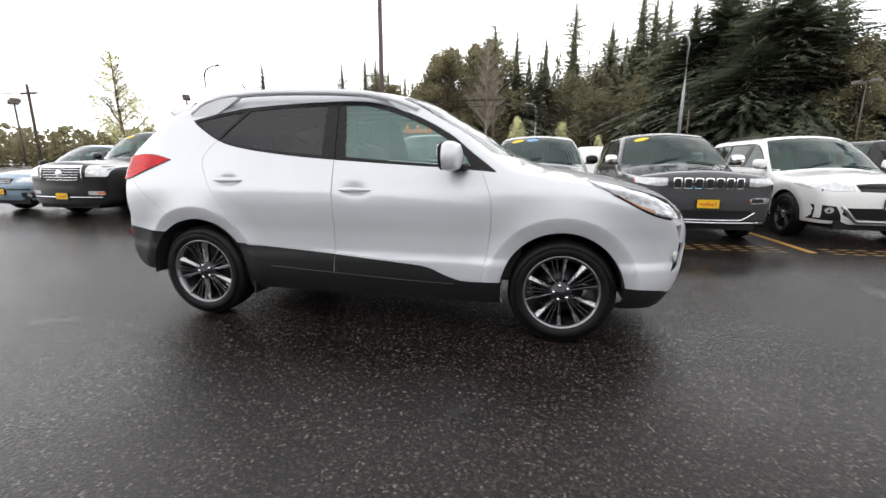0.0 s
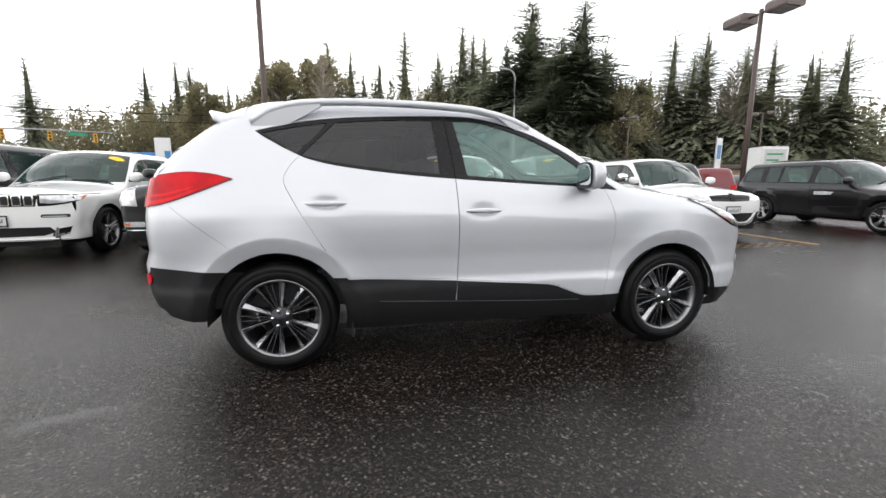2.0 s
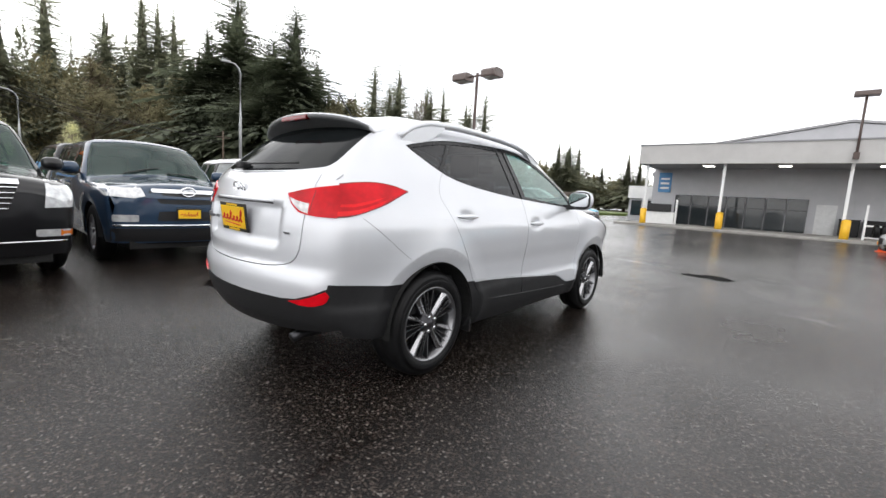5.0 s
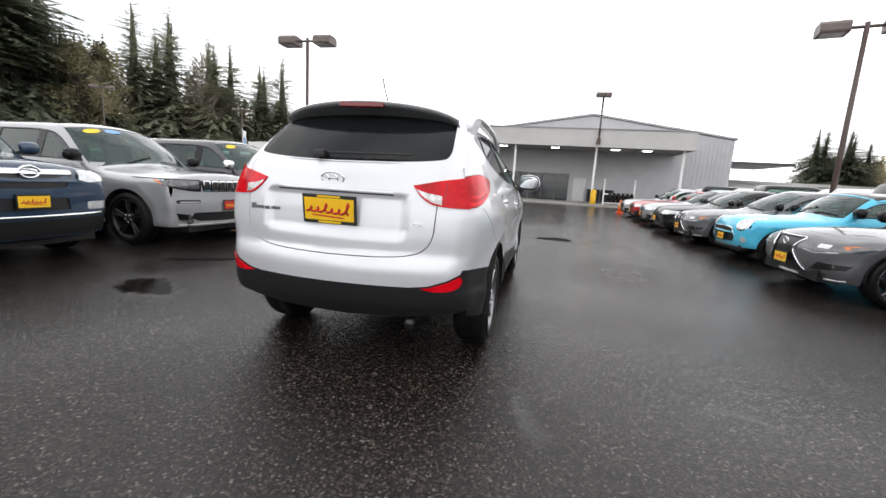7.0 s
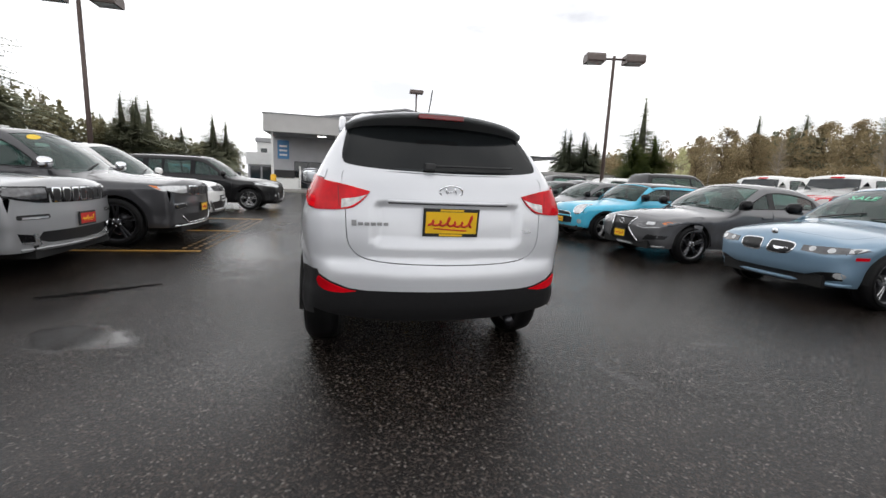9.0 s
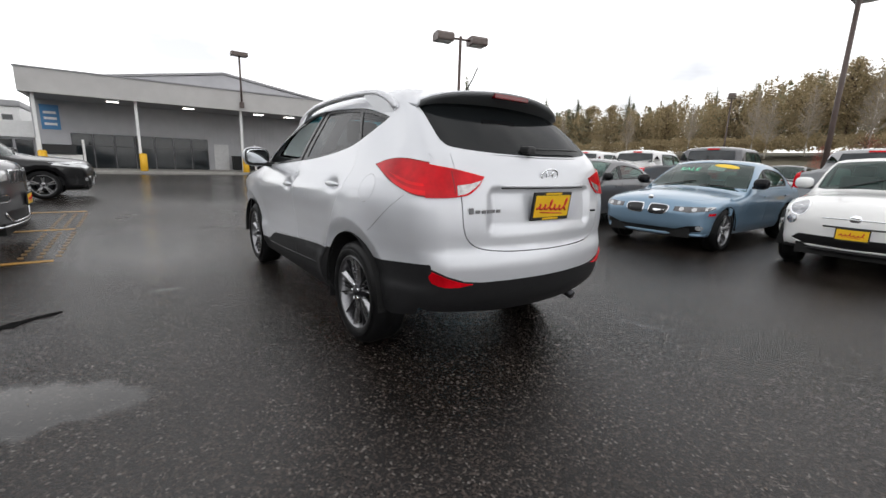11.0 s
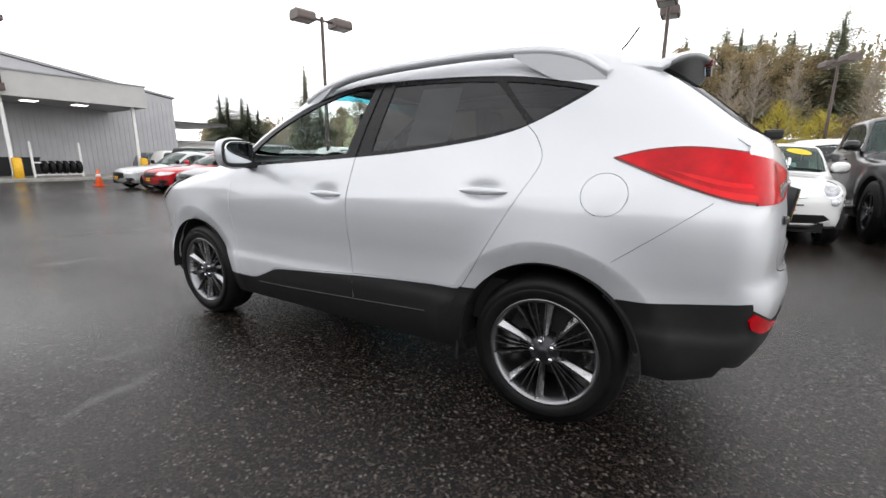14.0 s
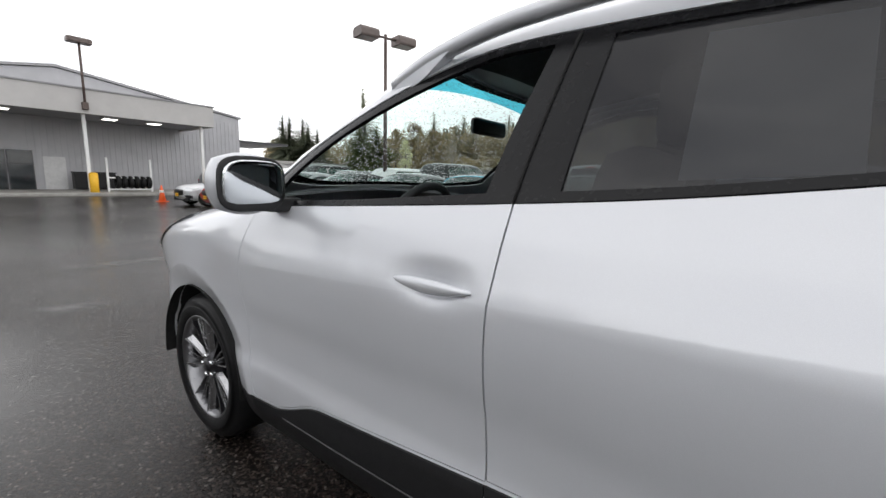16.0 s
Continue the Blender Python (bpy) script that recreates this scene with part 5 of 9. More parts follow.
TUC = Body(
    top=[(-2.6, 1.45), (-1.85, 1.62), (-1.55, 1.66), (-1.3, 1.685), (-0.9, 1.705), (-0.5, 1.71), (-0.2, 1.702), (0.1, 1.67), (0.35, 1.612), (0.575, 1.49), (0.8, 1.36), (1.02, 1.215), (1.14, 1.165), (1.3, 1.135), (1.6, 1.085), (1.9, 1.01), (2.1, 0.92), (2.25, 0.80), (2.5, 0.5)],
    plan=[(-2.4, 0.62), (-2.2, 0.72), (-2.0, 0.808), (-1.7, 0.877), (-1.3, 0.90), (-0.5, 0.905), (0.5, 0.905), (1.2, 0.90), (1.6, 0.88), (1.85, 0.83), (2.05, 0.74), (2.2, 0.62), (2.5, 0.3)],
    sec=[(0.15, 0.13), (0.25, 0.075), (0.33, 0.040), (0.42, 0.020), (0.50, 0.018), (0.57, 0.032), (0.68, 0.027), (0.80, 0.008), (0.90, 0.0), (0.955, 0.002), (1.03, 0.018), (1.10, 0.04), (1.16, 0.066), (1.22, 0.092), (1.35, 0.158), (1.46, 0.22), (1.56, 0.276), (1.66, 0.335), (1.85, 0.47)],
    front=[(0.1, 1.95), (0.25, 2.08), (0.36, 2.16), (0.5, 2.2), (0.7, 2.21), (0.85, 2.18), (0.97, 2.10), (1.1, 1.95), (1.5, 1.5)],
    rear=[(0.1, -1.98), (0.26, -2.06), (0.36, -2.13), (0.46, -2.19), (0.58, -2.215), (0.66, -2.225), (0.72, -2.21), (0.76, -2.195), (0.85, -2.20), (0.95, -2.195), (1.05, -2.18), (1.13, -2.16), (1.2, -2.135), (1.25, -2.10), (1.30, -2.045), (1.5, -1.80), (1.62, -1.62), (1.9, -1.2)],
    z0=0.25, bow_f=0.30, bow_r=0.27, bow_t=0.22, crown=0.024, k=0.085, arches=((1.31, 0.355, 0.385), (-1.32, 0.355, 0.395)), flare=0.020, shoulder=(-0.06, 0.962, 0.055, 0.16),
    dents=(("side", -1.02, 1.04, 0.085, 0.036, 0.025), ("side", -0.058, 0.987, 0.085, 0.036, 0.025), ("rear", 0.0, 0.955, 0.46, 0.125, 0.028)),
)
T_SEAMS = TUC.seams(1.15)
t_side, t_top, t_front, t_rear = base_panels(TUC, T_SEAMS)

dlo_top = bend([(-1.435, 1.472), (-1.27, 1.512), (-1.05, 1.552), (-0.8, 1.574), (-0.36, 1.592), (-0.02, 1.582), (0.29, 1.492), (0.554, 1.36), (0.72, 1.235), (0.88, 1.115)])
dlo_bot = bend([(0.88, 1.108), (0.61, 1.134), (0.28, 1.153), (-0.25, 1.187), (-0.6, 1.217), (-0.94, 1.262), (-1.14, 1.31), (-1.28, 1.375), (-1.43, 1.462)])
DLO = dlo_top + dlo_bot[:-1]
belt_f = [p for p in dlo_bot if -0.225 < p[0] < 0.79]
belt_r = [p for p in dlo_bot if -1.18 < p[0] < -0.225]
mid_seam = bend([(-0.225, 0.548), (-0.219, 0.75), (-0.221, 0.965), (-0.228, 1.186)])
f_seam = bend([(0.79, 1.118), (0.85, 0.95), (0.857, 0.756), (0.825, 0.52), (0.80, 0.41)])
clad_f = bend([(0.80, 0.402), (0.67, 0.403), (0.563, 0.436), (0.44, 0.485), (0.30, 0.503), (-0.225, 0.545)])
DOOR_F = f_seam + clad_f[1:] + mid_seam[1:] + list(reversed(belt_f))
r_seam = bend([(-1.17, 1.32), (-1.225, 1.265), (-1.262, 1.17), (-1.2, 1.043), (-1.083, 0.843), (-0.965, 0.65), (-0.925, 0.588)])
DOOR_R = list(reversed(mid_seam)) + [(-0.5, 0.563), (-0.8, 0.58)] + list(reversed(r_seam)) + list(reversed(belt_r))
CLAD_F = [(x, z - 0.006) for x, z in clad_f] + [(-0.232, 0.40), (0.3, 0.372), (0.75, 0.362)]
CLAD_R = [(-0.225, 0.540), (-0.5, 0.557), (-0.8, 0.574), (-0.925, 0.580), (-0.86, 0.47), (-0.80, 0.425), (-0.24, 0.400)]
ROCKER = [(0.93, 0.398), (0.80, 0.400), (0.75, 0.375), (0.3, 0.388), (-0.232, 0.414), (-0.78, 0.445), (-0.855, 0.50), (-0.915, 0.588), (-1.02, 0.588), (-1.02, 0.18), (0.93, 0.18)]
BUMPER_LOW = [(-1.60, 0.645), (-1.75, 0.652), (-1.95, 0.668), (-2.3, 0.69), (-2.3, 0.52), (-2.17, 0.46), (-2.07, 0.425), (-1.95, 0.378), (-1.8, 0.352), (-1.60, 0.352)]
LIP_F = [(1.67, 0.40), (1.8, 0.39), (2.3, 0.33), (2.3, 0.1), (1.67, 0.1)]
TAIL_SIDE = bend([(-1.54, 1.184), (-1.66, 1.213), (-1.80, 1.222), (-1.96, 1.203), (-2.2, 1.155)]) + bend([(-2.2, 1.02), (-2.0, 1.026), (-1.9, 1.045), (-1.75, 1.095), (-1.62, 1.148), (-1.54, 1.180)])
HEAD_SIDE = bend([(1.43, 1.068), (1.62, 1.035), (1.82, 0.985), (2.0, 0.925), (2.06, 0.895)]) + bend([(2.085, 0.83), (2.0, 0.825), (1.83, 0.862), (1.62, 0.965), (1.44, 1.055)])
ARCH_F, ARCH_R = ring(1.31, 0.355, 0.385, 0.385, 56), ring(-1.32, 0.355, 0.395, 0.40, 56)
CREASES = [[(-1.75, 1.0525), (0.98, 0.9025), (0.98, 0.9065), (-1.75, 1.0565)], ring(1.31, 0.355, 0.480, 0.480, 80), ring(1.31, 0.355, 0.487, 0.487, 80), ring(-1.32, 0.355, 0.490, 0.490, 80), ring(-1.32, 0.355, 0.497, 0.497, 80)]
FUEL = ring(-1.525, 1.045, 0.086, 0.082, 36)
GL_F = bend([(-0.15, 1.205), (-0.175, 1.38), (-0.21, 1.566)], 4) + bend([(-0.21, 1.566), (-0.02, 1.556), (0.265, 1.468), (0.50, 1.352), (0.655, 1.232), (0.715, 1.15)], 5)[1:] + [(0.6, 1.152), (0.28, 1.171)]
GL_R = [(-0.325, 1.215), (-0.335, 1.38), (-0.350, 1.566)] + bend([(-0.350, 1.566), (-0.6, 1.56), (-0.8, 1.55), (-0.965, 1.535)])[1:] + [(-1.06, 1.44), (-1.165, 1.325)] + bend([(-1.165, 1.325), (-0.94, 1.281), (-0.6, 1.237), (-0.325, 1.215)])[1:-1]
GL_Q = bend([(-1.195, 1.338), (-1.10, 1.43), (-1.01, 1.532)], 3) + bend([(-1.01, 1.532), (-1.15, 1.512), (-1.28, 1.488), (-1.395, 1.462)])[1:] + bend([(-1.395, 1.462), (-1.28, 1.393), (-1.195, 1.338)])[1:-1]


M_SILLEDGE = solid("grey_edge_line", (0.055, 0.055, 0.058), 0.35, var=0.3)
M_REVERSE = solid("reverse_lamp_glass", (0.42, 0.40, 0.40), 0.18, metal=0.5, var=0.45, scale=30, coat=1.0)
M_GLASSREAR = glass("dark_rear_glass", (0.26, 0.27, 0.29), 0.62, gloss=0.024, edge=0.30)
M_LENSBRIGHT = solid("bright_red_lens", (0.78, 0.004, 0.010), 0.2, var=0.2, coat=0.25, spec=0.15)


def mate(poly):
    return [(x, z) for x, z in poly]


tuc = thing("crossover_car", "silver compact crossover with roof rails on wet asphalt", "car")
for flip, sd in ((False, "left"), (True, "right")):
    cuts = [DLO, DOOR_F, DOOR_R, CLAD_F, CLAD_R, ROCKER, [(-1.60, 0.639), (-1.75, 0.646), (-1.95, 0.662), (-2.3, 0.684), (-2.3, 0.1), (-1.60, 0.1)], LIP_F, HEAD_SIDE, ARCH_F, ARCH_R]
    if not flip:
        cuts.append(FUEL)

    def sp(name, poly, mat, cut=(), step=0.05, inset=0.0025, off=0.0, flange=0.014, label="", parent=tuc, within=None, lines=()):
        return part(name, panel_mesh(TUC, "side", poly, cut, step, inset, off, mat, flange, flip, name, within, lines), parent, label)

    sp("side_panel", t_side, P_SILVER, cuts, 0.028, 0.0, 0.0, 0.012, lines=CREASES)
    df = sp("front_door", DOOR_F, P_SILVER, (), 0.028, lines=CREASES)
    dr = sp("rear_door", DOOR_R, P_SILVER, (ARCH_R,), 0.028, lines=CREASES)
    sp("door_cladding", CLAD_F, M_CLAD, (), 0.05, 0.001, 0.006, 0.02, "matt black plastic cladding", df)
    sp("door_cladding", CLAD_R, M_CLAD, (ARCH_R,), 0.05, 0.001, 0.006, 0.02, "matt black plastic cladding", dr)
    sp("rocker_cladding", ROCKER, M_CLAD, (ARCH_F, ARCH_R, [(-3, 0.25), (3, 0.25), (3, 0), (-3, 0)]), 0.05, 0.0, 0.0025, 0.03, "matt black plastic cladding")
    lamp = sp("tail_lamp", TAIL_SIDE, M_LAMPREDDARK, (), 0.03, 0.0, 0.006, 0.010, "red wraparound tail lamp with dark rim", within=t_side)
    sp("lens", TAIL_SIDE, M_LAMPRED, (), 0.03, 0.006, 0.0085, 0.004, "red lens", lamp, within=t_side)
    # a brighter red strip paints a highlight into the lens
    sp("lens_highlight", bend([(-1.72, 1.142), (-1.82, 1.120), (-1.92, 1.098), (-2.02, 1.090), (-2.02, 1.080), (-1.92, 1.083), (-1.82, 1.106), (-1.74, 1.136)], 3), M_LENSBRIGHT, (), 0.03, 0.0, 0.0100, 0.0, "brighter strip painted as a highlight on the lens", lamp, within=t_side)
    sp("lens_base", bend([(-1.68, 1.140), (-1.78, 1.106), (-1.9, 1.070), (-2.02, 1.052), (-2.02, 1.032), (-1.9, 1.050), (-1.78, 1.090)], 3), M_LENSBRIGHT, (), 0.03, 0.0, 0.0100, 0.0, "brighter foot of the lens", lamp, within=t_side)
    trim = sp("window_trim", DLO, M_GLOSSBLACK, (GL_F, GL_R, GL_Q), 0.04, 0.002, -0.003, 0.012, "black window surround and pillars")
    if flip:
        sp("front_window", GL_F, M_GLASS, (), 0.05, -0.004, -0.010, 0.0, "clear side glass")
    sp("rear_window", GL_R, M_GLASSDARK, (), 0.05, -0.004, -0.008, 0.0, "dark privacy glass")
    sp("quarter_window", GL_Q, M_GLASSDARK, (), 0.05, -0.004, -0.008, 0.0, "dark privacy glass")
    if not flip:
        sp("fuel_door", FUEL, P_SILVER, (), 0.03, 0.002, 0.0, 0.01)
    s = -1 if flip else 1
    q = TUC.put("side", np.array(bend([(-0.226, 1.184), (-0.236, 1.30), (-0.250, 1.44), (-0.268, 1.585)], 4)))
    part("pillar_gap", tube([(p[0], s * (p[1] - 0.0005), p[2]) for p in q], 0.0035, M_WELL, "pillar_gap", 6), tuc, "gap between the two doors")
    q = TUC.put("side", np.array([(x, z) for x, z in bend([(0.62, 0.372), (0.3, 0.381), (-0.232, 0.407), (-0.72, 0.432)], 4)]))
    part("sill_line", tube([(p[0], s * (p[1] + 0.007), p[2]) for p in q], 0.0024, M_SILLEDGE, "sill_line", 6), tuc, "thin paler line along the sill")
    for cx, cz, r in ((1.31, 0.355, 0.386), (-1.32, 0.355, 0.397)):
        part("wheel_well", arch_liner(cx, cz, r, s * 0.893, s * 0.45), tuc)
    wheel(tuc, 1.32, s * 0.868, 0.345, 0.241, 0.225, 5, "blade", side=s)
    wheel(tuc, -1.32, s * 0.868, 0.345, 0.241, 0.225, 5, "blade", side=s)
    # pull handles, bowed bars that taper to points
    for cx, cz, door in ((-0.058, 0.987, df), (-1.021, 1.04, dr)):
        q = np.array([[cx, cz]])
        ys = TUC.put("side", np.array([[cx - 0.115, cz], [cx + 0.115, cz]]))[:, 1].mean()
        verts, faces = [], []
        nn = 15
        for i in range(nn):
            f = i / (nn - 1)
            u = cx - 0.118 + 0.236 * f
            bulge = math.sin(math.pi * f)
            hh = 0.003 + 0.015 * bulge**0.8
            for a in range(8):
                t = 2 * math.pi * a / 8
                verts.append((u, s * (ys - 0.004 + 0.022 * bulge**0.7 + 0.010 * math.cos(t)), cz + 0.006 * math.sin(t * 1) * 0 + hh * math.sin(t)))
        for i in range(nn - 1):
            for a in range(8):
                b = (a + 1) % 8
                faces.append((i * 8 + a, i * 8 + b, i * 8 + 8 + b, i * 8 + 8 + a))
        me = mesh_from("door_handle", verts, faces, P_SILVER, True)
        bm = bmesh.new()
        bm.from_mesh(me)
        bmesh.ops.recalc_face_normals(bm, faces=bm.faces)
        bm.to_mesh(me)
        bm.free()
        part("door_handle", me, door)
    # mirror: rounded shell on a foot
    bm = bmesh.new()
    bmesh.ops.create_cube(bm, size=1)
    bmesh.ops.subdivide_edges(bm, edges=bm.edges[:], cuts=5, use_grid_fill=True)
    for v in bm.verts:
        d = v.co.normalized() * 0.62
        v.co = v.co.lerp(d, 0.72)
        front = 0.5 + v.co.x
        v.co.y *= 1 - 0.18 * max(0, v.co.x)
        v.co.x *= 0.145 if v.co.x > 0 else 0.06
        v.co.y *= 0.212
        v.co.z *= 0.160
    sh = part("mirror_shell", bm_mesh("mirror_shell", bm, P_SILVER, True), tuc, m=pose(0.600, s * 0.985, 1.205, 0, 0, s * 6))
    bm = bmesh.new()
    bmesh.ops.create_uvsphere(bm, u_segments=24, v_segments=12, radius=1)
    for v in bm.verts:
        v.co = Vector((v.co.x * 0.006, math.copysign(abs(v.co.y) ** 0.6, v.co.y) * 0.102, math.copysign(abs(v.co.z) ** 0.6, v.co.z) * 0.071))
    part("mirror_glass", bm_mesh("mirror_glass", bm, M_MIRROR, True), sh, "mirror glass", m=pose(-0.041, 0, 0, 0, -7, 0))
    bm = bmesh.new()
    bmesh.ops.create_uvsphere(bm, u_segments=24, v_segments=12, radius=1)
    for v in bm.verts:
        v.co = Vector((v.co.x * 0.006, math.copysign(abs(v.co.y) ** 0.6, v.co.y) * 0.114, math.copysign(abs(v.co.z) ** 0.6, v.co.z) * 0.083))
    part("mirror_rim", bm_mesh("mirror_rim", bm, M_BLACKP, True), sh, "black rim", m=pose(-0.033, 0, 0))
    part("mirror_foot", bm_mesh("mirror_foot", box(0.59, 0.70, min(s * 0.80, s * 0.92), max(s * 0.80, s * 0.92), 1.115, 1.16, 0.012), M_BLACKP), tuc)
    # roof rail
    rx_ = np.linspace(-1.46, 0.32, 40)
    base_z = TUC.put("top", np.stack([rx_, np.full(40, 0.625)], 1))[:, 2]
    lift = curve([(-1.46, -0.012), (-1.36, 0.050), (-1.15, 0.100), (-0.8, 0.112), (-0.5, 0.108), (-0.1, 0.088), (0.12, 0.048), (0.32, -0.008)])(rx_)
    rp = [(x, 0.625, z + h) for x, z, h in zip(rx_, base_z, lift)]
    part("roof_rail", tube([(x, s * y, z) for x, y, z in rp], 0.024, P_SILVER, "roof_rail", 12), tuc)
    for xa, xb in ((-1.46, -1.02), (0.10, 0.32)):
        bm = bmesh.new()
        ring_ = []
        for (x, y, z), b in zip(rp, base_z):
            if xa - 0.01 <= x <= xb + 0.01:
                # the foot thins out into the bar at its inner end
                k = min(1.0, max(0.0, (x + 1.26) / 0.24 if xa < 0 else (0.22 - x) / 0.12))
                zo = (b - 0.035) * (1 - k) + (z - 0.012) * k
                ring_.append([bm.verts.new((x, s * (y - 0.018), z)), bm.verts.new((x, s * (y + 0.020), z)), bm.verts.new((x, s * (y + 0.020), zo)), bm.verts.new((x, s * (y - 0.020), zo))])
        for a, b in zip(ring_, ring_[1:]):
            for i in range(4):
                j = (i + 1) % 4
                bm.faces.new((a[i], a[j], b[j], b[i]))
        bm.faces.new(ring_[0])
        bm.faces.new(ring_[-1][::-1])
        bmesh.ops.recalc_face_normals(bm, faces=bm.faces)
        part("rail_foot", bm_mesh("rail_foot", bm, P_SILVER), tuc)

WS = full(bend([(1.035, 0.0), (1.02, 0.25), (0.975, 0.45), (0.90, 0.62), (0.845, 0.70)]) + bend([(0.62, 0.665), (0.42, 0.625), (0.22, 0.575)]) + bend([(0.20, 0.56), (0.26, 0.4), (0.30, 0.2), (0.31, 0.0)]))
HOODSEAM = full(bend([(2.02, 0.0), (2.0, 0.3), (1.92, 0.5), (1.75, 0.6), (1.5, 0.685), (1.2, 0.735), (0.99, 0.76)]) + bend([(0.99, 0.76), (1.03, 0.6), (1.08, 0.35), (1.095, 0.0)])[1:])
GATE = full_yz(bend([(0.0, 0.722), (0.31, 0.728), (0.48, 0.748), (0.555, 0.79), (0.592, 0.865), (0.603, 1.03), (0.618, 1.13), (0.622, 1.22)]) + [(0.612, 1.268)] + bend([(0.59, 1.280), (0.34, 1.258), (0.0, 1.25)]))
RGLASS = full_yz(bend([(0.0, 1.256), (0.34, 1.264), (0.58, 1.288), (0.622, 1.325)]) + bend([(0.622, 1.36), (0.61, 1.44), (0.592, 1.53)]) + [(0.55, 1.56), (0.3, 1.575), (0.0, 1.58)])
RG_TOP = [(x, y) for x, y, _ in TUC.put("rear", np.array(dense(RGLASS, 0.05)))]
part("roof", panel_mesh(TUC, "top", t_top, (WS, HOODSEAM, RG_TOP), 0.06, 0.0, 0.0, P_SILVER, 0.012, name="roof"), tuc)
part("hood", panel_mesh(TUC, "top", HOODSEAM, (), 0.06, 0.003, 0.0, P_SILVER, 0.012, name="hood"), tuc)
ws_in = shrink(WS, 0.035)
part("windshield", panel_mesh(TUC, "top", WS, (), 0.07, 0.002, -0.006, M_GLASSWET, name="windshield"), tuc, "windscreen beaded with rain")
part("windshield_border", panel_mesh(TUC, "top", WS, (ws_in,), 0.05, 0.001, -0.009, M_GLOSSBLACK, name="windshield_border"), tuc)
part("sun_strip", panel_mesh(TUC, "top", [p for p in shrink(WS, 0.03) if p[0] < 0.40] , (), 0.06, 0.0, -0.012, glass("blue_sun_strip", (0.12, 0.62, 0.78), 0.1), name="sun_strip"), tuc, "blue tinted sun strip")

# tail: lift gate, glass, lamps, bumper
TAIL_R = bend([(0.462, 1.136), (0.60, 1.168), (0.70, 1.186), (0.78, 1.205), (0.88, 1.215)], 5) + [(0.90, 1.12), (0.90, 1.026)] + bend([(0.80, 1.022), (0.70, 1.024), (0.63, 1.028), (0.56, 1.042), (0.50, 1.085)], 5)
REVERSE = bend([(0.478, 1.118), (0.54, 1.10), (0.62, 1.088)], 4) + bend([(0.622, 1.036), (0.565, 1.05), (0.51, 1.085)], 4)
REFL = bend([(0.535, 0.562), (0.60, 0.574), (0.68, 0.603), (0.745, 0.636)], 4) + bend([(0.755, 0.612), (0.74, 0.575), (0.69, 0.553), (0.61, 0.549)], 4)
BUMP_R = full_yz([(0.0, 0.566), (0.48, 0.566), (0.58, 0.577), (0.68, 0.612), (0.75, 0.650), (0.80, 0.670), (1.1, 0.70), (1.1, 0.47), (0.80, 0.43), (0.70, 0.405), (0.55, 0.385), (0.35, 0.37), (0.0, 0.365)])


def mirror_y(poly):
    return [(-y, z) for y, z in reversed(poly)]


rear_cuts = [GATE, RGLASS, full_yz([(0.0, 0.566), (0.48, 0.566), (0.58, 0.577), (0.68, 0.612), (0.75, 0.650), (0.80, 0.670), (1.1, 0.70), (1.1, 0.1), (0.0, 0.1)])]
part("rear_bumper", panel_mesh(TUC, "rear", t_rear, rear_cuts, 0.045, 0.0, 0.0, P_SILVER, 0.012, name="rear_bumper"), tuc)
part("corner_backing", panel_mesh(TUC, "rear", [(-0.775, 1.10), (-0.60, 1.10), (-0.60, 1.29), (-0.69, 1.285), (-0.725, 1.25), (-0.745, 1.21), (-0.76, 1.16)], (), 0.04, 0.0, -0.004, P_SILVER, 0.0, name="corner_backing"), tuc)
part("corner_backing", panel_mesh(TUC, "rear", [(0.60, 1.10), (0.775, 1.10), (0.76, 1.16), (0.745, 1.21), (0.725, 1.25), (0.69, 1.285), (0.60, 1.29)], (), 0.04, 0.0, -0.004, P_SILVER, 0.0, name="corner_backing"), tuc)
gate = part("lift_gate", panel_mesh(TUC, "rear", GATE, (RGLASS,), 0.03, 0.0055, 0.0, P_SILVER, 0.016, name="lift_gate"), tuc)
part("rear_glass", panel_mesh(TUC, "rear", RGLASS, (), 0.05, 0.002, -0.002, M_GLASSREAR, name="rear_glass"), gate, "dark privacy glass")
clip = [(-2.5, -0.5), (2.5, -0.5), (2.5, 0.24), (-2.5, 0.24)]
part("lower_bumper", panel_mesh(TUC, "rear", BUMP_R, (), 0.04, 0.0, 0.004, M_CLAD, 0.0, name="lower_bumper", within=t_rear), tuc, "matt black lower bumper")
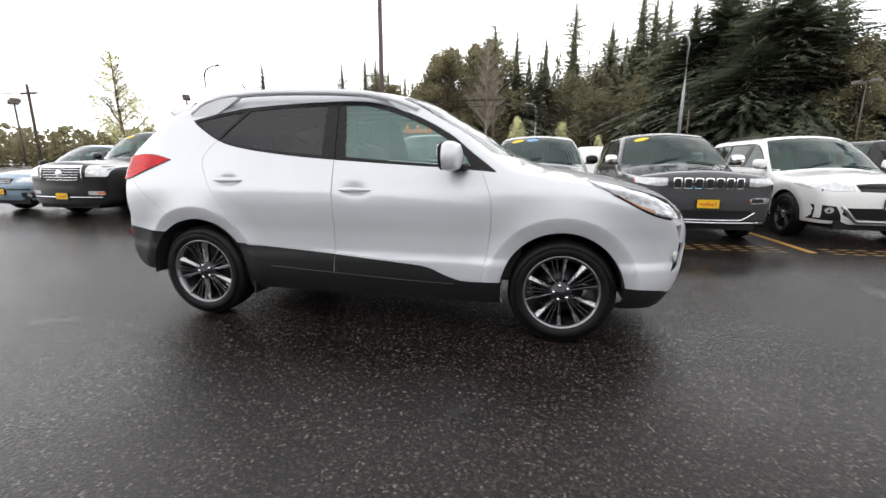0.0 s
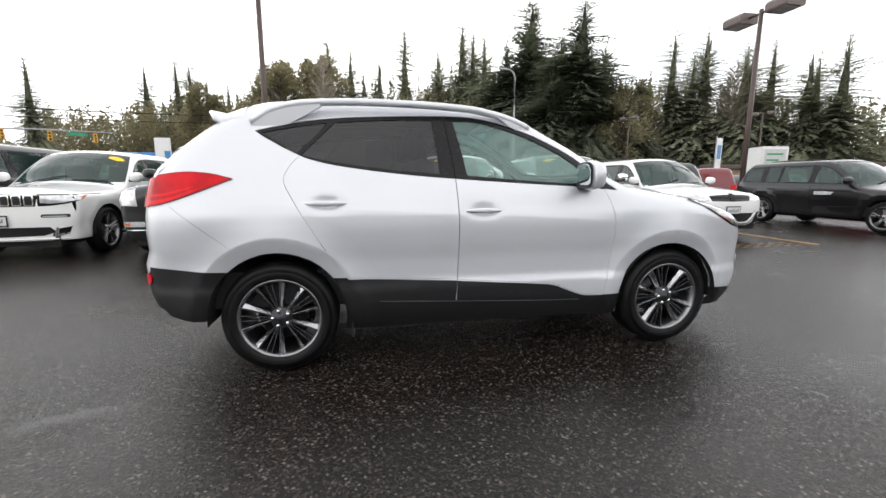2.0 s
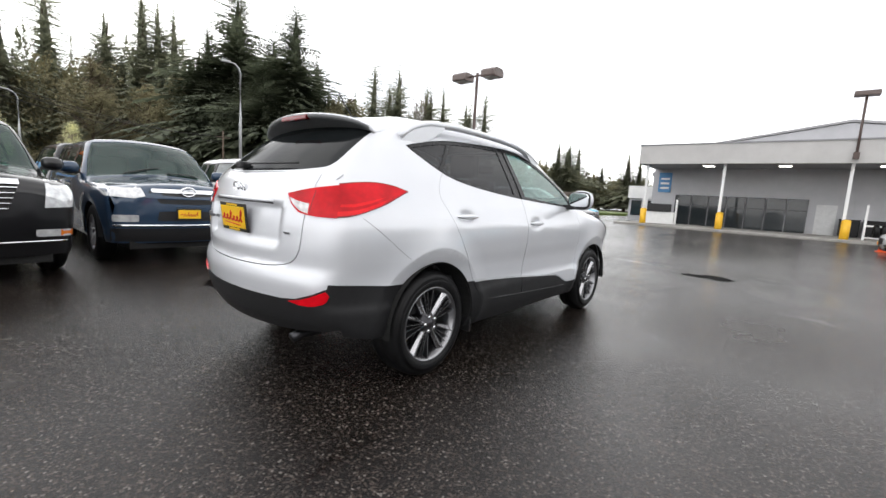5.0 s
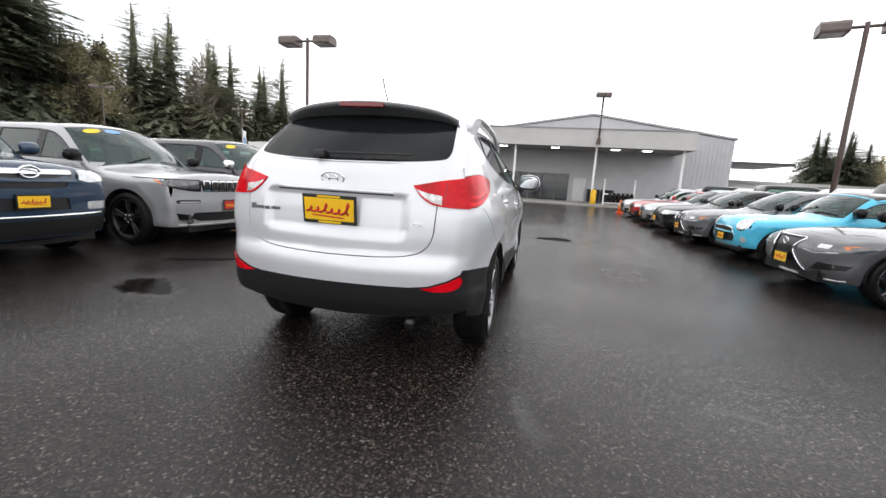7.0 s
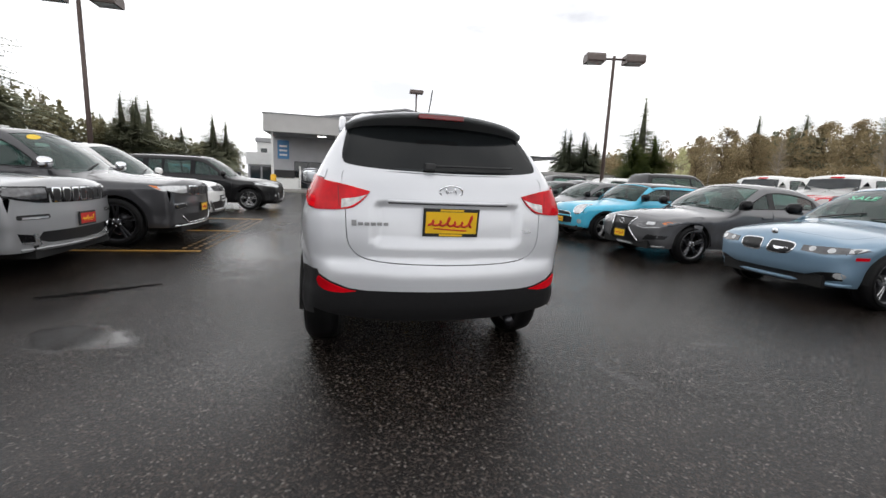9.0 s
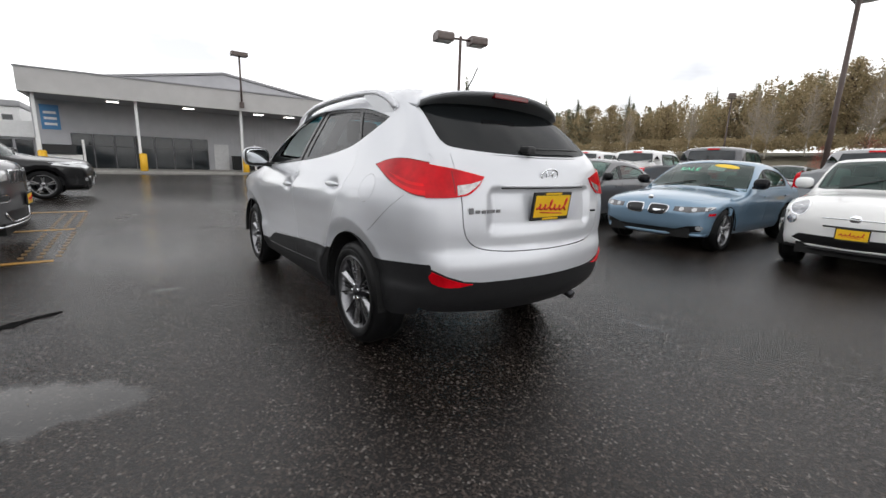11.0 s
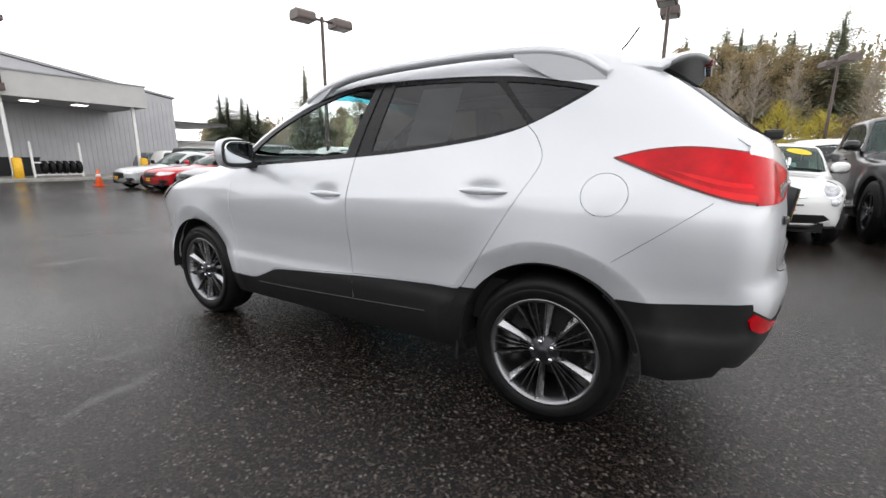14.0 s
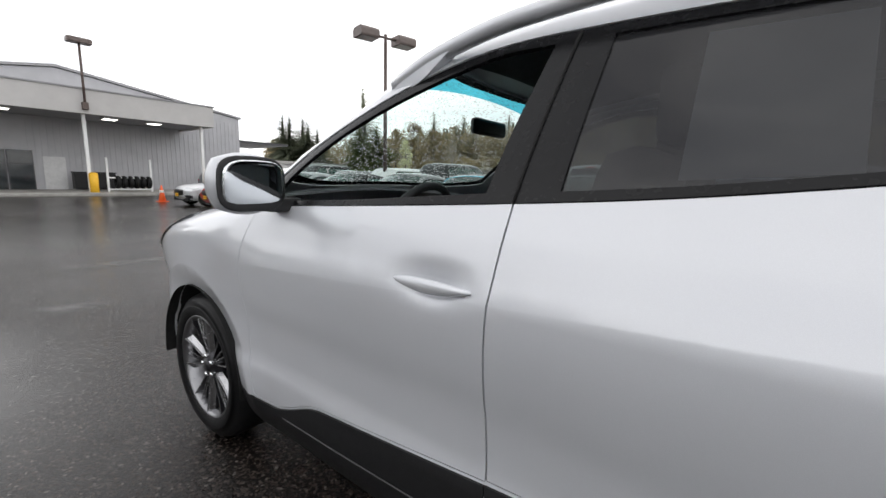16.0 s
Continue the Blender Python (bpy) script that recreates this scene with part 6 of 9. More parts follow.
for flip in (False, True):
    part("lower_bumper_side", panel_mesh(TUC, "side", BUMPER_LOW, (ARCH_R,), 0.04, 0.0, 0.004, M_CLAD, 0.0, flip, name="lower_bumper_side", within=t_side), tuc, "matt black lower bumper")
    part("front_lip", panel_mesh(TUC, "side", LIP_F, (ARCH_F,), 0.04, 0.0, 0.003, M_CLAD, 0.0, flip, name="front_lip", within=t_side), tuc)
    f = mirror_y if flip else mate
    tl = part("tail_lamp_inner", panel_mesh(TUC, "rear", f(TAIL_R), (f(REVERSE),), 0.025, 0.0, 0.0085, M_LAMPRED, 0.010, name="tail_lamp_inner", within=t_rear), tuc, "red lens")
    part("reverse_lamp", panel_mesh(TUC, "rear", f(REVERSE), (), 0.02, 0.001, 0.0085, M_REVERSE, 0.01, name="reverse_lamp"), tl, "clear lens")
    part("lamp_split", panel_mesh(TUC, "rear", f([(0.629, 1.045), (0.633, 1.045), (0.641, 1.160), (0.637, 1.160)]), (), 0.03, 0.0, 0.010, M_LAMPREDDARK, name="lamp_split"), tl)
    part("reflector", panel_mesh(TUC, "rear", f(REFL), (), 0.02, 0.0, 0.011, M_LAMPRED, 0.012, name="reflector"), tuc, "red reflector")

# plate in a black frame, with a red script as plain strokes
pl = part("licence_plate", bm_mesh("licence_plate", box(-0.006, 0.006, -0.166, 0.166, -0.083, 0.083, 0.004), M_BLACKP), gate, "yellow dealer plate in a black frame", m=pose(-2.192, 0, 0.975, 0, -7))
part("plate_face", bm_mesh("plate_face", box(-0.009, -0.006, -0.152, 0.152, -0.062, 0.064), M_PLATE), pl)


def script_bars(parent, x, w, h, mat, face=-1):
    """An unreadable script as one looping brush stroke."""
    pts, n = [], 6
    for i in range(n * 8 + 1):
        f = i / (n * 8)
        t = 6.2832 * f * n
        tall = 1.0 if f < 0.17 else 0.8 if 0.50 < f < 0.66 else 0.42
        z = h * (-0.22 + 0.62 * tall * (0.5 - 0.5 * math.cos(t)))
        pts.append((x + 0.0003 * (i % 2), -face * (w / 2 - w * f - 0.30 * w / n * math.sin(t)) * -1.0 + face * 0.35 * z, z + 0.10 * h * f))
    part("script_stroke", tube(pts, h * 0.062, mat, "script_stroke", 4), parent)
    part("script_underline", tube([(x, -face * -0.36 * w, -0.40 * h), (x, -face * 0.40 * w, -0.30 * h)], h * 0.035, mat, "script_underline", 4), parent)


script_bars(pl, -0.0095, 0.26, 0.11, M_PLATERED)
part("plate_text_bar", bm_mesh("plate_text_bar", box(-0.0075, -0.006, -0.07, 0.07, -0.079, -0.067), M_PLATE), pl)
part("plate_text_bar", bm_mesh("plate_text_bar", box(-0.0075, -0.006, -0.07, 0.07, 0.068, 0.079), M_PLATE), pl)
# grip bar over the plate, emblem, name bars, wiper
hb = np.array([(y, 1.088) for y in np.linspace(-0.36, 0.36, 15)])
hp = TUC.put("rear", hb)
part("gate_grip", tube([(p[0] + 0.004, p[1], p[2]) for p in hp], 0.009, P_SILVER, "gate_grip", 8), gate)
# black bar put in for the shade below the grip
part("grip_shade", tube([(p[0] + 0.004, p[1], p[2] - 0.011) for p in hp], 0.006, M_BLACKP, "grip_shade_bar", 8), gate)
ex = TUC.put("rear", np.array([[0.0, 1.152]]))[0][0]
em = part("emblem", tube([(0, 0.068 * math.cos(t), 0.036 * math.sin(t)) for t in np.linspace(0, 6.2832, 33)], 0.006, M_CHROME, "emblem", 8), gate, "chrome oval emblem", m=pose(ex - 0.006, 0.0, 1.152, 0, -18))
for a in ([(0, 0.02, -0.026), (0, 0.034, 0.026)], [(0, -0.034, -0.026), (0, -0.02, 0.026)], [(0, 0.028, -0.006), (0, -0.028, 0.006)]):
    part("emblem_bar", tube(a, 0.005, M_CHROME, "emblem_bar", 6), em)
for i in range(6):
    y = 0.565 - i * 0.036
    q = TUC.put("rear", np.array([[y, 0.955], [y - 0.026, 0.955]]))
    part("name_bar", bm_mesh("name_bar", box(q[:, 0].min() - 0.004, q[:, 0].min() + 0.002, y - 0.027, y, 0.944 - (0.0 if i else 0.003), 0.962 + (0.012 if i == 0 else 0.0)), M_RIMLIP), gate)
q = TUC.put("rear", np.array([[-0.49, 0.925]]))[0]
part("badge_bar", bm_mesh("badge_bar", box(q[0] - 0.004, q[0] + 0.003, -0.53, -0.47, 0.918, 0.93), M_CHROME), gate)
wp = TUC.put("rear", np.array([(y, 1.285 + 0.02 * (0.1 - y)) for y in np.linspace(0.12, -0.42, 8)]))
part("rear_wiper", tube([(p[0] - 0.02, p[1], p[2] + 0.012) for p in wp], 0.0065, M_BLACKP, "rear_wiper", 6), gate)
part("wiper_hub", bm_mesh("wiper_hub", box(wp[0][0] - 0.06, wp[0][0] + 0.01, 0.085, 0.15, 1.268, 1.312, 0.012), M_BLACKP), gate)

# gap between bumper skin and rear wing, mud flaps behind the rear wheels
for s in (1, -1):
    q = TUC.put("side", np.array(bend([(-1.88, 1.03), (-1.72, 0.905), (-1.55, 0.775)])))
    part("bumper_gap", tube([(p[0], s * (p[1] + 0.0005), p[2]) for p in q], 0.0010, M_SILLEDGE, "bumper_gap", 5), tuc)
    part("mud_flap", bm_mesh("mud_flap", box(-0.90, -0.885, min(s * 0.66, s * 0.86), max(s * 0.66, s * 0.86), 0.20, 0.36, 0.004), M_BLACKP), tuc)

# roof spoiler with a high brake lamp
sv, sf = [], []
ny = 21
for i in range(ny):
    y = -0.605 + 1.21 * i / (ny - 1)
    u = abs(y) / 0.605
    xe = -1.815 + 0.13 * u**2.2
    drop = 0.055 * u**2 + 0.03 * u**8
    zt = float(TUC.put("top", np.array([[-1.50, y]]))[0][2]) + 0.004
    zb = float(TUC.put("top", np.array([[-1.62, y]]))[0][2])
    th = 0.075 * (1 - 0.55 * u * u)
    zl = 1.645 - drop
    sv += [(-1.50, y, zt), (-1.64, y, zb + 0.010), (xe + 0.012, y, zl), (xe, y, zl - 0.008), (xe + 0.004, y, zl - 0.028), (xe + 0.02, y, zl - 0.036), (-1.64, y, zl - th - 0.02)]
for i in range(ny - 1):
    for j in range(6):
        sf.append((i * 7 + j, (i + 1) * 7 + j, (i + 1) * 7 + j + 1, i * 7 + j + 1))
sf += [tuple(range(7)), tuple((ny - 1) * 7 + j for j in range(7))[::-1]]
top_idx = [0 if (k % 6) < 3 else 1 for k in range((ny - 1) * 6)] + [0, 0]
sp_me = mesh_from("spoiler", sv, sf, P_SILVER, True, mats=[P_SILVER, solid("spoiler_grey", (0.16, 0.165, 0.17), 0.4, metal=0.2)], idx=top_idx)
spo = part("spoiler", sp_me, tuc)
part("brake_lamp", bm_mesh("brake_lamp", box(-1.819, -1.785, -0.15, 0.15, 1.600, 1.630, 0.006), M_LAMPREDDARK), spo, "dark red high brake lamp")
part("antenna", tube([(-1.34, 0.0, 1.695), (-1.42, 0.0, 1.78), (-1.47, 0.0, 1.85)], 0.0045, M_BLACKP, "antenna", 6), tuc)
part("antenna_base", bm_mesh("antenna_base", box(-1.38, -1.29, -0.02, 0.02, 1.670, 1.71, 0.01), M_BLACKP), tuc)

# nose
M_HEADLENS = solid("headlight_glass", (0.34, 0.35, 0.37), 0.10, metal=0.75, var=0.55, scale=11, coat=1.0)
M_AMBERDARK = solid("dull_amber_lens", (0.40, 0.13, 0.045), 0.15, coat=1.0, var=0.2)
HEAD_F = bend([(0.64, 0.915), (0.58, 0.91), (0.52, 0.895)], 3) + bend([(0.50, 0.86), (0.57, 0.835), (0.66, 0.825)], 3)
GRL = full_yz([(0.0, 0.52), (0.40, 0.53), (0.47, 0.60), (0.43, 0.70), (0.0, 0.72)])
GRU = full_yz([(0.0, 0.80), (0.34, 0.81), (0.44, 0.86), (0.40, 0.885), (0.0, 0.885)])
FOG = bend([(0.60, 0.66), (0.69, 0.675), (0.80, 0.69)], 4) + bend([(0.80, 0.60), (0.75, 0.49), (0.66, 0.52)], 4)
nose_cut = [HEAD_F, mirror_y(HEAD_F), GRL, GRU, FOG, mirror_y(FOG), full_yz([(0.0, 0.33), (0.9, 0.36), (1.2, 0.36), (1.2, 0.0), (0.0, 0.0)])]
part("front_bumper", panel_mesh(TUC, "front", t_front, nose_cut, 0.05, 0.0, 0.0, P_SILVER, 0.02, name="front_bumper"), tuc)
part("grille", panel_mesh(TUC, "front", GRL, (), 0.06, -0.003, -0.03, M_GRILLE, name="grille"), tuc, "black lower grille")
part("upper_grille", panel_mesh(TUC, "front", GRU, (), 0.06, -0.003, -0.02, M_GRILLE, name="upper_grille"), tuc, "black upper grille")
part("front_chin", panel_mesh(TUC, "front", full_yz([(0.0, 0.33), (0.80, 0.36), (0.80, 0.255), (0.0, 0.255)]), (), 0.06, 0.0, 0.002, M_CLAD, 0.02, name="front_chin"), tuc)
for flip in (False, True):
    f = mirror_y if flip else mate
    hl = part("headlight", panel_mesh(TUC, "front", f(HEAD_F), (), 0.04, 0.002, 0.003, M_HEADLENS, 0.02, name="headlight", within=t_front), tuc, "clear headlight")
    part("headlight_side", panel_mesh(TUC, "side", HEAD_SIDE, (), 0.03, 0.006, 0.005, M_HEADLENS, 0.012, flip, name="headlight_side"), hl)
    part("headlight_rim", panel_mesh(TUC, "side", [(x, z) for x, z in shrink(HEAD_SIDE, -0.006)], (), 0.03, 0.0, 0.0025, M_GLOSSBLACK, 0.0, flip, name="headlight_rim", within=t_side), hl, "dark gap round the lens")
    part("amber_marker", panel_mesh(TUC, "side", bend([(1.62, 0.972), (1.72, 0.925), (1.83, 0.890)], 4) + bend([(1.84, 0.872), (1.75, 0.903), (1.66, 0.948)], 4), (), 0.03, 0.0, 0.006, M_AMBERDARK, 0.0, flip, name="amber_marker"), hl, "amber side marker")
    part("fog_recess", panel_mesh(TUC, "front", f(FOG), (), 0.04, -0.003, -0.03, M_CLAD, 0.0, name="fog_recess"), tuc)
    fp = TUC.put("front", np.array(f([(0.72, 0.59)])))[0]
    part("fog_lamp", lathe([(0.0, 0.01), (0.03, 0.008), (0.037, 0.0)], M_LAMPCLEAR, 20, "fog_lamp"), tuc, "round fog lamp", m=pose(fp[0] - 0.005, fp[1], 0.59, 0, 0, -90 + (-35 if flip else 35)))

# cabin: floor tub, headlining, dash, wheel, seats
def seat(x, y, parent, w=0.50, tall=0.62):
    bm = bmesh.new()
    box_bm(bm, x - 0.25, x + 0.27, y - w / 2, y + w / 2, 0.62, 0.80, 0.06)
    part("seat_cushion", bm_mesh("seat_cushion", bm, M_SEAT, True), parent)
    bm = bmesh.new()
    box_bm(bm, x - 0.34, x - 0.20, y - w / 2, y + w / 2, 0.72, 0.76 + tall, 0.06)
    for v in bm.verts:
        v.co.x -= 0.28 * (v.co.z - 0.75)
    part("seat_back", bm_mesh("seat_back", bm, M_SEAT, True), parent)
    bm = bmesh.new()
    box_bm(bm, x - 0.53, x - 0.44, y - 0.13, y + 0.13, 0.77 + tall, 0.96 + tall, 0.04)
    part("headrest", bm_mesh("headrest", bm, M_SEAT, True), parent)


part("floor_tub", bm_mesh("floor_tub", box(-1.78, 1.05, -0.76, 0.76, 0.40, 0.62), M_INTERIOR), tuc)
part("under_body", bm_mesh("under_body", box(-1.75, 2.0, -0.60, 0.60, 0.34, 0.46), M_WELL), tuc)
for y in (0.38, -0.38):
    seat(0.02, y, tuc, tall=0.56)
seat(-0.85, 0.36, tuc, 0.66, 0.5)
seat(-0.85, -0.36, tuc, 0.66, 0.5)
part("dashboard", bm_mesh("dashboard", box(0.52, 1.0, -0.74, 0.74, 0.72, 1.08, 0.08), M_INTERIOR, True), tuc)
sw = part("steering_wheel", tube([(0, 0.185 * math.cos(t), 0.185 * math.sin(t)) for t in np.linspace(0, 6.2832, 37)], 0.016, M_INTERIOR, "steering_wheel", 8), tuc, m=pose(0.44, 0.38, 1.04, 0, -24))
part("wheel_boss", bm_mesh("wheel_boss", box(-0.02, 0.03, -0.08, 0.08, -0.07, 0.05, 0.02), M_INTERIOR), sw)
part("cabin_mirror", bm_mesh("cabin_mirror", box(0.30, 0.34, -0.125, 0.125, 1.45, 1.52, 0.02), M_BLACKP, True), tuc, m=pose(0.04, 0.0, -0.02))
hl_out = [p for p in shrink(t_top, 0.05) if p[0] < 0.22]
part("headlining", panel_mesh(TUC, "top", hl_out, (), 0.10, 0.0, -0.03, M_INTERIOR, name="headlining"), tuc)
part("window_paper", panel_mesh(TUC, "side", [(-0.77, 1.265), (-0.53, 1.25), (-0.53, 1.545), (-0.77, 1.54)], (), 0.06, 0.0, -0.022, M_PAPER, name="window_paper"), tuc, "white window sheet inside the rear door glass")
part("exhaust_pipe", tube([(-1.9, -0.46, 0.33), (-2.02, -0.46, 0.33), (-2.07, -0.46, 0.315)], 0.030, M_RIMDARK, "exhaust_pipe", 14), tuc)

# ---- parked cars ----
def car_shape(L, W, H, wb, fo, hood, belt, base, wtop, kind="suv", deck=1.02, rtop=-1.0, rbase=-1.6, blunt=0.0, arch=0.36, R=0.36, tum=0.36, bow=0.22, flare=0.015):
    xn, xt = wb / 2 + fo, wb / 2 + fo - L
    W = W / 2
    nose = [(base, hood + 0.06), (base + 0.14, hood + 0.025), (0.5 * (base + xn), hood - 0.015), (xn - 0.42, hood - 0.05 + 0.02 * blunt), (xn - 0.16, hood - 0.11 + 0.06 * blunt), (xn + 0.02, hood - 0.24 + 0.1 * blunt), (xn + 0.4, hood - 0.8)]
    mid = 0.5 * (base + wtop)
    roof = [(-0.35, H), (wtop - 0.12, H - 0.012), (wtop, H - 0.045), (mid, 0.5 * (H + hood) + 0.04)]
    if kind == "suv":
        back = [(xt - 0.5, H - 0.2), (xt + 0.15, H - 0.06), (xt + 0.7, H - 0.015)]
        rear = [(0.1, xt + 0.25), (0.35, xt + 0.05), (0.6, xt), (belt - 0.1, xt + 0.03), (belt + 0.05, xt + 0.08), (H - 0.1, xt + 0.34), (H + 0.3, xt + 0.7)]
    elif kind == "pickup":
        back = [(xt - 0.5, deck), (xt + 0.1, deck + 0.005), (rtop - 0.08, deck + 0.01), (rtop - 0.03, deck + 0.12), (rtop + 0.04, H - 0.12), (rtop + 0.16, H - 0.03)]
        rear = [(0.1, xt + 0.2), (0.45, xt + 0.04), (0.6, xt), (deck, xt + 0.01), (H + 0.3, xt + 0.05)]
    else:
        back = [(xt - 0.3, deck - 0.25), (xt + 0.03, deck - 0.03), (xt + 0.3, deck), (rbase, deck + 0.02), (0.5 * (rbase + rtop), 0.5 * (deck + H) + 0.015), (rtop, H - 0.06), (rtop + 0.3, H - 0.015)]
        rear = [(0.1, xt + 0.25), (0.35, xt + 0.05), (0.6, xt), (deck - 0.12, xt + 0.03), (deck, xt + 0.08), (H + 0.3, xt + 1.2)]
    plan = [(xt - 0.3, W * 0.70), (xt + 0.05, W * 0.87), (xt + 0.45, W * 0.965), (-wb * 0.25, W), (wb * 0.3, W), (xn - 0.55, W * 0.965), (xn - 0.22, W * (0.89 + 0.05 * blunt)), (xn, W * (0.74 + 0.12 * blunt)), (xn + 0.35, W * 0.3)]
    sec = [(0.1, 0.16), (0.24, 0.075), (0.36, 0.035), (0.5, 0.03), (0.62, 0.012), (belt - 0.22, 0.0), (belt - 0.08, 0.010), (belt, 0.035), (belt + 0.06, 0.06), (H - 0.15, 0.06 + tum * (H - 0.21 - belt)), (H, 0.09 + tum * (H - 0.10 - belt)), (H + 0.25, 0.3 + tum * (H - belt))]
    if kind == "pickup":
        sec = [(0.1, 0.16), (0.3, 0.07), (0.45, 0.03), (0.7, 0.01), (belt - 0.2, 0.0), (belt, 0.02), (belt + 0.06, 0.07), (H, 0.07 + 0.25 * (H - belt)), (H + 0.3, 0.4)]
    front = [(0.1, xn - 0.28 + 0.1 * blunt), (0.27, xn - 0.11 + 0.05 * blunt), (0.42, xn - 0.02), (0.6, xn), (hood - 0.27, xn - 0.012), (hood - 0.13, xn - 0.07 + 0.05 * blunt), (hood, xn - 0.2 + 0.1 * blunt), (H, xn - 1.1)]
    b = Body(back + roof + nose, plan, sec, front, rear, z0=0.24 if kind == "sedan" else 0.30, bow_f=bow, bow_r=0.12, bow_t=0.20, crown=0.05, k=0.08, arches=((wb / 2, R, arch), (-wb / 2, R, arch)), flare=flare)
    b.spec = dict(L=L, W=W, H=H, wb=wb, xn=xn, xt=xt, hood=hood, belt=belt, base=base, wtop=wtop, kind=kind, R=R, arch=arch, rtop=rtop, rbase=rbase, deck=deck)
    return b


class Car:
    """A parked car: sheets of one body, glass, wheels and a cabin; details are laid on afterwards."""

    def __init__(self, name, label, body, colour, m, rim=0.25, style="split", rim_mat=None, tyre_w=0.22, posts=(-0.25, -1.15), quarter=None, roof_mat=None, arch_trim=None, doors=True, sill=None, group="parked cars", glass_mat=None, side_glass=None, step=0.07, mirror_mat=None):
        self.b = b = body
        s = b.spec
        self.s = s
        self.e = thing(name, label, "pickup truck" if s["kind"] == "pickup" else "car", group, m=m)
        self.colour = colour
        seams = b.seams()
        self.side, self.top, self.front, self.rear = base_panels(b, seams)
        tp = seams[1]
        zt = curve(tp)
        self.zt = zt
        belt = s["belt"]
        glass_mat = glass_mat or M_GLASSCAR
        side_glass = side_glass or glass_mat
        # side glass opening
        rlim = s["xt"] + 0.30 if s["kind"] == "suv" else (s["rtop"] + 0.12 if s["kind"] == "pickup" else s["rtop"] - 0.28)
        xs = np.linspace(s["base"] - 0.02, rlim, 44)
        up = [(x, float(zt(x)) - 0.055) for x in xs if float(zt(x)) - 0.055 > belt + 0.035]
        if s["kind"] == "sedan":
            up = [(x, z) for x, z in up if z > belt + 0.05]
        lo = [(x, belt + 0.02 + 0.03 * (up[0][0] - x) / (up[0][0] - up[-1][0])) for x, _ in up]
        dl = [(up[0][0] + 0.06, belt + 0.018)] + up + [(up[-1][0] - (0.02 if s["kind"] != "sedan" else 0.06), 0.5 * (up[-1][1] + lo[-1][1]))] + lo[::-1]
        dlo = dl
        pillars = list(posts)
        panes = []
        edges = [up[0][0] + 0.04] + pillars + [up[-1][0] - 0.02]
        for a, c in zip(edges, edges[1:]):
            u = [(x, z - 0.022) for x, z in up if c + 0.03 < x < a - 0.03]
            l = [(x, z + 0.022) for x, z in lo if c + 0.03 < x < a - 0.03]
            if len(u) > 2:
                pn = [p for p, q in zip(u, l) if p[1] > q[1] + 0.02] + [q for p, q in zip(u, l) if p[1] > q[1] + 0.02][::-1]
                if len(pn) > 5:
                    panes.append(pn)
        wbh = s["wb"] / 2
        AF, AR = ring(wbh, s["R"], s["arch"], s["arch"], 44), ring(-wbh, s["R"], s["arch"], s["arch"], 44)
        zs = 0.36 if s["kind"] == "sedan" else 0.42
        xb = pillars[0]
        xf = s["base"] - 0.10
        DF = [(xf - 0.03, zs), (xf + 0.02, 0.62), (xf + 0.03, belt - 0.08), (xf - 0.06, belt + 0.01), (xb, belt + 0.01), (xb + 0.01, 0.7), (xb + 0.02, zs)]
        xr = -wbh + 0.25 if s["kind"] != "pickup" else s["rtop"] + 0.1
        DR = [(xb, belt + 0.01), (xr - 0.12, belt + 0.01), (xr - 0.10, belt - 0.15), (xr + 0.12, 0.62), (xr + 0.22, zs), (xb + 0.02, zs), (xb + 0.01, 0.7)]
        grow_r = ring(-wbh, s["R"], s["arch"] + 0.05, s["arch"] + 0.05, 44)
        wband = []
        for flip in (False, True):
            sd = -1 if flip else 1
            cuts = [dlo, AF, AR] + ([DF, DR] if doors else [])
            P = lambda nm, poly, mt, ct=(), ins=0.003, off=0.0, fl=0.012, lab="", par=None: part(nm, panel_mesh(b, "side", poly, ct, step, ins, off, mt, fl, flip, nm), par or self.e, lab)
            P("side_panel", self.side, colour, cuts, 0.0)
            if doors:
                d1 = P("front_door", DF, colour)
                d2 = P("rear_door", DR, colour, (grow_r,))
                for dd, hx in ((d1, xb + 0.16), (d2, xr + 0.02)):
                    hy = b.put("side", np.array([[hx, belt - 0.12]]))[0][1]
                    part("door_handle", bm_mesh("door_handle", box(hx - 0.10, hx + 0.10, min(sd * (hy - 0.01), sd * (hy + 0.025)), max(sd * (hy - 0.01), sd * (hy + 0.025)), belt - 0.135, belt - 0.105, 0.008), colour), dd)
            P("window_trim", dlo, M_GLOSSBLACK, panes, 0.002, -0.003)
            for pn in panes:
                P("side_window", pn, side_glass, (), -0.004, -0.008, 0.0)
            if arch_trim:
                for A, cx in ((AF, wbh), (AR, -wbh)):
                    P("arch_trim", ring(cx, s["R"], s["arch"] + 0.055, s["arch"] + 0.055, 44), arch_trim, (A, [(-9, 0.25), (9, 0.25), (9, -1), (-9, -1)]), 0.0, 0.008, 0.015)
            if sill:
                P("sill_cladding", [(wbh - s["arch"], 0.44), (-wbh + s["arch"], 0.44), (-wbh + s["arch"], 0.30), (wbh - s["arch"], 0.30)], sill, (AF, AR), 0.0, 0.006, 0.02)
            for cx in (wbh, -wbh):
                part("wheel_well", arch_liner(cx, s["R"], s["arch"] + 0.002, sd * (s["W"] - 0.02), sd * (s["W"] - 0.42)), self.e)
                wheel(self.e, cx, sd * (s["W"] - 0.035), s["R"], rim, tyre_w, 5, style, rim_mat or M_RIM, M_RIMDARK, sd)
            # door mirror
            bm = bmesh.new()
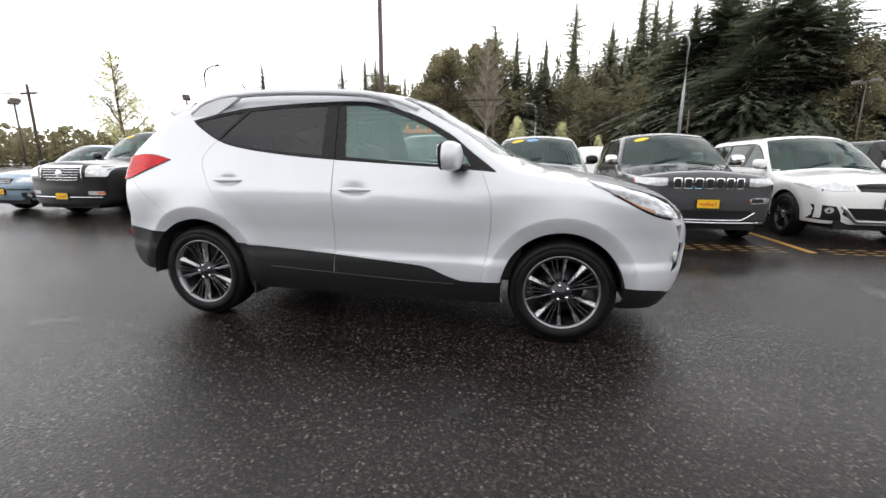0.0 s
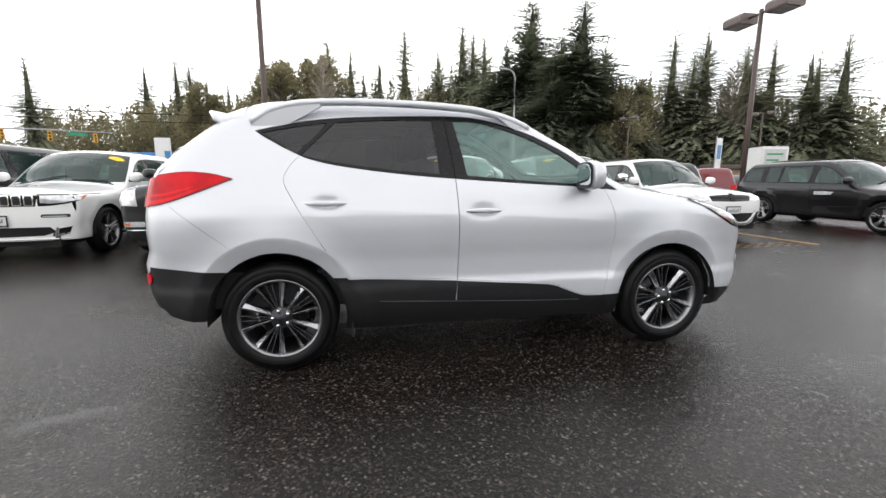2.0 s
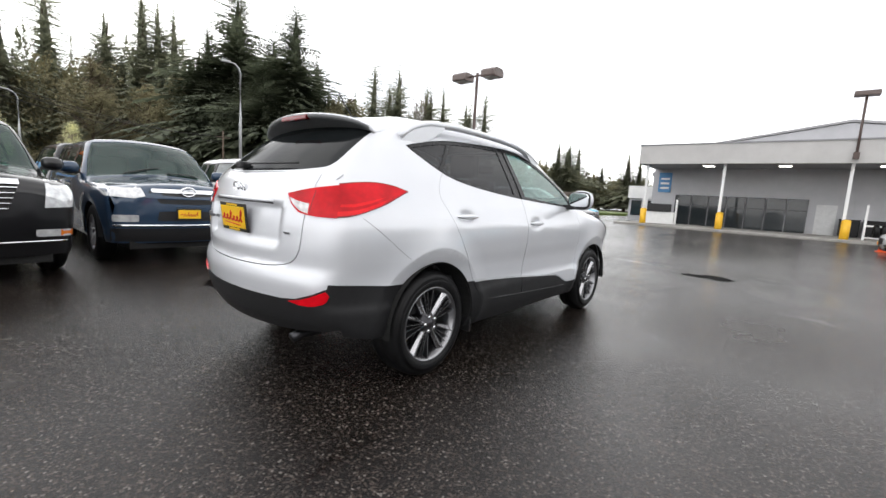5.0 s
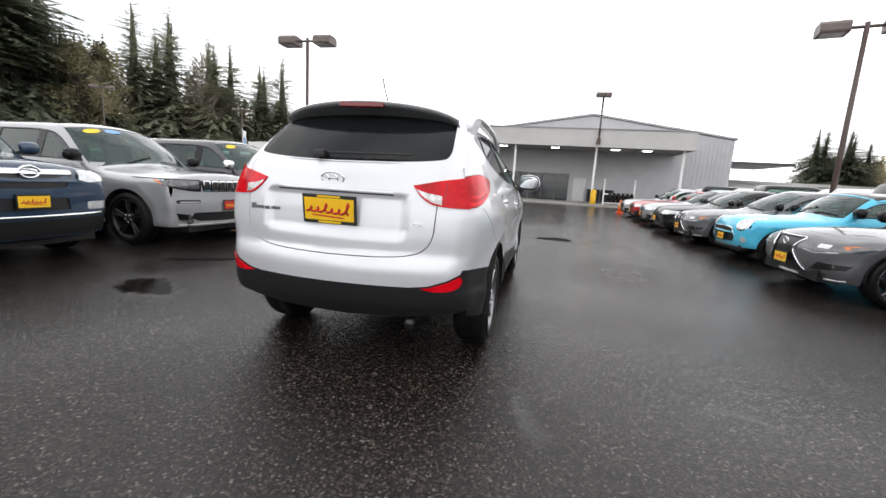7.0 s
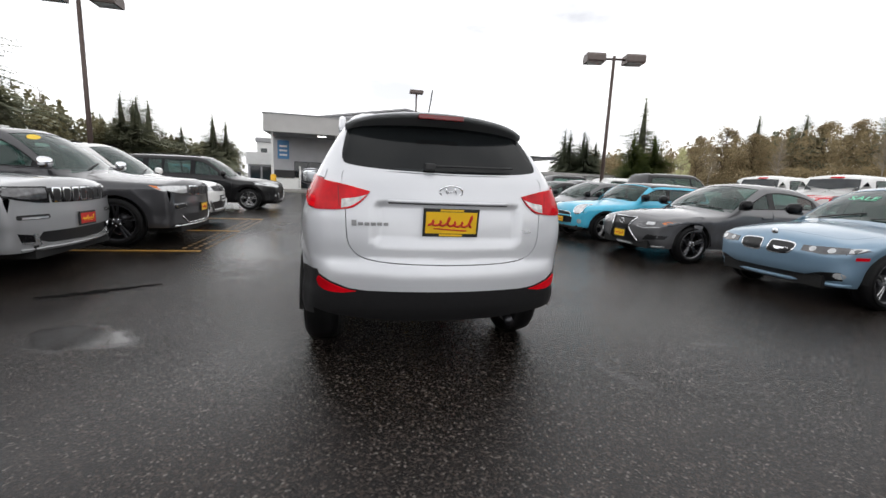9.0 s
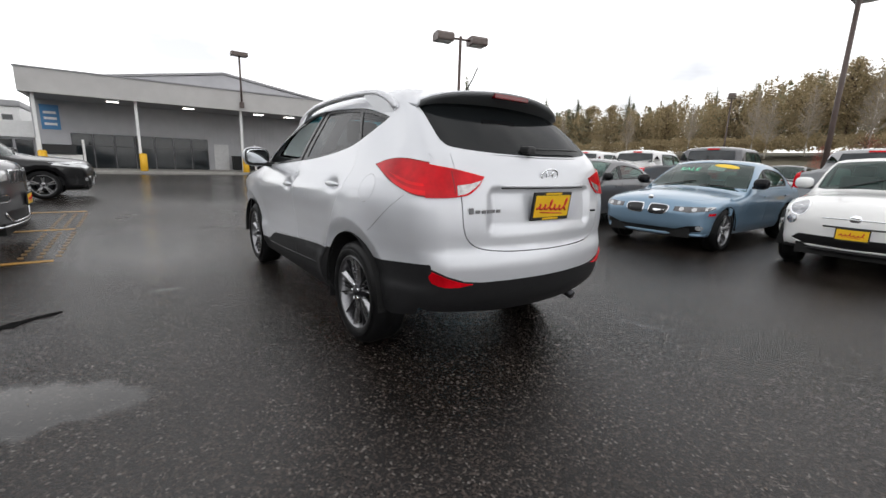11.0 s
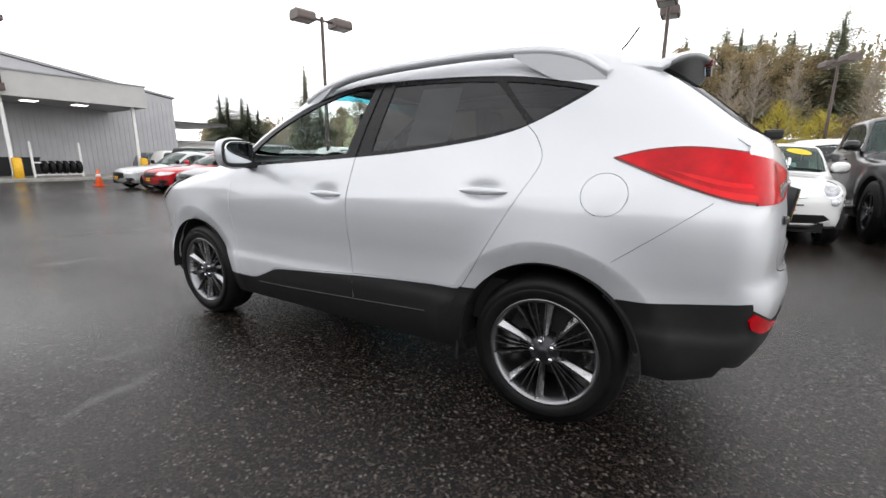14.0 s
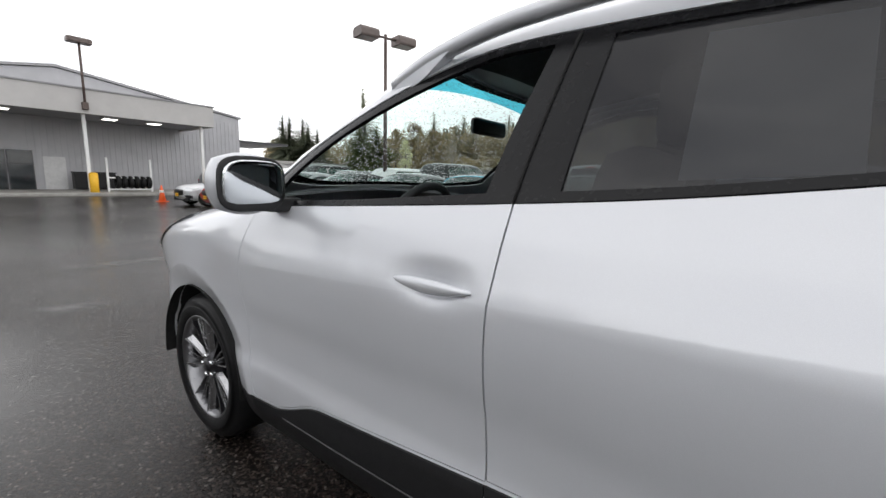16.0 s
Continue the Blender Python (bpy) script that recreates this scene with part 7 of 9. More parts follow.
            bmesh.ops.create_uvsphere(bm, u_segments=14, v_segments=8, radius=1)
            for v in bm.verts:
                v.co = Vector((v.co.x * (0.10 if v.co.x > 0 else 0.045), math.copysign(abs(v.co.y) ** 0.7, v.co.y) * 0.115, math.copysign(abs(v.co.z) ** 0.7, v.co.z) * 0.085))
            mp = part("mirror_shell", bm_mesh("mirror_shell", bm, mirror_mat or (colour if colour in (P_WHITE, P_NAVY, P_BLACK, P_RED) else M_GLOSSBLACK), True), self.e, m=pose(s["base"] - 0.30, sd * (s["W"] + 0.07), belt + 0.10))
            part("mirror_foot", bm_mesh("mirror_foot", box(-0.03, 0.03, -0.12, 0.05, -0.09, -0.05) if sd > 0 else box(-0.03, 0.03, -0.05, 0.12, -0.09, -0.05), M_BLACKP), mp)
        # windscreen
        y_at = curve([(x, y) for x, y in self.top if y > 0.02] if False else self._edge())
        base, wt = s["base"], s["wtop"]
        yb, yt = float(y_at(base - 0.16)) - 0.055, float(y_at(wt - 0.06)) - 0.06
        WS = full(bend([(base + 0.01, 0.0), (base - 0.03, yb * 0.5), (base - 0.09, yb * 0.82), (base - 0.17, yb)], 4) + bend([(0.5 * (base + wt) - 0.10, 0.52 * (yb + yt) - 0.01), (wt - 0.06, yt)], 3) + bend([(wt - 0.02, yt * 0.8), (wt + 0.02, yt * 0.4), (wt + 0.03, 0.0)], 4))
        self.WS = WS
        HS = full(bend([(s["xn"] - 0.22, 0.0), (s["xn"] - 0.27, s["W"] * 0.5), (s["xn"] - 0.42, s["W"] * 0.74), (base + 0.5, s["W"] * 0.80), (base - 0.02, s["W"] * 0.84)], 4) + bend([(base - 0.02, s["W"] * 0.84), (base + 0.06, s["W"] * 0.5), (base + 0.085, 0.0)], 4)[1:])
        tcuts = [WS, HS]
        rw = None
        if s["kind"] == "sedan":
            ra, rb = s["rtop"], s["rbase"]
            rw = full(bend([(ra - 0.02, 0.0), (ra - 0.03, yt * 0.7), (ra - 0.06, yt * 0.98)], 4) + bend([(rb + 0.12, yb * 0.92), (rb + 0.02, yb * 0.8), (rb - 0.02, 0.0)], 4))
            tcuts.append(rw)
        roofp = None
        if roof_mat:
            roofp = full([(wt + 0.0, 0.0), (wt - 0.06, yt * 0.9), (wt - 0.1, yt + 0.075), (s["xt"] + 0.5, yt + 0.07), (s["xt"] + 0.42, 0.0)])
            tcuts.append(roofp)
        T = lambda nm, poly, mt, ct=(), ins=0.0, off=0.0, fl=0.012, lab="": part(nm, panel_mesh(b, "top", poly, ct, step, ins, off, mt, fl, False, nm), self.e, lab)
        T("roof", self.top, colour, tcuts)
        T("hood", HS, colour, (), 0.003)
        if roofp:
            T("roof_skin", roofp, roof_mat, (), 0.0, 0.001, 0.0, "black roof")
        T("windshield", WS, glass_mat, (), 0.002, -0.006, 0.0)
        T("windshield_border", WS, M_GLOSSBLACK, (shrink(WS, 0.03),), 0.001, -0.009, 0.0)
        if rw:
            T("rear_window", rw, glass_mat, (), 0.002, -0.004, 0.0)
        # cowl wipers
        for yy in (0.15, -0.45):
            wpp = b.put("top", np.array([(base - 0.05 - 0.10 * t, yy + 0.5 * t) for t in np.linspace(0, 1, 6)]))
            part("wiper", tube([(p[0], p[1], p[2] + 0.012) for p in wpp], 0.009, M_BLACKP, "wiper", 5), self.e)
        # cabin
        part("cabin_tub", bm_mesh("cabin_tub", box(s["xt"] + 0.25 if s["kind"] != "pickup" else s["rtop"] + 0.15, base - 0.05, -s["W"] + 0.12, s["W"] - 0.12, 0.34, belt - 0.28), M_INTERIOR), self.e)
        part("dashboard", bm_mesh("dashboard", box(base - 0.52, base - 0.12, -s["W"] + 0.16, s["W"] - 0.16, belt - 0.28, belt - 0.02, 0.05), M_INTERIOR), self.e)
        part("under_body", bm_mesh("under_body", box(s["xt"] + 0.12, s["xn"] - 0.12, -s["W"] + 0.28, s["W"] - 0.28, 0.22, 0.36), M_WELL), self.e)
        sx = 0.5 * (base + wt) - 0.45
        for yy in (0.38, -0.38):
            bm = bmesh.new()
            box_bm(bm, sx - 0.30, sx - 0.17, yy - 0.24, yy + 0.24, belt - 0.3, min(s["H"] - 0.28, belt + 0.34), 0.05)
            for v in bm.verts:
                v.co.x -= 0.25 * (v.co.z - belt + 0.3)
            part("front_seat", bm_mesh("front_seat", bm, M_SEAT, True), self.e)
            bm = bmesh.new()
            box_bm(bm, sx - 0.52, sx - 0.42, yy - 0.13, yy + 0.13, min(s["H"] - 0.30, belt + 0.32), min(s["H"] - 0.12, belt + 0.52), 0.04)
            part("headrest", bm_mesh("headrest", bm, M_SEAT, True), self.e)
        self.front_cuts, self.rear_cuts = [], []

    def _edge(self):
        """Half width of the top sheet along the car."""
        pts = {}
        for x, y in self.top:
            if y > 0.3:
                pts[round(x, 3)] = y
        return sorted(pts.items())

    def lay(self, proj, name, poly, mat, off=0.004, label="", both=True, parent=None, cuts=(), flange=0.01, step=0.05):
        """A detail on the front or rear sheet, and its twin on the other side."""
        out = []
        for f in ((False, True) if both else (False,)):
            pl = [(-y, z) for y, z in reversed(poly)] if f else poly
            ct = [[(-y, z) for y, z in reversed(c)] for c in cuts] if f else cuts
            out.append(part(name, panel_mesh(self.b, proj, pl, ct, step, 0.0, off, mat, flange, False, name), parent or self.e, label))
        return out

    def wrap(self, name, poly, mat, off=0.004, label=""):
        """A detail on both flanks."""
        for f in (False, True):
            part(name, panel_mesh(self.b, "side", poly, (ring(self.s["wb"] / 2, self.s["R"], self.s["arch"] + 0.004, self.s["arch"] + 0.004, 44),), 0.05, 0.0, off, mat, 0.008, f, name, self.side), self.e, label)

    def close(self, front_cuts=(), rear_cuts=(), low=None, low_z=0.0):
        part("front_bumper", panel_mesh(self.b, "front", self.front, front_cuts, 0.06, 0.0, 0.0, self.colour, 0.012, False, "front_bumper"), self.e)
        part("rear_bumper", panel_mesh(self.b, "rear", self.rear, rear_cuts, 0.07, 0.0, 0.0, self.colour, 0.012, False, "rear_bumper"), self.e)

    def plate(self, z, mat=None, frame=None, rear=False, w=0.31, h=0.16, y=0.0):
        q = self.b.put("rear" if rear else "front", np.array([[y, z]]))[0]
        sg = -1 if rear else 1
        p = part("licence_plate", bm_mesh("licence_plate", box(-0.008, 0.008, -w / 2, w / 2, -h / 2, h / 2, 0.003), frame or M_BLACKP), self.e, "dealer plate with unreadable script", m=pose(q[0] + sg * 0.014, y, z, 0, 0, 0 if not rear else 180))
        part("plate_face", bm_mesh("plate_face", box(0.0085, 0.010, -w / 2 + 0.012, w / 2 - 0.012, -h / 2 + 0.02, h / 2 - 0.02), mat or M_PLATE), p)
        script_bars(p, 0.0105, w * 0.72, h * 0.5, (M_PLATERED if mat is not M_PLATERED else M_PLATE) if (mat or M_PLATE) is not M_PLATEWHITE else M_GRILLE, 1)

    def sticker(self, y, ahead, mat=None, w=0.26, h=0.055):
        """An oval paper label inside the top of the windscreen."""
        poly = ring(self.s["wtop"] + ahead, y, h, w / 2, 20)
        part("windscreen_sticker", panel_mesh(self.b, "top", poly, (), 0.05, 0.0, -0.003, mat or M_STICK, name="windscreen_sticker"), self.e, "yellow oval window sticker" if mat is None else "pale blue window sticker")

    def chrome_line(self, pts, r, mat=None, proj="front", name="chrome_strip", off=0.004):
        P = self.b.put(proj, np.array(pts))
        Nn = self.b.normal(P)
        part(name, tube([tuple(p) for p in P + Nn * off], r, mat or M_CHROME, name, 6), self.e)


def rect(y0, y1, z0, z1, r=0.0):
    if not r:
        return [(y0, z0), (y1, z0), (y1, z1), (y0, z1)]
    out = []
    for cx, cz, a in ((y1 - r, z1 - r, 0), (y0 + r, z1 - r, 90), (y0 + r, z0 + r, 180), (y1 - r, z0 + r, 270)):
        out += [(cx + r * math.cos(radians(a + t)), cz + r * math.sin(radians(a + t))) for t in (0, 30, 60, 90)]
    return out


def north(x, nose, b, turn=0.0):
    return pose(x, nose + b.spec["xn"], 0, 0, 0, -90 + turn)


def south(x, nose, b, turn=0.0):
    return pose(x, nose - b.spec["xn"], 0, 0, 0, 90 + turn)


P_WHITE = paint("white_paint_gloss", (0.80, 0.80, 0.79), rough=0.4)
P_BLACK = paint("black_paint_gloss", (0.006, 0.006, 0.007), rough=0.3, coat=0.7)
P_GREYM = paint("granite_metallic_paint", (0.055, 0.055, 0.06), metal=0.3, rough=0.35)
P_SILVERM = paint("billet_silver_paint", (0.36, 0.365, 0.375), metal=0.35, rough=0.36)
P_NAVY = paint("dark_blue_paint", (0.022, 0.045, 0.085), metal=0.2, rough=0.32)
P_SKY = paint("pale_blue_metallic_paint", (0.20, 0.31, 0.42), metal=0.3, rough=0.33)
P_MINI = paint("electric_blue_paint", (0.08, 0.50, 0.72), rough=0.33)
P_RED = paint("red_paint", (0.50, 0.012, 0.02), rough=0.3)
P_SUBA = paint("light_blue_grey_paint", (0.24, 0.33, 0.42), metal=0.2, rough=0.35)
P_MAROON = paint("maroon_paint", (0.16, 0.012, 0.018), rough=0.3)
P_PEWTER = paint("pewter_paint", (0.125, 0.125, 0.132), metal=0.25, rough=0.35)


def seven_slot(name, label, colour, m_of, srt, plate_mat, dark_lens=True, rim_mat=None, sticker=None, trim=None, chrome_dlo=False):
    b = car_shape(4.82, 1.94, 1.74, 2.915, 0.93, 1.10, 1.13, 0.98, 0.15, R=0.375, arch=0.42, blunt=1.25)
    c = Car(name, label, b, colour, m_of(b), rim=0.27, style="split", rim_mat=rim_mat, posts=(-0.18, -1.10, -1.62), side_glass=M_GLASSCAR, arch_trim=None, mirror_mat=M_CHROME if not srt else None)
    lens = M_LAMPDARK if dark_lens else M_LAMPCLEAR
    head = [(0.53, 0.850), (0.64, 0.838), (0.78, 0.850), (0.90, 0.88), (0.90, 0.95), (0.78, 0.955), (0.53, 0.955)]
    face = full_yz([(0.0, 0.795), (0.47, 0.80), (0.51, 0.965), (0.0, 0.975)])
    low = full_yz([(0.0, 0.36), (0.50, 0.37), (0.66, 0.42), (0.60, 0.50), (0.0, 0.50)])
    c.close((face, low))
    c.lay("front", "grille_panel", face, colour if not srt else M_GLOSSBLACK, -0.004, both=False)
    for i in range(7):
        y = -0.405 + i * 0.135
        r = c.lay("front", "grille_slot_ring", rect(y - 0.055, y + 0.055, 0.808, 0.962, 0.022), M_CHROME, 0.006, both=False)[0]
        c.lay("front", "grille_slot", rect(y - 0.041, y + 0.041, 0.822, 0.948, 0.016), M_GRILLE, 0.009, both=False, parent=r)
    if srt:
        c.lay("front", "headlight_surround", [(0.50, 0.80), (0.64, 0.805), (0.82, 0.835), (0.92, 0.87), (0.92, 0.97), (0.50, 0.972)], M_GLOSSBLACK, 0.003)
    c.lay("front", "headlight", head, lens, 0.007, "narrow headlight")
    c.wrap("headlight_corner", [(b.spec["xn"] - 0.50, 0.965), (b.spec["xn"], 0.955), (b.spec["xn"], 0.85), (b.spec["xn"] - 0.30, 0.88)], lens, 0.006)
    c.wrap("amber_marker", [(b.spec["xn"] - 0.50, 0.965), (b.spec["xn"] - 0.38, 0.962), (b.spec["xn"] - 0.29, 0.885)], M_AMBER, 0.009)
    c.lay("front", "lower_grille", low, M_GRILLE, -0.02, both=False)
    if srt:
        c.lay("front", "running_lamp", rect(0.52, 0.84, 0.635, 0.685, 0.02), M_GRILLE, 0.004)
        c.lay("front", "running_lamp_lens", rect(0.54, 0.80, 0.642, 0.662), M_LAMPCLEAR, 0.008)
        c.lay("front", "brake_duct", [(0.60, 0.36), (0.80, 0.40), (0.84, 0.50), (0.66, 0.47)], M_GLOSSBLACK, 0.004)
        c.lay("front", "duct_blade", [(0.62, 0.355), (0.80, 0.395), (0.80, 0.41), (0.68, 0.40), (0.70, 0.49), (0.665, 0.49)], M_CHROME if colour is not P_WHITE else M_RIM, 0.010)
    else:
        c.lay("front", "fog_bezel", rect(0.56, 0.84, 0.60, 0.685, 0.035), M_CHROME, 0.005)
        c.lay("front", "fog_lamp", rect(0.59, 0.76, 0.615, 0.67, 0.025), M_GRILLE, 0.009)
        c.lay("front", "lower_bumper", full_yz([(0.0, 0.345), (0.80, 0.36), (0.86, 0.32), (0.80, 0.305), (0.0, 0.305)]), M_CLAD, 0.004, both=False)
        c.chrome_line([(y, 0.365 + 0.14 * max(0, (abs(y) - 0.5) / 0.2) * (abs(y) < 0.7)) for y in np.linspace(-0.66, 0.66, 23)], 0.012)
    c.chrome_line([(y, 0.325) for y in np.linspace(-0.80, 0.80, 19)], 0.014, colour if srt else M_CHROME)
    c.plate(0.60, plate_mat)
    if sticker:
        c.sticker(*sticker)
    return c


c_ws = seven_slot("suv_white", "white seven-slot grille SUV parked nose out", P_WHITE, lambda b: north(-5.9, 3.5, b), True, M_PLATEWHITE, dark_lens=False, rim_mat=M_RIM, sticker=(0.55, 0.12))
c_ss = seven_slot("suv_silver", "silver performance SUV with black wheels parked nose out", P_SILVERM, lambda b: north(1.28, 3.62, b), True, M_PLATERED, rim_mat=M_RIMDARK, sticker=(-0.42, 0.10))
c_ss.sticker(-0.12, 0.13, M_STICKBLUE)
c_gc = seven_slot("suv_grey", "dark grey SUV with chrome seven-slot grille", P_GREYM, lambda b: north(3.62, 3.05, b), False, M_PLATE, dark_lens=False, rim_mat=M_RIMDARK, sticker=(-0.45, 0.10))


def journey(label, colour, m_of, rim_mat):
    b = car_shape(4.89, 1.84, 1.69, 2.89, 0.95, 1.04, 1.06, 1.02, 0.18, R=0.355, arch=0.40, blunt=0.35)
    c = Car("crossover_suv", label, b, colour, m_of(b), rim=0.245, rim_mat=rim_mat, posts=(-0.16, -1.05, -1.55), side_glass=M_GLASSCAR, sill=M_CLAD if colour is P_WHITE else None)
    gr = full_yz([(0.0, 0.765), (0.42, 0.775), (0.46, 0.86), (0.42, 0.915), (0.0, 0.925)])
    low = full_yz([(0.0, 0.36), (0.46, 0.37), (0.58, 0.45), (0.55, 0.54), (0.0, 0.55)])
    c.close((gr, low))
    c.lay("front", "grille", gr, M_GRILLE, -0.01, "black cross-bar grille", both=False)
    c.lay("front", "grille_bar", rect(-0.05, 0.05, 0.77, 0.92), M_GLOSSBLACK, 0.002, both=False)
    c.lay("front", "grille_bar", rect(-0.43, 0.43, 0.835, 0.862), M_GLOSSBLACK, 0.002, both=False)
    c.lay("front", "headlight", [(0.48, 0.78), (0.70, 0.775), (0.92, 0.82), (0.92, 0.90), (0.72, 0.925), (0.48, 0.92)], M_LAMPCLEAR, 0.005, "clear headlight")
    c.wrap("headlight_corner", [(b.spec["xn"] - 0.45, 0.90), (b.spec["xn"], 0.93), (b.spec["xn"], 0.80), (b.spec["xn"] - 0.30, 0.83)], M_LAMPCLEAR)
    c.lay("front", "lower_grille", low, M_GRILLE, -0.02, both=False)
    c.lay("front", "lower_bumper", [(0.56, 0.34), (0.90, 0.36), (0.90, 0.58), (0.66, 0.56), (0.60, 0.46)], M_CLAD, 0.003)
    c.lay("front", "fog_lamp", ring(0.72, 0.50, 0.045, 0.045, 16), M_LAMPCLEAR, 0.006)
    c.chrome_line([(y, 0.35 + 0.22 * max(0, min(1, (abs(y) - 0.42) / 0.18))) for y in np.linspace(-0.60, 0.60, 25)], 0.028, M_RIM, name="skid_bar")
    c.plate(0.60, M_PLATEWHITE)
    for s in (-1, 1):
        part("roof_rail", tube([(x, s * 0.60, float(b.put("top", np.array([[x, 0.60]]))[0][2]) + 0.035) for x in np.linspace(-1.5, 0.0, 8)], 0.015, M_BLACKP, "roof_rail", 6), c.e)
    return c


journey("white crossover SUV with black cladding parked nose out", P_WHITE, lambda b: north(6.15, 3.4, b), M_RIMDARK)
journey("black crossover SUV with bright alloy wheels", P_BLACK, lambda b: north(11.2, 2.75, b), M_RIM)


def big_suv(name, label, m_of, upright):
    b = car_shape(5.14, 2.02, 1.89, 2.946, 1.0, 1.20, 1.19, 1.02, 0.30, R=0.40, arch=0.45, blunt=1.0, bow=0.14, tum=0.28)
    c = Car(name, label, b, P_BLACK, m_of(b), rim=0.29, rim_mat=M_CHROME, posts=(-0.12, -1.08, -1.70))
    gr = full_yz([(0.0, 0.77), (0.40, 0.78), (0.50, 1.05), (0.0, 1.07)])
    c.close((gr,))
    c.lay("front", "grille", gr, M_GRILLE, -0.015, "chrome egg-crate grille", both=False)
    for z in np.linspace(0.79, 1.0, 5):
        w = 0.40 + 0.10 * (z - 0.78) / 0.27
        c.chrome_line([(y, z) for y in np.linspace(-w, w, 11)], 0.009, name="grille_bar")
    for y0 in ((-0.24, 0.0, 0.24) if upright else (-0.5, 0.5)):
        c.chrome_line([(y0, z) for z in np.linspace(0.78, 1.05, 5)], 0.012, name="grille_bar")
    c.lay("front", "grille_header", rect(-0.50, 0.50, 1.035, 1.085), M_CHROME, 0.006, both=False)
    q = b.put("front", np.array([[0.0, 0.91]]))[0]
    part("emblem", lathe([(0.0, 0.01), (0.07, 0.008), (0.085, 0.0)], M_CHROME, 24, "emblem"), c.e, "round chrome emblem", m=pose(q[0] + 0.004, 0, 0.91, 0, 0, -90))
    if upright:
        hd = c.lay("front", "headlight", [(0.68, 0.80), (0.92, 0.81), (0.94, 1.09), (0.71, 1.09)], M_LAMPCLEAR, 0.006, "tall clear headlight")
        for h in hd:
            pass
        c.wrap("headlight_corner", [(b.spec["xn"] - 0.20, 1.08), (b.spec["xn"] + 0.1, 1.09), (b.spec["xn"] + 0.1, 0.82), (b.spec["xn"] - 0.12, 0.83)], M_LAMPCLEAR)
    else:
        c.lay("front", "headlight", [(0.58, 0.86), (0.94, 0.86), (0.95, 1.08), (0.60, 1.08)], M_LAMPCLEAR, 0.006, "boxy clear headlight")
    c.lay("front", "fog_lamp", rect(0.60, 0.90, 0.50, 0.575, 0.02), M_LAMPCLEAR, 0.006)
    c.lay("front", "fog_amber", rect(0.80, 0.90, 0.505, 0.57), M_AMBER, 0.010)
    c.chrome_line([(y, 0.45) for y in np.linspace(-0.85, 0.85, 17)], 0.012)
    c.plate(0.45 if upright else 0.47)
    c.sticker(-0.40, 0.10)
    return c


big_suv("large_suv", "black full-size SUV with chrome egg-crate grille", lambda b: north(-3.5, 3.3, b, 4), True)
big_suv("large_suv", "black full-size SUV with boxy headlights", lambda b: north(-8.15, 3.3, b), False)

# dark blue body-on-frame SUV
b = car_shape(4.82, 1.92, 1.80, 2.79, 0.92, 1.17, 1.17, 0.98, 0.28, R=0.385, arch=0.43, blunt=0.8, bow=0.18)
c = Car("offroad_suv", "dark blue off-road SUV with chrome grille bar", b, P_NAVY, north(-1.1, 4.0, b), rim=0.24, posts=(-0.15, -1.05, -1.55))
gr = full_yz([(0.0, 0.83), (0.34, 0.84), (0.46, 1.0), (0.42, 1.075), (0.0, 1.085)])
low = full_yz([(0.0, 0.60), (0.38, 0.60), (0.36, 0.73), (0.0, 0.74)])
c.close((gr, low))
c.lay("front", "grille", gr, M_GRILLE, -0.012, "black grille", both=False)
c.lay("front", "lower_grille", low, M_GRILLE, -0.015, both=False)
c.lay("front", "grille_chrome_bar", rect(-0.43, 0.43, 0.985, 1.035, 0.02), M_CHROME, 0.006, both=False)
q = b.put("front", np.array([[0.0, 1.005]]))[0]
part("emblem", tube([(0, 0.09 * math.cos(t), 0.06 * math.sin(t)) for t in np.linspace(0, 6.2832, 25)], 0.014, M_CHROME, "emblem", 8), c.e, "oval chrome emblem", m=pose(q[0] + 0.015, 0, 1.005))
c.lay("front", "headlight", [(0.50, 0.93), (0.62, 0.90), (0.90, 0.92), (0.93, 1.05), (0.80, 1.085), (0.55, 1.08)], M_LAMPCLEAR, 0.006, "clear headlight")
c.wrap("headlight_corner", [(b.spec["xn"] - 0.42, 1.04), (b.spec["xn"] - 0.1, 1.08), (b.spec["xn"] + 0.1, 1.05), (b.spec["xn"] + 0.1, 0.92), (b.spec["xn"] - 0.25, 0.95)], M_LAMPCLEAR)
c.lay("front", "fog_lamp", rect(0.58, 0.85, 0.59, 0.68, 0.02), M_LAMPCLEAR, 0.005)
c.chrome_line([(y, 0.54) for y in np.linspace(-0.84, 0.84, 17)], 0.018)
c.lay("front", "lower_bumper", full_yz([(0.0, 0.31), (0.86, 0.33), (0.86, 0.50), (0.0, 0.50)]), M_CLAD, 0.004, both=False)
c.plate(0.70)

# light blue wagon at the far end of the row
b = car_shape(4.76, 1.84, 1.60, 2.74, 0.96, 0.98, 1.0, 0.92, 0.10, R=0.34, arch=0.385)
c = Car("wagon", "light blue-grey wagon parked nose out", b, P_SUBA, north(-10.4, 3.7, b), rim=0.225, posts=(-0.2, -1.15))
gr = full_yz([(0.0, 0.66), (0.30, 0.66), (0.36, 0.78), (0.0, 0.80)])
c.close((gr,))
c.lay("front", "grille", gr, M_GRILLE, -0.01, "black grille with chrome bars", both=False)
for z in (0.69, 0.73, 0.77):
    c.chrome_line([(y, z) for y in np.linspace(-0.30, 0.30, 7)], 0.008)
c.lay("front", "headlight", [(0.42, 0.70), (0.80, 0.70), (0.85, 0.82), (0.46, 0.80)], M_LAMPCLEAR, 0.005)
c.lay("front", "fog_recess", rect(0.50, 0.82, 0.36, 0.48, 0.03), M_GRILLE, 0.004)
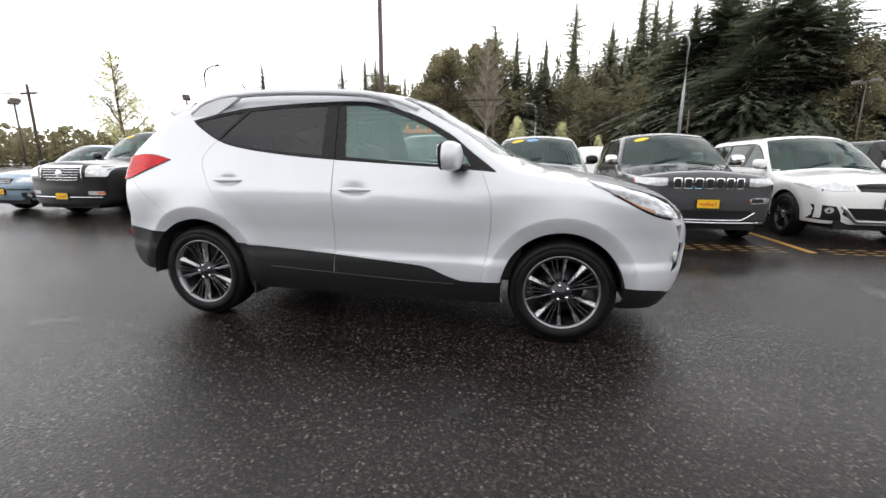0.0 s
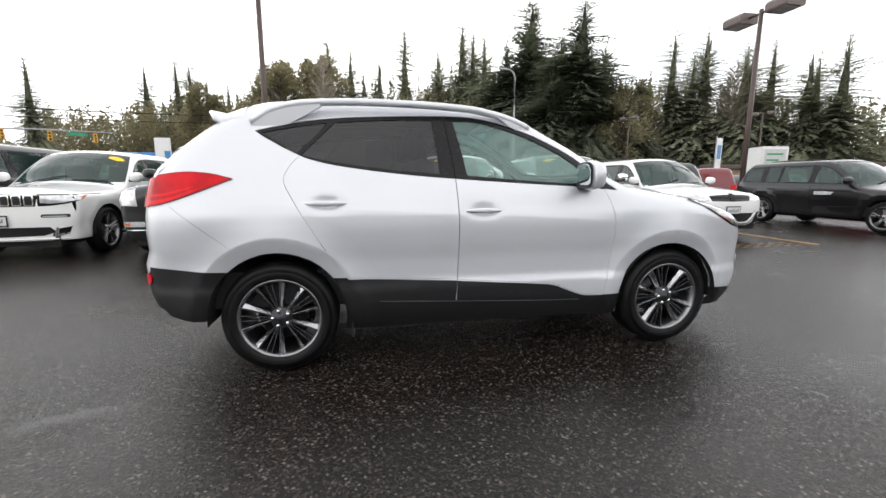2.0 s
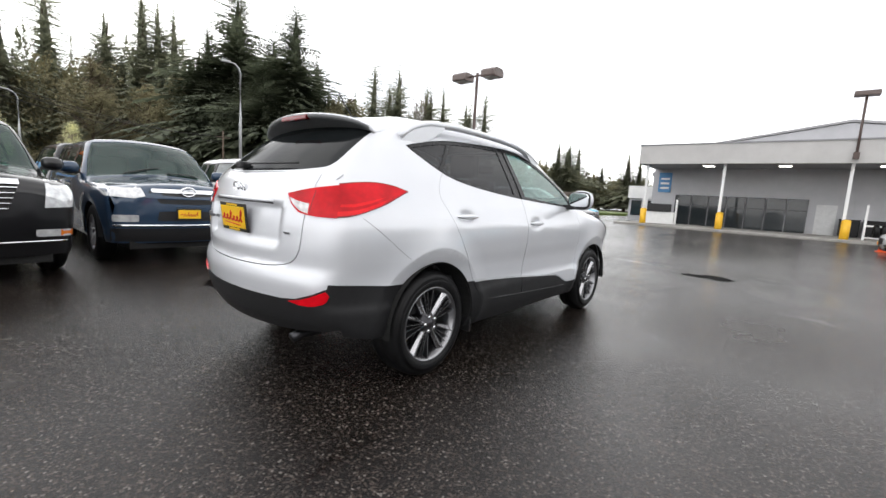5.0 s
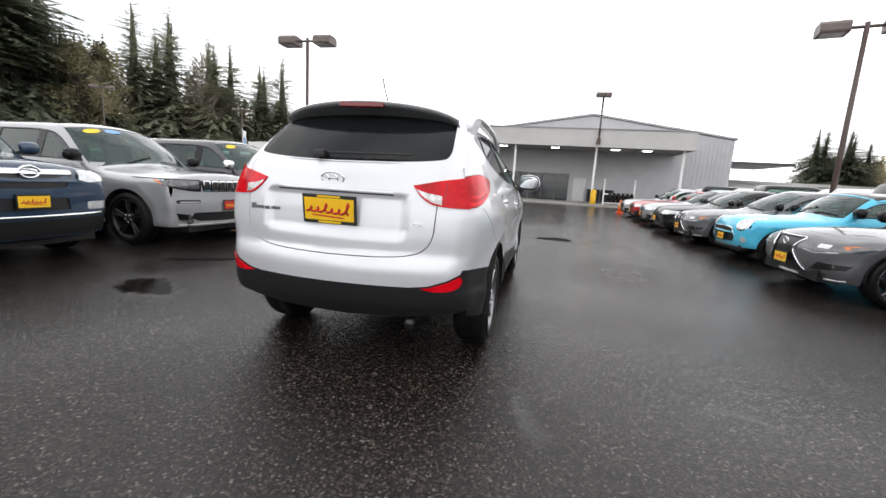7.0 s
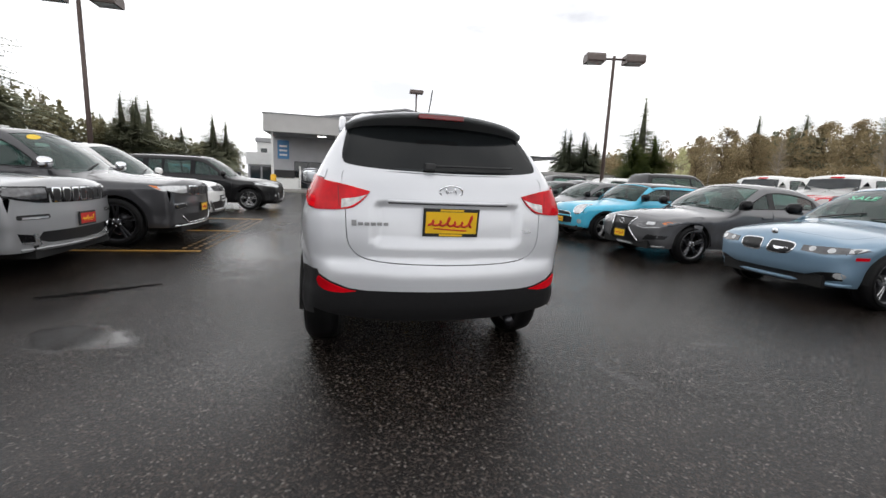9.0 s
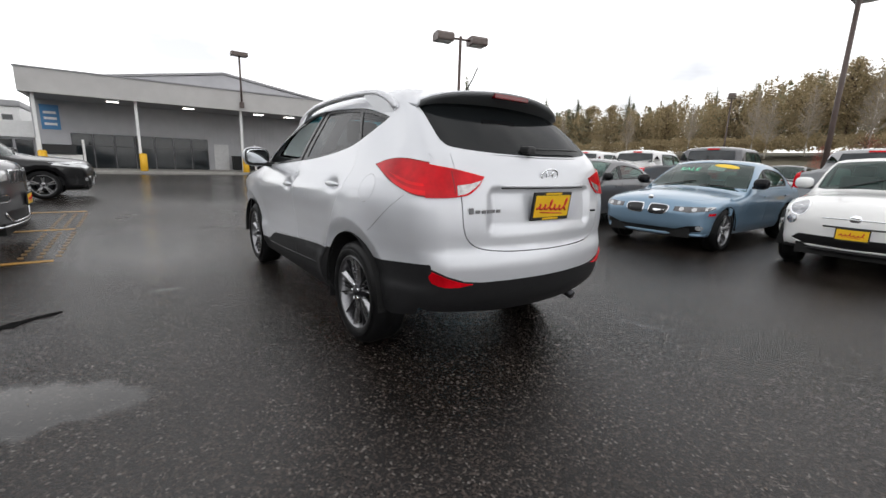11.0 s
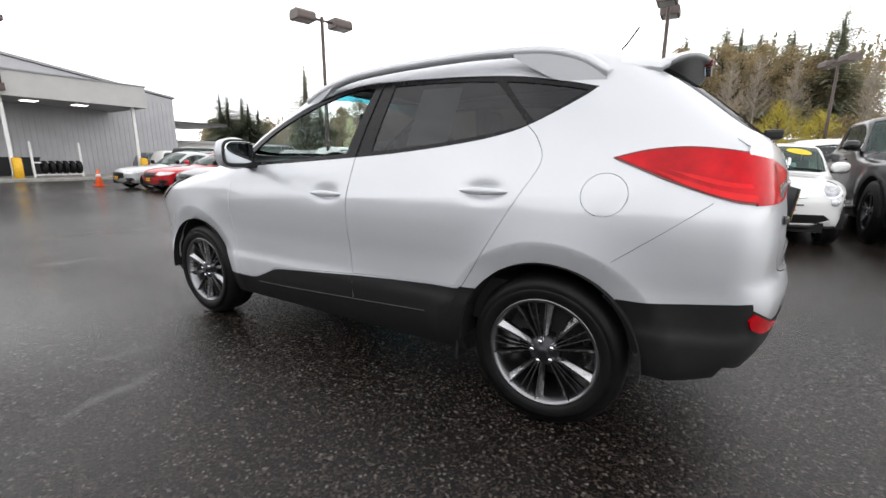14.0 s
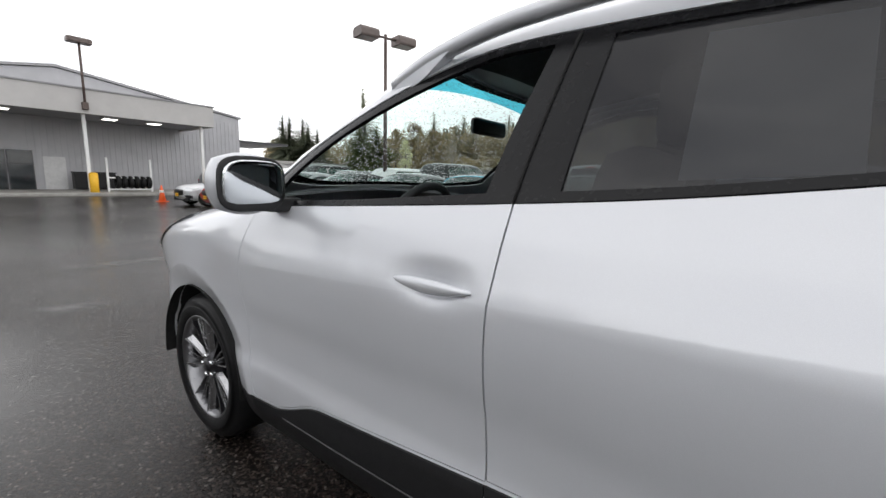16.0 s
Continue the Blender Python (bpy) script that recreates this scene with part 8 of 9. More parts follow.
c.lay("front", "fog_lamp", ring(0.66, 0.42, 0.045, 0.045, 14), M_LAMPCLEAR, 0.008)
c.chrome_line([(y, 0.55) for y in np.linspace(-0.7, 0.7, 11)], 0.02, M_GRILLE)
c.plate(0.50)


def sedan(name, label, colour, m_of, L=4.62, W=1.81, H=1.43, wb=2.81, fo=0.78, hood=0.90, belt=0.94, base=0.80, wtop=-0.02, rtop=-0.95, rbase=-1.55, deck=1.03, **kw):
    b = car_shape(L, W, H, wb, fo, hood, belt, base, wtop, "sedan", deck, rtop, rbase, R=0.325, arch=0.365, tum=0.42)
    return Car(name, label, b, colour, m_of(b), rim=0.235, posts=(-0.22,), **kw)


# pale blue sedan with twin grilles
c = sedan("blue_sedan", "pale metallic blue sedan with twin kidney-shaped grilles", P_SKY, lambda b: south(-0.42, -4.5, b), rim_mat=M_RIM)
b = c.b
KG = bend([(0.035, 0.575), (0.045, 0.675), (0.09, 0.70), (0.30, 0.69), (0.335, 0.63), (0.27, 0.555), (0.08, 0.545), (0.035, 0.575)], 4)[:-1]
low = full_yz([(0.0, 0.27), (0.55, 0.28), (0.84, 0.33), (0.84, 0.43), (0.60, 0.40), (0.45, 0.345), (0.0, 0.345)])
c.close((low,))
for r in c.lay("front", "grille_ring", KG, M_CHROME, 0.006, "chrome grille ring"):
    pass
c.lay("front", "grille", shrink(KG, 0.014), M_GRILLE, 0.010, "black grille")
c.lay("front", "headlight", [(0.40, 0.615), (0.60, 0.60), (0.80, 0.63), (0.86, 0.675), (0.76, 0.69), (0.40, 0.675)], M_LAMPDARK, 0.005, "swept dark headlight")
for yy in (0.50, 0.66):
    c.lay("front", "headlight_ring", ring(yy, 0.645, 0.032, 0.028, 16), M_LAMPCLEAR, 0.009)
c.wrap("headlight_corner", [(b.spec["xn"] - 0.40, 0.695), (b.spec["xn"], 0.69), (b.spec["xn"], 0.62), (b.spec["xn"] - 0.28, 0.645)], M_LAMPCLEAR)
c.wrap("side_marker", [(b.spec["xn"] - 0.42, 0.565), (b.spec["xn"] - 0.28, 0.56), (b.spec["xn"] - 0.28, 0.595), (b.spec["xn"] - 0.41, 0.60)], M_LAMPRED)
c.lay("front", "lower_grille", low, M_GRILLE, -0.012, both=False)
c.lay("front", "fog_lamp", ring(0.74, 0.375, 0.04, 0.035, 14), M_LAMPCLEAR, 0.0)
c.chrome_line([(y, 0.255 + 0.02 * abs(y)) for y in np.linspace(-0.78, 0.78, 21)], 0.024, P_SKY, name="lip")
q = b.put("front", np.array([[0.0, 0.775]]))[0]
part("emblem", lathe([(0.0, 0.006), (0.035, 0.005), (0.042, 0.0)], M_CHROME, 20, "emblem"), c.e, "round emblem", m=pose(q[0], 0, 0.785, 0, -50, -90))
c.sticker(0.30, 0.14, w=0.40, h=0.07)
part("windscreen_paper", panel_mesh(b, "top", [(0.30, 0.05), (0.30, 0.32), (0.12, 0.32), (0.12, 0.05)], (), 0.06, 0.0, -0.012, M_PAPER, name="windscreen_paper"), c.e, "white price sheet behind the glass")
txt = bpy.data.curves.new("sale_text", "FONT")
txt.body = "SALE"
txt.size = 0.16
txt.extrude = 0.001
txt.align_x = "CENTER"
txt.materials.append(solid("green_window_paint", (0.18, 0.75, 0.45), 0.6))
to = part("window_lettering", txt, c.e, "green window lettering")
wp = b.put("top", np.array([[0.26, -0.22], [0.36, -0.22]]))
tl = math.degrees(math.atan2(wp[0][2] - wp[1][2], 0.10))
to.matrix_basis = pose(0.36, -0.22, wp[1][2] + 0.012) @ Euler((0, radians(tl), 0)).to_matrix().to_4x4() @ Euler((0, 0, radians(90))).to_matrix().to_4x4()


def spindle(x, nose, label):
    c = sedan("grey_sedan", label, P_PEWTER, lambda b: south(x, nose, b), L=4.66, wb=2.80, fo=0.83, rim_mat=M_RIMTHIN)
    b = c.b
    gr = full_yz([(0.0, 0.27), (0.36, 0.28), (0.40, 0.33), (0.24, 0.52), (0.22, 0.58), (0.31, 0.72), (0.0, 0.735)])
    c.close((gr,))
    c.lay("front", "grille", gr, M_GRILLE, -0.014, "black spindle-shaped grille", both=False)
    for s in (-1, 1):
        c.chrome_line([(s * y, z) for y, z in bend([(0.40, 0.31), (0.32, 0.42), (0.235, 0.54), (0.25, 0.63), (0.32, 0.725)], 4)], 0.013, name="grille_edge")
    c.chrome_line([(y, 0.735) for y in np.linspace(-0.31, 0.31, 9)], 0.010)
    c.lay("front", "headlight", [(0.40, 0.655), (0.60, 0.60), (0.84, 0.63), (0.90, 0.70), (0.62, 0.70)], M_LAMPDARK, 0.005, "slim dark headlight")
    c.lay("front", "headlight_beam", rect(0.56, 0.70, 0.635, 0.685, 0.015), M_LAMPCLEAR, 0.009)
    c.wrap("amber_marker", [(b.spec["xn"] - 0.44, 0.70), (b.spec["xn"] - 0.22, 0.705), (b.spec["xn"] - 0.26, 0.65)], M_AMBER)
    c.lay("front", "running_lamp", [(0.40, 0.59), (0.55, 0.565), (0.78, 0.60), (0.78, 0.61), (0.55, 0.58), (0.40, 0.605)], M_LAMPCLEAR, 0.006)
    c.lay("front", "side_vent", [(0.50, 0.36), (0.80, 0.40), (0.82, 0.46), (0.62, 0.47)], M_GRILLE, 0.003)
    c.chrome_line([(y, 0.25 + 0.03 * y * y) for y in np.linspace(-0.78, 0.78, 19)], 0.016, M_RIM, name="lip")
    q = b.put("front", np.array([[0.0, 0.66]]))[0]
    part("emblem", tube([(0, 0.055 * math.cos(t), 0.04 * math.sin(t)) for t in np.linspace(0, 6.2832, 21)], 0.008, M_CHROME, "emblem", 6), c.e, "oval chrome emblem", m=pose(q[0] + 0.004, 0, 0.655))
    c.plate(0.43)
    return c


spindle(2.3, -4.42, "grey sport sedan with black spindle grille and yellow plate")
spindle(7.35, -4.5, "grey sport sedan behind the small blue hatchback")

# small blue hatchback with a black roof
b = car_shape(3.83, 1.73, 1.41, 2.495, 0.72, 0.93, 0.95, 0.62, 0.12, "suv", R=0.305, arch=0.355, tum=0.22, blunt=0.5)
c = Car("hatchback", "bright blue small hatchback with black roof and round headlights", b, P_MINI, south(4.92, -4.62, b), rim=0.22, posts=(-0.40,), roof_mat=P_BLACK, arch_trim=M_CLAD, doors=False)
gr = full_yz([(0.0, 0.36), (0.40, 0.38), (0.46, 0.50), (0.38, 0.63), (0.0, 0.65)])
c.close((gr,))
c.lay("front", "grille", gr, M_GRILLE, -0.012, "black hexagonal grille", both=False)
c.chrome_line([(y, 0.55) for y in np.linspace(-0.42, 0.42, 9)], 0.018, P_MINI, name="grille_bar")
for s in (-1, 1):
    c.chrome_line([(s * y, z) for y, z in [(0.0, 0.65), (0.36, 0.635), (0.45, 0.50), (0.40, 0.38)]], 0.010, name="grille_rim")
for hr in c.lay("front", "headlight_ring", ring(0.60, 0.72, 0.135, 0.125, 28), M_CHROME, 0.008, "chrome headlight ring"):
    pass
c.lay("front", "headlight", ring(0.60, 0.72, 0.115, 0.105, 28), M_LAMPCLEAR, 0.014, "round headlight")
c.lay("front", "fog_lamp", ring(0.66, 0.44, 0.055, 0.055, 18), M_LAMPCLEAR, 0.006)
c.chrome_line([(y, 0.28) for y in np.linspace(-0.7, 0.7, 11)], 0.03, M_CLAD, name="chin")
c.plate(0.45)
part("hood_scoop", panel_mesh(b, "top", rect(1.15, 1.24, -0.18, 0.18), (), 0.05, 0.0, 0.01, M_GRILLE, 0.012, name="hood_scoop"), c.e)

# small white hatchback
b = car_shape(3.60, 1.63, 1.49, 2.30, 0.70, 0.98, 0.99, 0.62, 0.10, "suv", R=0.29, arch=0.335, tum=0.24, bow=0.30)
c = Car("hatchback", "small white rounded hatchback with yellow plate", b, P_WHITE, south(-2.77, -4.82, b), rim=0.20, posts=(-0.35,), doors=True, rim_mat=M_RIM)
low = full_yz([(0.0, 0.33), (0.45, 0.34), (0.60, 0.40), (0.52, 0.47), (0.0, 0.47)])
c.close((low,))
c.lay("front", "lower_grille", low, M_GRILLE, -0.012, "black lower grille", both=False)
c.lay("front", "headlight_ring", ring(0.57, 0.80, 0.105, 0.105, 26), M_CHROME, 0.006)
c.lay("front", "headlight", ring(0.57, 0.80, 0.09, 0.09, 26), M_HEADLENS, 0.011, "round headlight")
c.lay("front", "fog_lamp", ring(0.62, 0.645, 0.055, 0.055, 18), M_HEADLENS, 0.006, "small round lamp")
c.chrome_line([(y, 0.70 - 0.02 * abs(y)) for y in np.linspace(-0.30, 0.30, 9)], 0.008)
c.chrome_line([(y, 0.60) for y in np.linspace(-0.28, 0.28, 9)], 0.010, M_GRILLE, name="slot")
q = b.put("front", np.array([[0.0, 0.70]]))[0]
part("emblem", lathe([(0.0, 0.008), (0.045, 0.006), (0.055, 0.0)], M_CHROME, 20, "emblem"), c.e, "round emblem", m=pose(q[0], 0, 0.70, 0, 0, -90))
c.plate(0.52)
c.chrome_line([(y, 0.30) for y in np.linspace(-0.66, 0.66, 11)], 0.025, M_CLAD, name="chin")
c.sticker(0.36, 0.12, w=0.34, h=0.06)
part("windscreen_paper", panel_mesh(b, "top", [(0.50, 0.10), (0.50, 0.32), (0.44, 0.32), (0.44, 0.10)], (), 0.05, 0.0, -0.012, M_PAPER, name="windscreen_paper"), c.e, "white card on the dash")


def plain_sedan(name, label, colour, m_of, grille, lens=None, plate=True, **kw):
    c = sedan(name, label, colour, m_of, **kw)
    b = c.b
    g = full_yz(grille)
    c.close((g,))
    c.lay("front", "grille", g, M_GRILLE, -0.012, "black grille", both=False)
    c.lay("front", "headlight", [(0.46, 0.62), (0.62, 0.585), (0.86, 0.62), (0.90, 0.71), (0.50, 0.72)], lens or M_LAMPCLEAR, 0.005, "clear headlight")
    c.wrap("headlight_corner", [(b.spec["xn"] - 0.36, 0.71), (b.spec["xn"], 0.72), (b.spec["xn"], 0.62), (b.spec["xn"] - 0.26, 0.645)], lens or M_LAMPCLEAR)
    c.lay("front", "side_vent", rect(0.52, 0.82, 0.32, 0.44, 0.03), M_GRILLE, 0.003)
    c.chrome_line([(y, 0.255) for y in np.linspace(-0.75, 0.75, 11)], 0.015, M_CLAD, name="lip")
    if plate:
        c.plate(0.45)
    return c


plain_sedan("black_sedan", "black sedan with tall single-frame grille", P_BLACK, lambda b: south(9.85, -4.55, b), [(0.0, 0.32), (0.30, 0.34), (0.38, 0.45), (0.36, 0.68), (0.0, 0.70)])
plain_sedan("silver_sedan", "silver sedan parked nose out", P_SILVERM, lambda b: south(12.35, -4.65, b), [(0.0, 0.55), (0.34, 0.56), (0.36, 0.68), (0.0, 0.69)])
plain_sedan("red_coupe", "red sports coupe parked nose out", P_RED, lambda b: south(14.9, -4.75, b), [(0.0, 0.52), (0.42, 0.53), (0.44, 0.68), (0.0, 0.70)], L=4.78, H=1.38, W=1.88, base=0.55, wtop=-0.25, rtop=-1.0, rbase=-1.7)
plain_sedan("light_silver_sedan", "light silver sedan at the end of the row", paint("light_silver_paint", (0.55, 0.56, 0.57), metal=0.25), lambda b: south(17.5, -4.8, b), [(0.0, 0.42), (0.45, 0.44), (0.48, 0.64), (0.0, 0.66)], L=5.04, wb=3.05, H=1.48, W=1.9)


# vehicles that show their tails behind the south row
def pickup(label, colour, x, tail, H=1.88, plate=True):
    b = car_shape(5.8, 2.02, H, 3.64, 0.95, 1.20, 1.22, 1.20, 0.55, "pickup", deck=1.36, rtop=-0.72, R=0.40, arch=0.46, tum=0.25, blunt=1.0)
    c = Car("pickup_truck", label, b, colour, pose(x, tail + b.spec["xt"], 0, 0, 0, -90), rim=0.26, posts=(0.18,), doors=False)
    c.close()
    rwp = full_yz([(0.0, 1.44), (0.66, 1.45), (0.60, H - 0.14), (0.0, H - 0.12)])
    c.lay("rear", "rear_window", rwp, M_DARKGLASS, 0.006, "dark rear cab window", both=False)
    c.lay("rear", "brake_lamp", rect(-0.16, 0.16, H - 0.105, H - 0.07), M_LAMPRED, 0.008, "red high brake lamp", both=False)
    c.lay("rear", "tail_lamp", rect(0.80, 0.96, 0.86, 1.28, 0.02), M_LAMPRED, 0.006, "tall red tail lamp")
    c.lay("rear", "tail_gate", rect(-0.76, 0.76, 0.80, 1.33, 0.02), colour, 0.008, both=False)
    c.lay("rear", "tail_gate_handle", rect(-0.12, 0.12, 1.10, 1.18, 0.02), M_GRILLE, 0.014, both=False)
    part("rear_step", bm_mesh("rear_step", box(b.spec["xt"] - 0.16, b.spec["xt"] + 0.05, -0.92, 0.92, 0.50, 0.68, 0.03), M_CHROME), c.e, "chrome rear bumper")
    if plate:
        c.plate(0.76, rear=True)
    return c


TAIL_Y = -9.7
pickup("silver pickup truck with red tail lamps seen from behind", P_SILVERM, -1.8, TAIL_Y)
pickup("white pickup truck seen from behind", P_WHITE, 4.1, TAIL_Y - 0.1)
pickup("white pickup truck beside another white one", P_WHITE, 6.5, TAIL_Y - 0.5)
pickup("dark grey pickup truck seen from behind", P_PEWTER, 1.65, TAIL_Y + 0.1, H=1.95)

b = car_shape(4.65, 1.84, 1.70, 2.70, 0.93, 1.05, 1.08, 0.9, 0.1, R=0.36, arch=0.40)
c = Car("tailgate_suv", "white crossover SUV with dark rear glass seen from behind", b, P_WHITE, pose(-4.2, -9.6 + b.spec["xt"], 0, 0, 0, -90), rim=0.24, posts=(-0.2, -1.1))
rg = full_yz([(0.0, 1.16), (0.62, 1.18), (0.60, 1.50), (0.0, 1.55)])
c.close((), (rg,))
c.lay("rear", "rear_window", rg, M_DARKGLASS, 0.0, "dark rear glass", both=False)
c.lay("rear", "tail_lamp", [(0.50, 1.0), (0.90, 0.95), (0.90, 1.16), (0.70, 1.12)], M_LAMPRED, 0.006, "red tail lamp")
c.lay("rear", "lower_bumper", full_yz([(0.0, 0.32), (0.86, 0.34), (0.84, 0.58), (0.0, 0.56)]), M_CLAD, 0.004, both=False)
c.chrome_line([(y, 1.02) for y in np.linspace(-0.4, 0.4, 7)], 0.012, proj="rear")
c.plate(0.88, rear=True)

# tall black truck beside the small white hatchback
b = car_shape(5.9, 2.08, 1.98, 3.7, 0.95, 1.34, 1.34, 1.20, 0.55, "pickup", deck=1.45, rtop=-0.72, R=0.46, arch=0.52, tum=0.25, blunt=1.0)
c = Car("lifted_truck", "black lifted pickup truck with running board", b, P_BLACK, south(-4.98, -5.1, b), rim=0.27, posts=(0.18,), rim_mat=M_RIMDARK, tyre_w=0.30)
c.close()
c.lay("front", "grille", full_yz([(0.0, 0.85), (0.55, 0.86), (0.60, 1.16), (0.0, 1.18)]), M_GRILLE, 0.004, both=False)
c.lay("front", "headlight", rect(0.62, 0.92, 0.95, 1.17, 0.02), M_LAMPCLEAR, 0.006)
for s in (-1, 1):
    part("running_board", bm_mesh("running_board", box(-0.9, 1.3, min(s * 0.95, s * 1.15), max(s * 0.95, s * 1.15), 0.44, 0.50, 0.02), M_CHROME), c.e)

# ---- puddles, patches and marks on the asphalt ----
def blob(cx, cy, rx, ry, seed, n=34, turn=0.0):
    rng = random.Random(seed)
    ph = [rng.uniform(0, 6.28) for _ in range(4)]
    out = []
    for i in range(n):
        t = 6.2832 * i / n
        k = 1 + 0.22 * math.sin(2 * t + ph[0]) + 0.16 * math.sin(3 * t + ph[1]) + 0.10 * math.sin(5 * t + ph[2]) + 0.06 * math.sin(9 * t + ph[3])
        x, y = rx * k * math.cos(t), ry * k * math.sin(t)
        out.append((cx + x * math.cos(turn) - y * math.sin(turn), cy + x * math.sin(turn) + y * math.cos(turn)))
    return out


def run(pts, w, seed):
    """A wandering strip of water or tar between points."""
    rng = random.Random(seed)
    p = bend(pts, 7)
    ww = [w * (0.25 + 0.75 * math.sin(math.pi * (k + 0.5) / len(p))) * rng.uniform(0.55, 1.25) for k in range(len(p))]
    a, b = [], []
    for k, (x, y) in enumerate(p):
        x2, y2 = p[min(k + 1, len(p) - 1)]
        x1, y1 = p[max(k - 1, 0)]
        d = math.hypot(x2 - x1, y2 - y1) or 1.0
        nx, ny = -(y2 - y1) / d, (x2 - x1) / d
        j = rng.uniform(-0.25, 0.25) * w
        a.append((x + nx * (ww[k] + j), y + ny * (ww[k] + j)))
        b.append((x - nx * (ww[k] - j), y - ny * (ww[k] - j)))
    return a + b[::-1]


M_PATCH = solid("tar_patch", (0.005, 0.005, 0.005), 0.85, var=0.2, bump=0.4, bscale=90, spec=0.05)
ground_patch("tar_patch", "dark tar patch in the asphalt", blob(5.5, -1.5, 0.22, 0.42, 41, turn=-0.3), M_PATCH, 0.005, "patch")
M_FADED = solid("faded_yellow_paint", (0.15, 0.085, 0.02), 0.5, var=0.6, scale=22)
for x0 in (2.62, 5.1):
    for r in range(3):
        for k in range(9):
            x = x0 + k * 0.225
            ground_patch("faded_mark", "faded yellow stall lettering worn to strokes", [(x, 2.70 + r * 0.16), (x + 0.13, 2.72 + r * 0.16), (x + 0.11, 2.77 + r * 0.16), (x - 0.02, 2.75 + r * 0.16)], M_FADED, 0.0035, "marking")
ground_patch("tar_patch", "dark wandering tar seam in the asphalt", run([(-0.15, 3.35), (0.02, 3.0), (0.16, 2.75), (0.34, 2.5)], 0.06, 5), M_PATCH, 0.005, "patch")
# leaf litter and grit
rng = random.Random(8)
lv, lf = [], []
for i in range(450):
    x, y = rng.uniform(-6, 5), rng.uniform(-4.3, 3.4)
    s, t = rng.uniform(0.003, 0.008), rng.uniform(0, 6.28)
    k = len(lv)
    for a in (0, 1.9, 3.3, 4.9):
        lv.append((x + s * math.cos(t + a), y + s * math.sin(t + a) * 0.7, 0.004 + rng.uniform(0, 0.004)))
    lv.append((x, y, 0.004 + s * 0.5))
    lf += [(k, k + 1, k + 4), (k + 1, k + 2, k + 4), (k + 2, k + 3, k + 4), (k + 3, k, k + 4)]
tagged(new("grit", mesh_from("grit", lv, lf, solid("pale_grit", (0.13, 0.10, 0.075), 0.8, var=0.4, scale=3))), "scattered pale grit and leaf bits on wet asphalt", "grit", kind="stuff")

# ---- in front of the building ----
rk = thing("tyre_rack", "white steel rack holding stacked tyres", "rack", m=pose(FX + 1.0, -5.4, 0.14))
for y in (0.0, -2.1):
    part("post", bm_mesh("post", box(-0.05, 0.05, y - 0.05, y + 0.05, 0, 1.9), M_WHITEP), rk)
for z in (0.1, 0.75):
    part("rail", bm_mesh("rail", box(-0.04, 0.04, -2.05, -0.05, z, z + 0.08), M_WHITEP), rk)
ty = lathe([(0.20, -0.2), (0.33, -0.2), (0.36, -0.15), (0.36, -0.05), (0.33, 0.0), (0.20, 0.0), (0.19, -0.1), (0.20, -0.2)], M_RUBBER, 20, "tyre")
for i in range(6):
    o = new("tyre", ty)
    o.matrix_basis = pose(FX + 1.0, -5.75 - i * 0.30, 0.14 + 0.18 + 0.36, 0, 0, 0)
    tagged(o, "black car tyre standing in a white rack", "tyre", "tyres in the rack")
bn = thing("bin", "dark grey wheeled bins against the wall", "bin", "bins by the wall", m=pose(WX - 0.7, -5.0, 0.14))
part("body", bm_mesh("body", box(-0.35, 0.35, -0.45, 0.45, 0.05, 1.0, 0.04), M_CLAD), bn)
part("lid", bm_mesh("lid", box(-0.38, 0.38, -0.48, 0.48, 1.0, 1.08, 0.02), M_CLAD), bn)
copy_thing(bn, pose(WX - 0.7, -6.1, 0.14))
M_CONE = solid("orange_cone", (0.80, 0.13, 0.03), 0.5)
for x, y in ((20.6, -5.3), (21.3, 6.4)):
    cn = thing("traffic_cone", "orange traffic cone with a white band", "traffic cone", "traffic cones", m=pose(x, y, 0))
    part("cone", tube([(0, 0, 0.03), (0, 0, 0.35), (0, 0, 0.72)], 0.15, M_CONE, "cone", 14, taper=0.2), cn)
    part("base", bm_mesh("base", box(-0.2, 0.2, -0.2, 0.2, 0, 0.03), M_CONE), cn)
    part("band", tube([(0, 0, 0.40), (0, 0, 0.5)], 0.097, M_WHITEP, "band", 14, taper=0.83), cn)

# ---- vehicles and things beyond the rows ----
def far_car(label, colour, x, y, turn, kind="suv", H=1.6):
    b = car_shape(4.4, 1.8, H, 2.6, 0.85, 0.98, 1.0, 0.85, 0.05, kind, R=0.33, arch=0.37)
    c = Car("distant_car", label, b, colour, pose(x, y, 0, 0, 0, turn), rim=0.22, posts=(-0.3,), doors=False, step=0.14, group="distant cars", style="far")
    c.close()
    c.lay("front", "headlight", rect(0.50, 0.82, 0.62, 0.74, 0.02), M_LAMPCLEAR, 0.006)
    c.lay("front", "grille", full_yz([(0, 0.5), (0.35, 0.5), (0.38, 0.7), (0, 0.7)]), M_GRILLE, 0.006, both=False)
    c.lay("rear", "tail_lamp", rect(0.55, 0.85, 0.80, 0.95, 0.02), M_LAMPRED, 0.006)
    return c.e


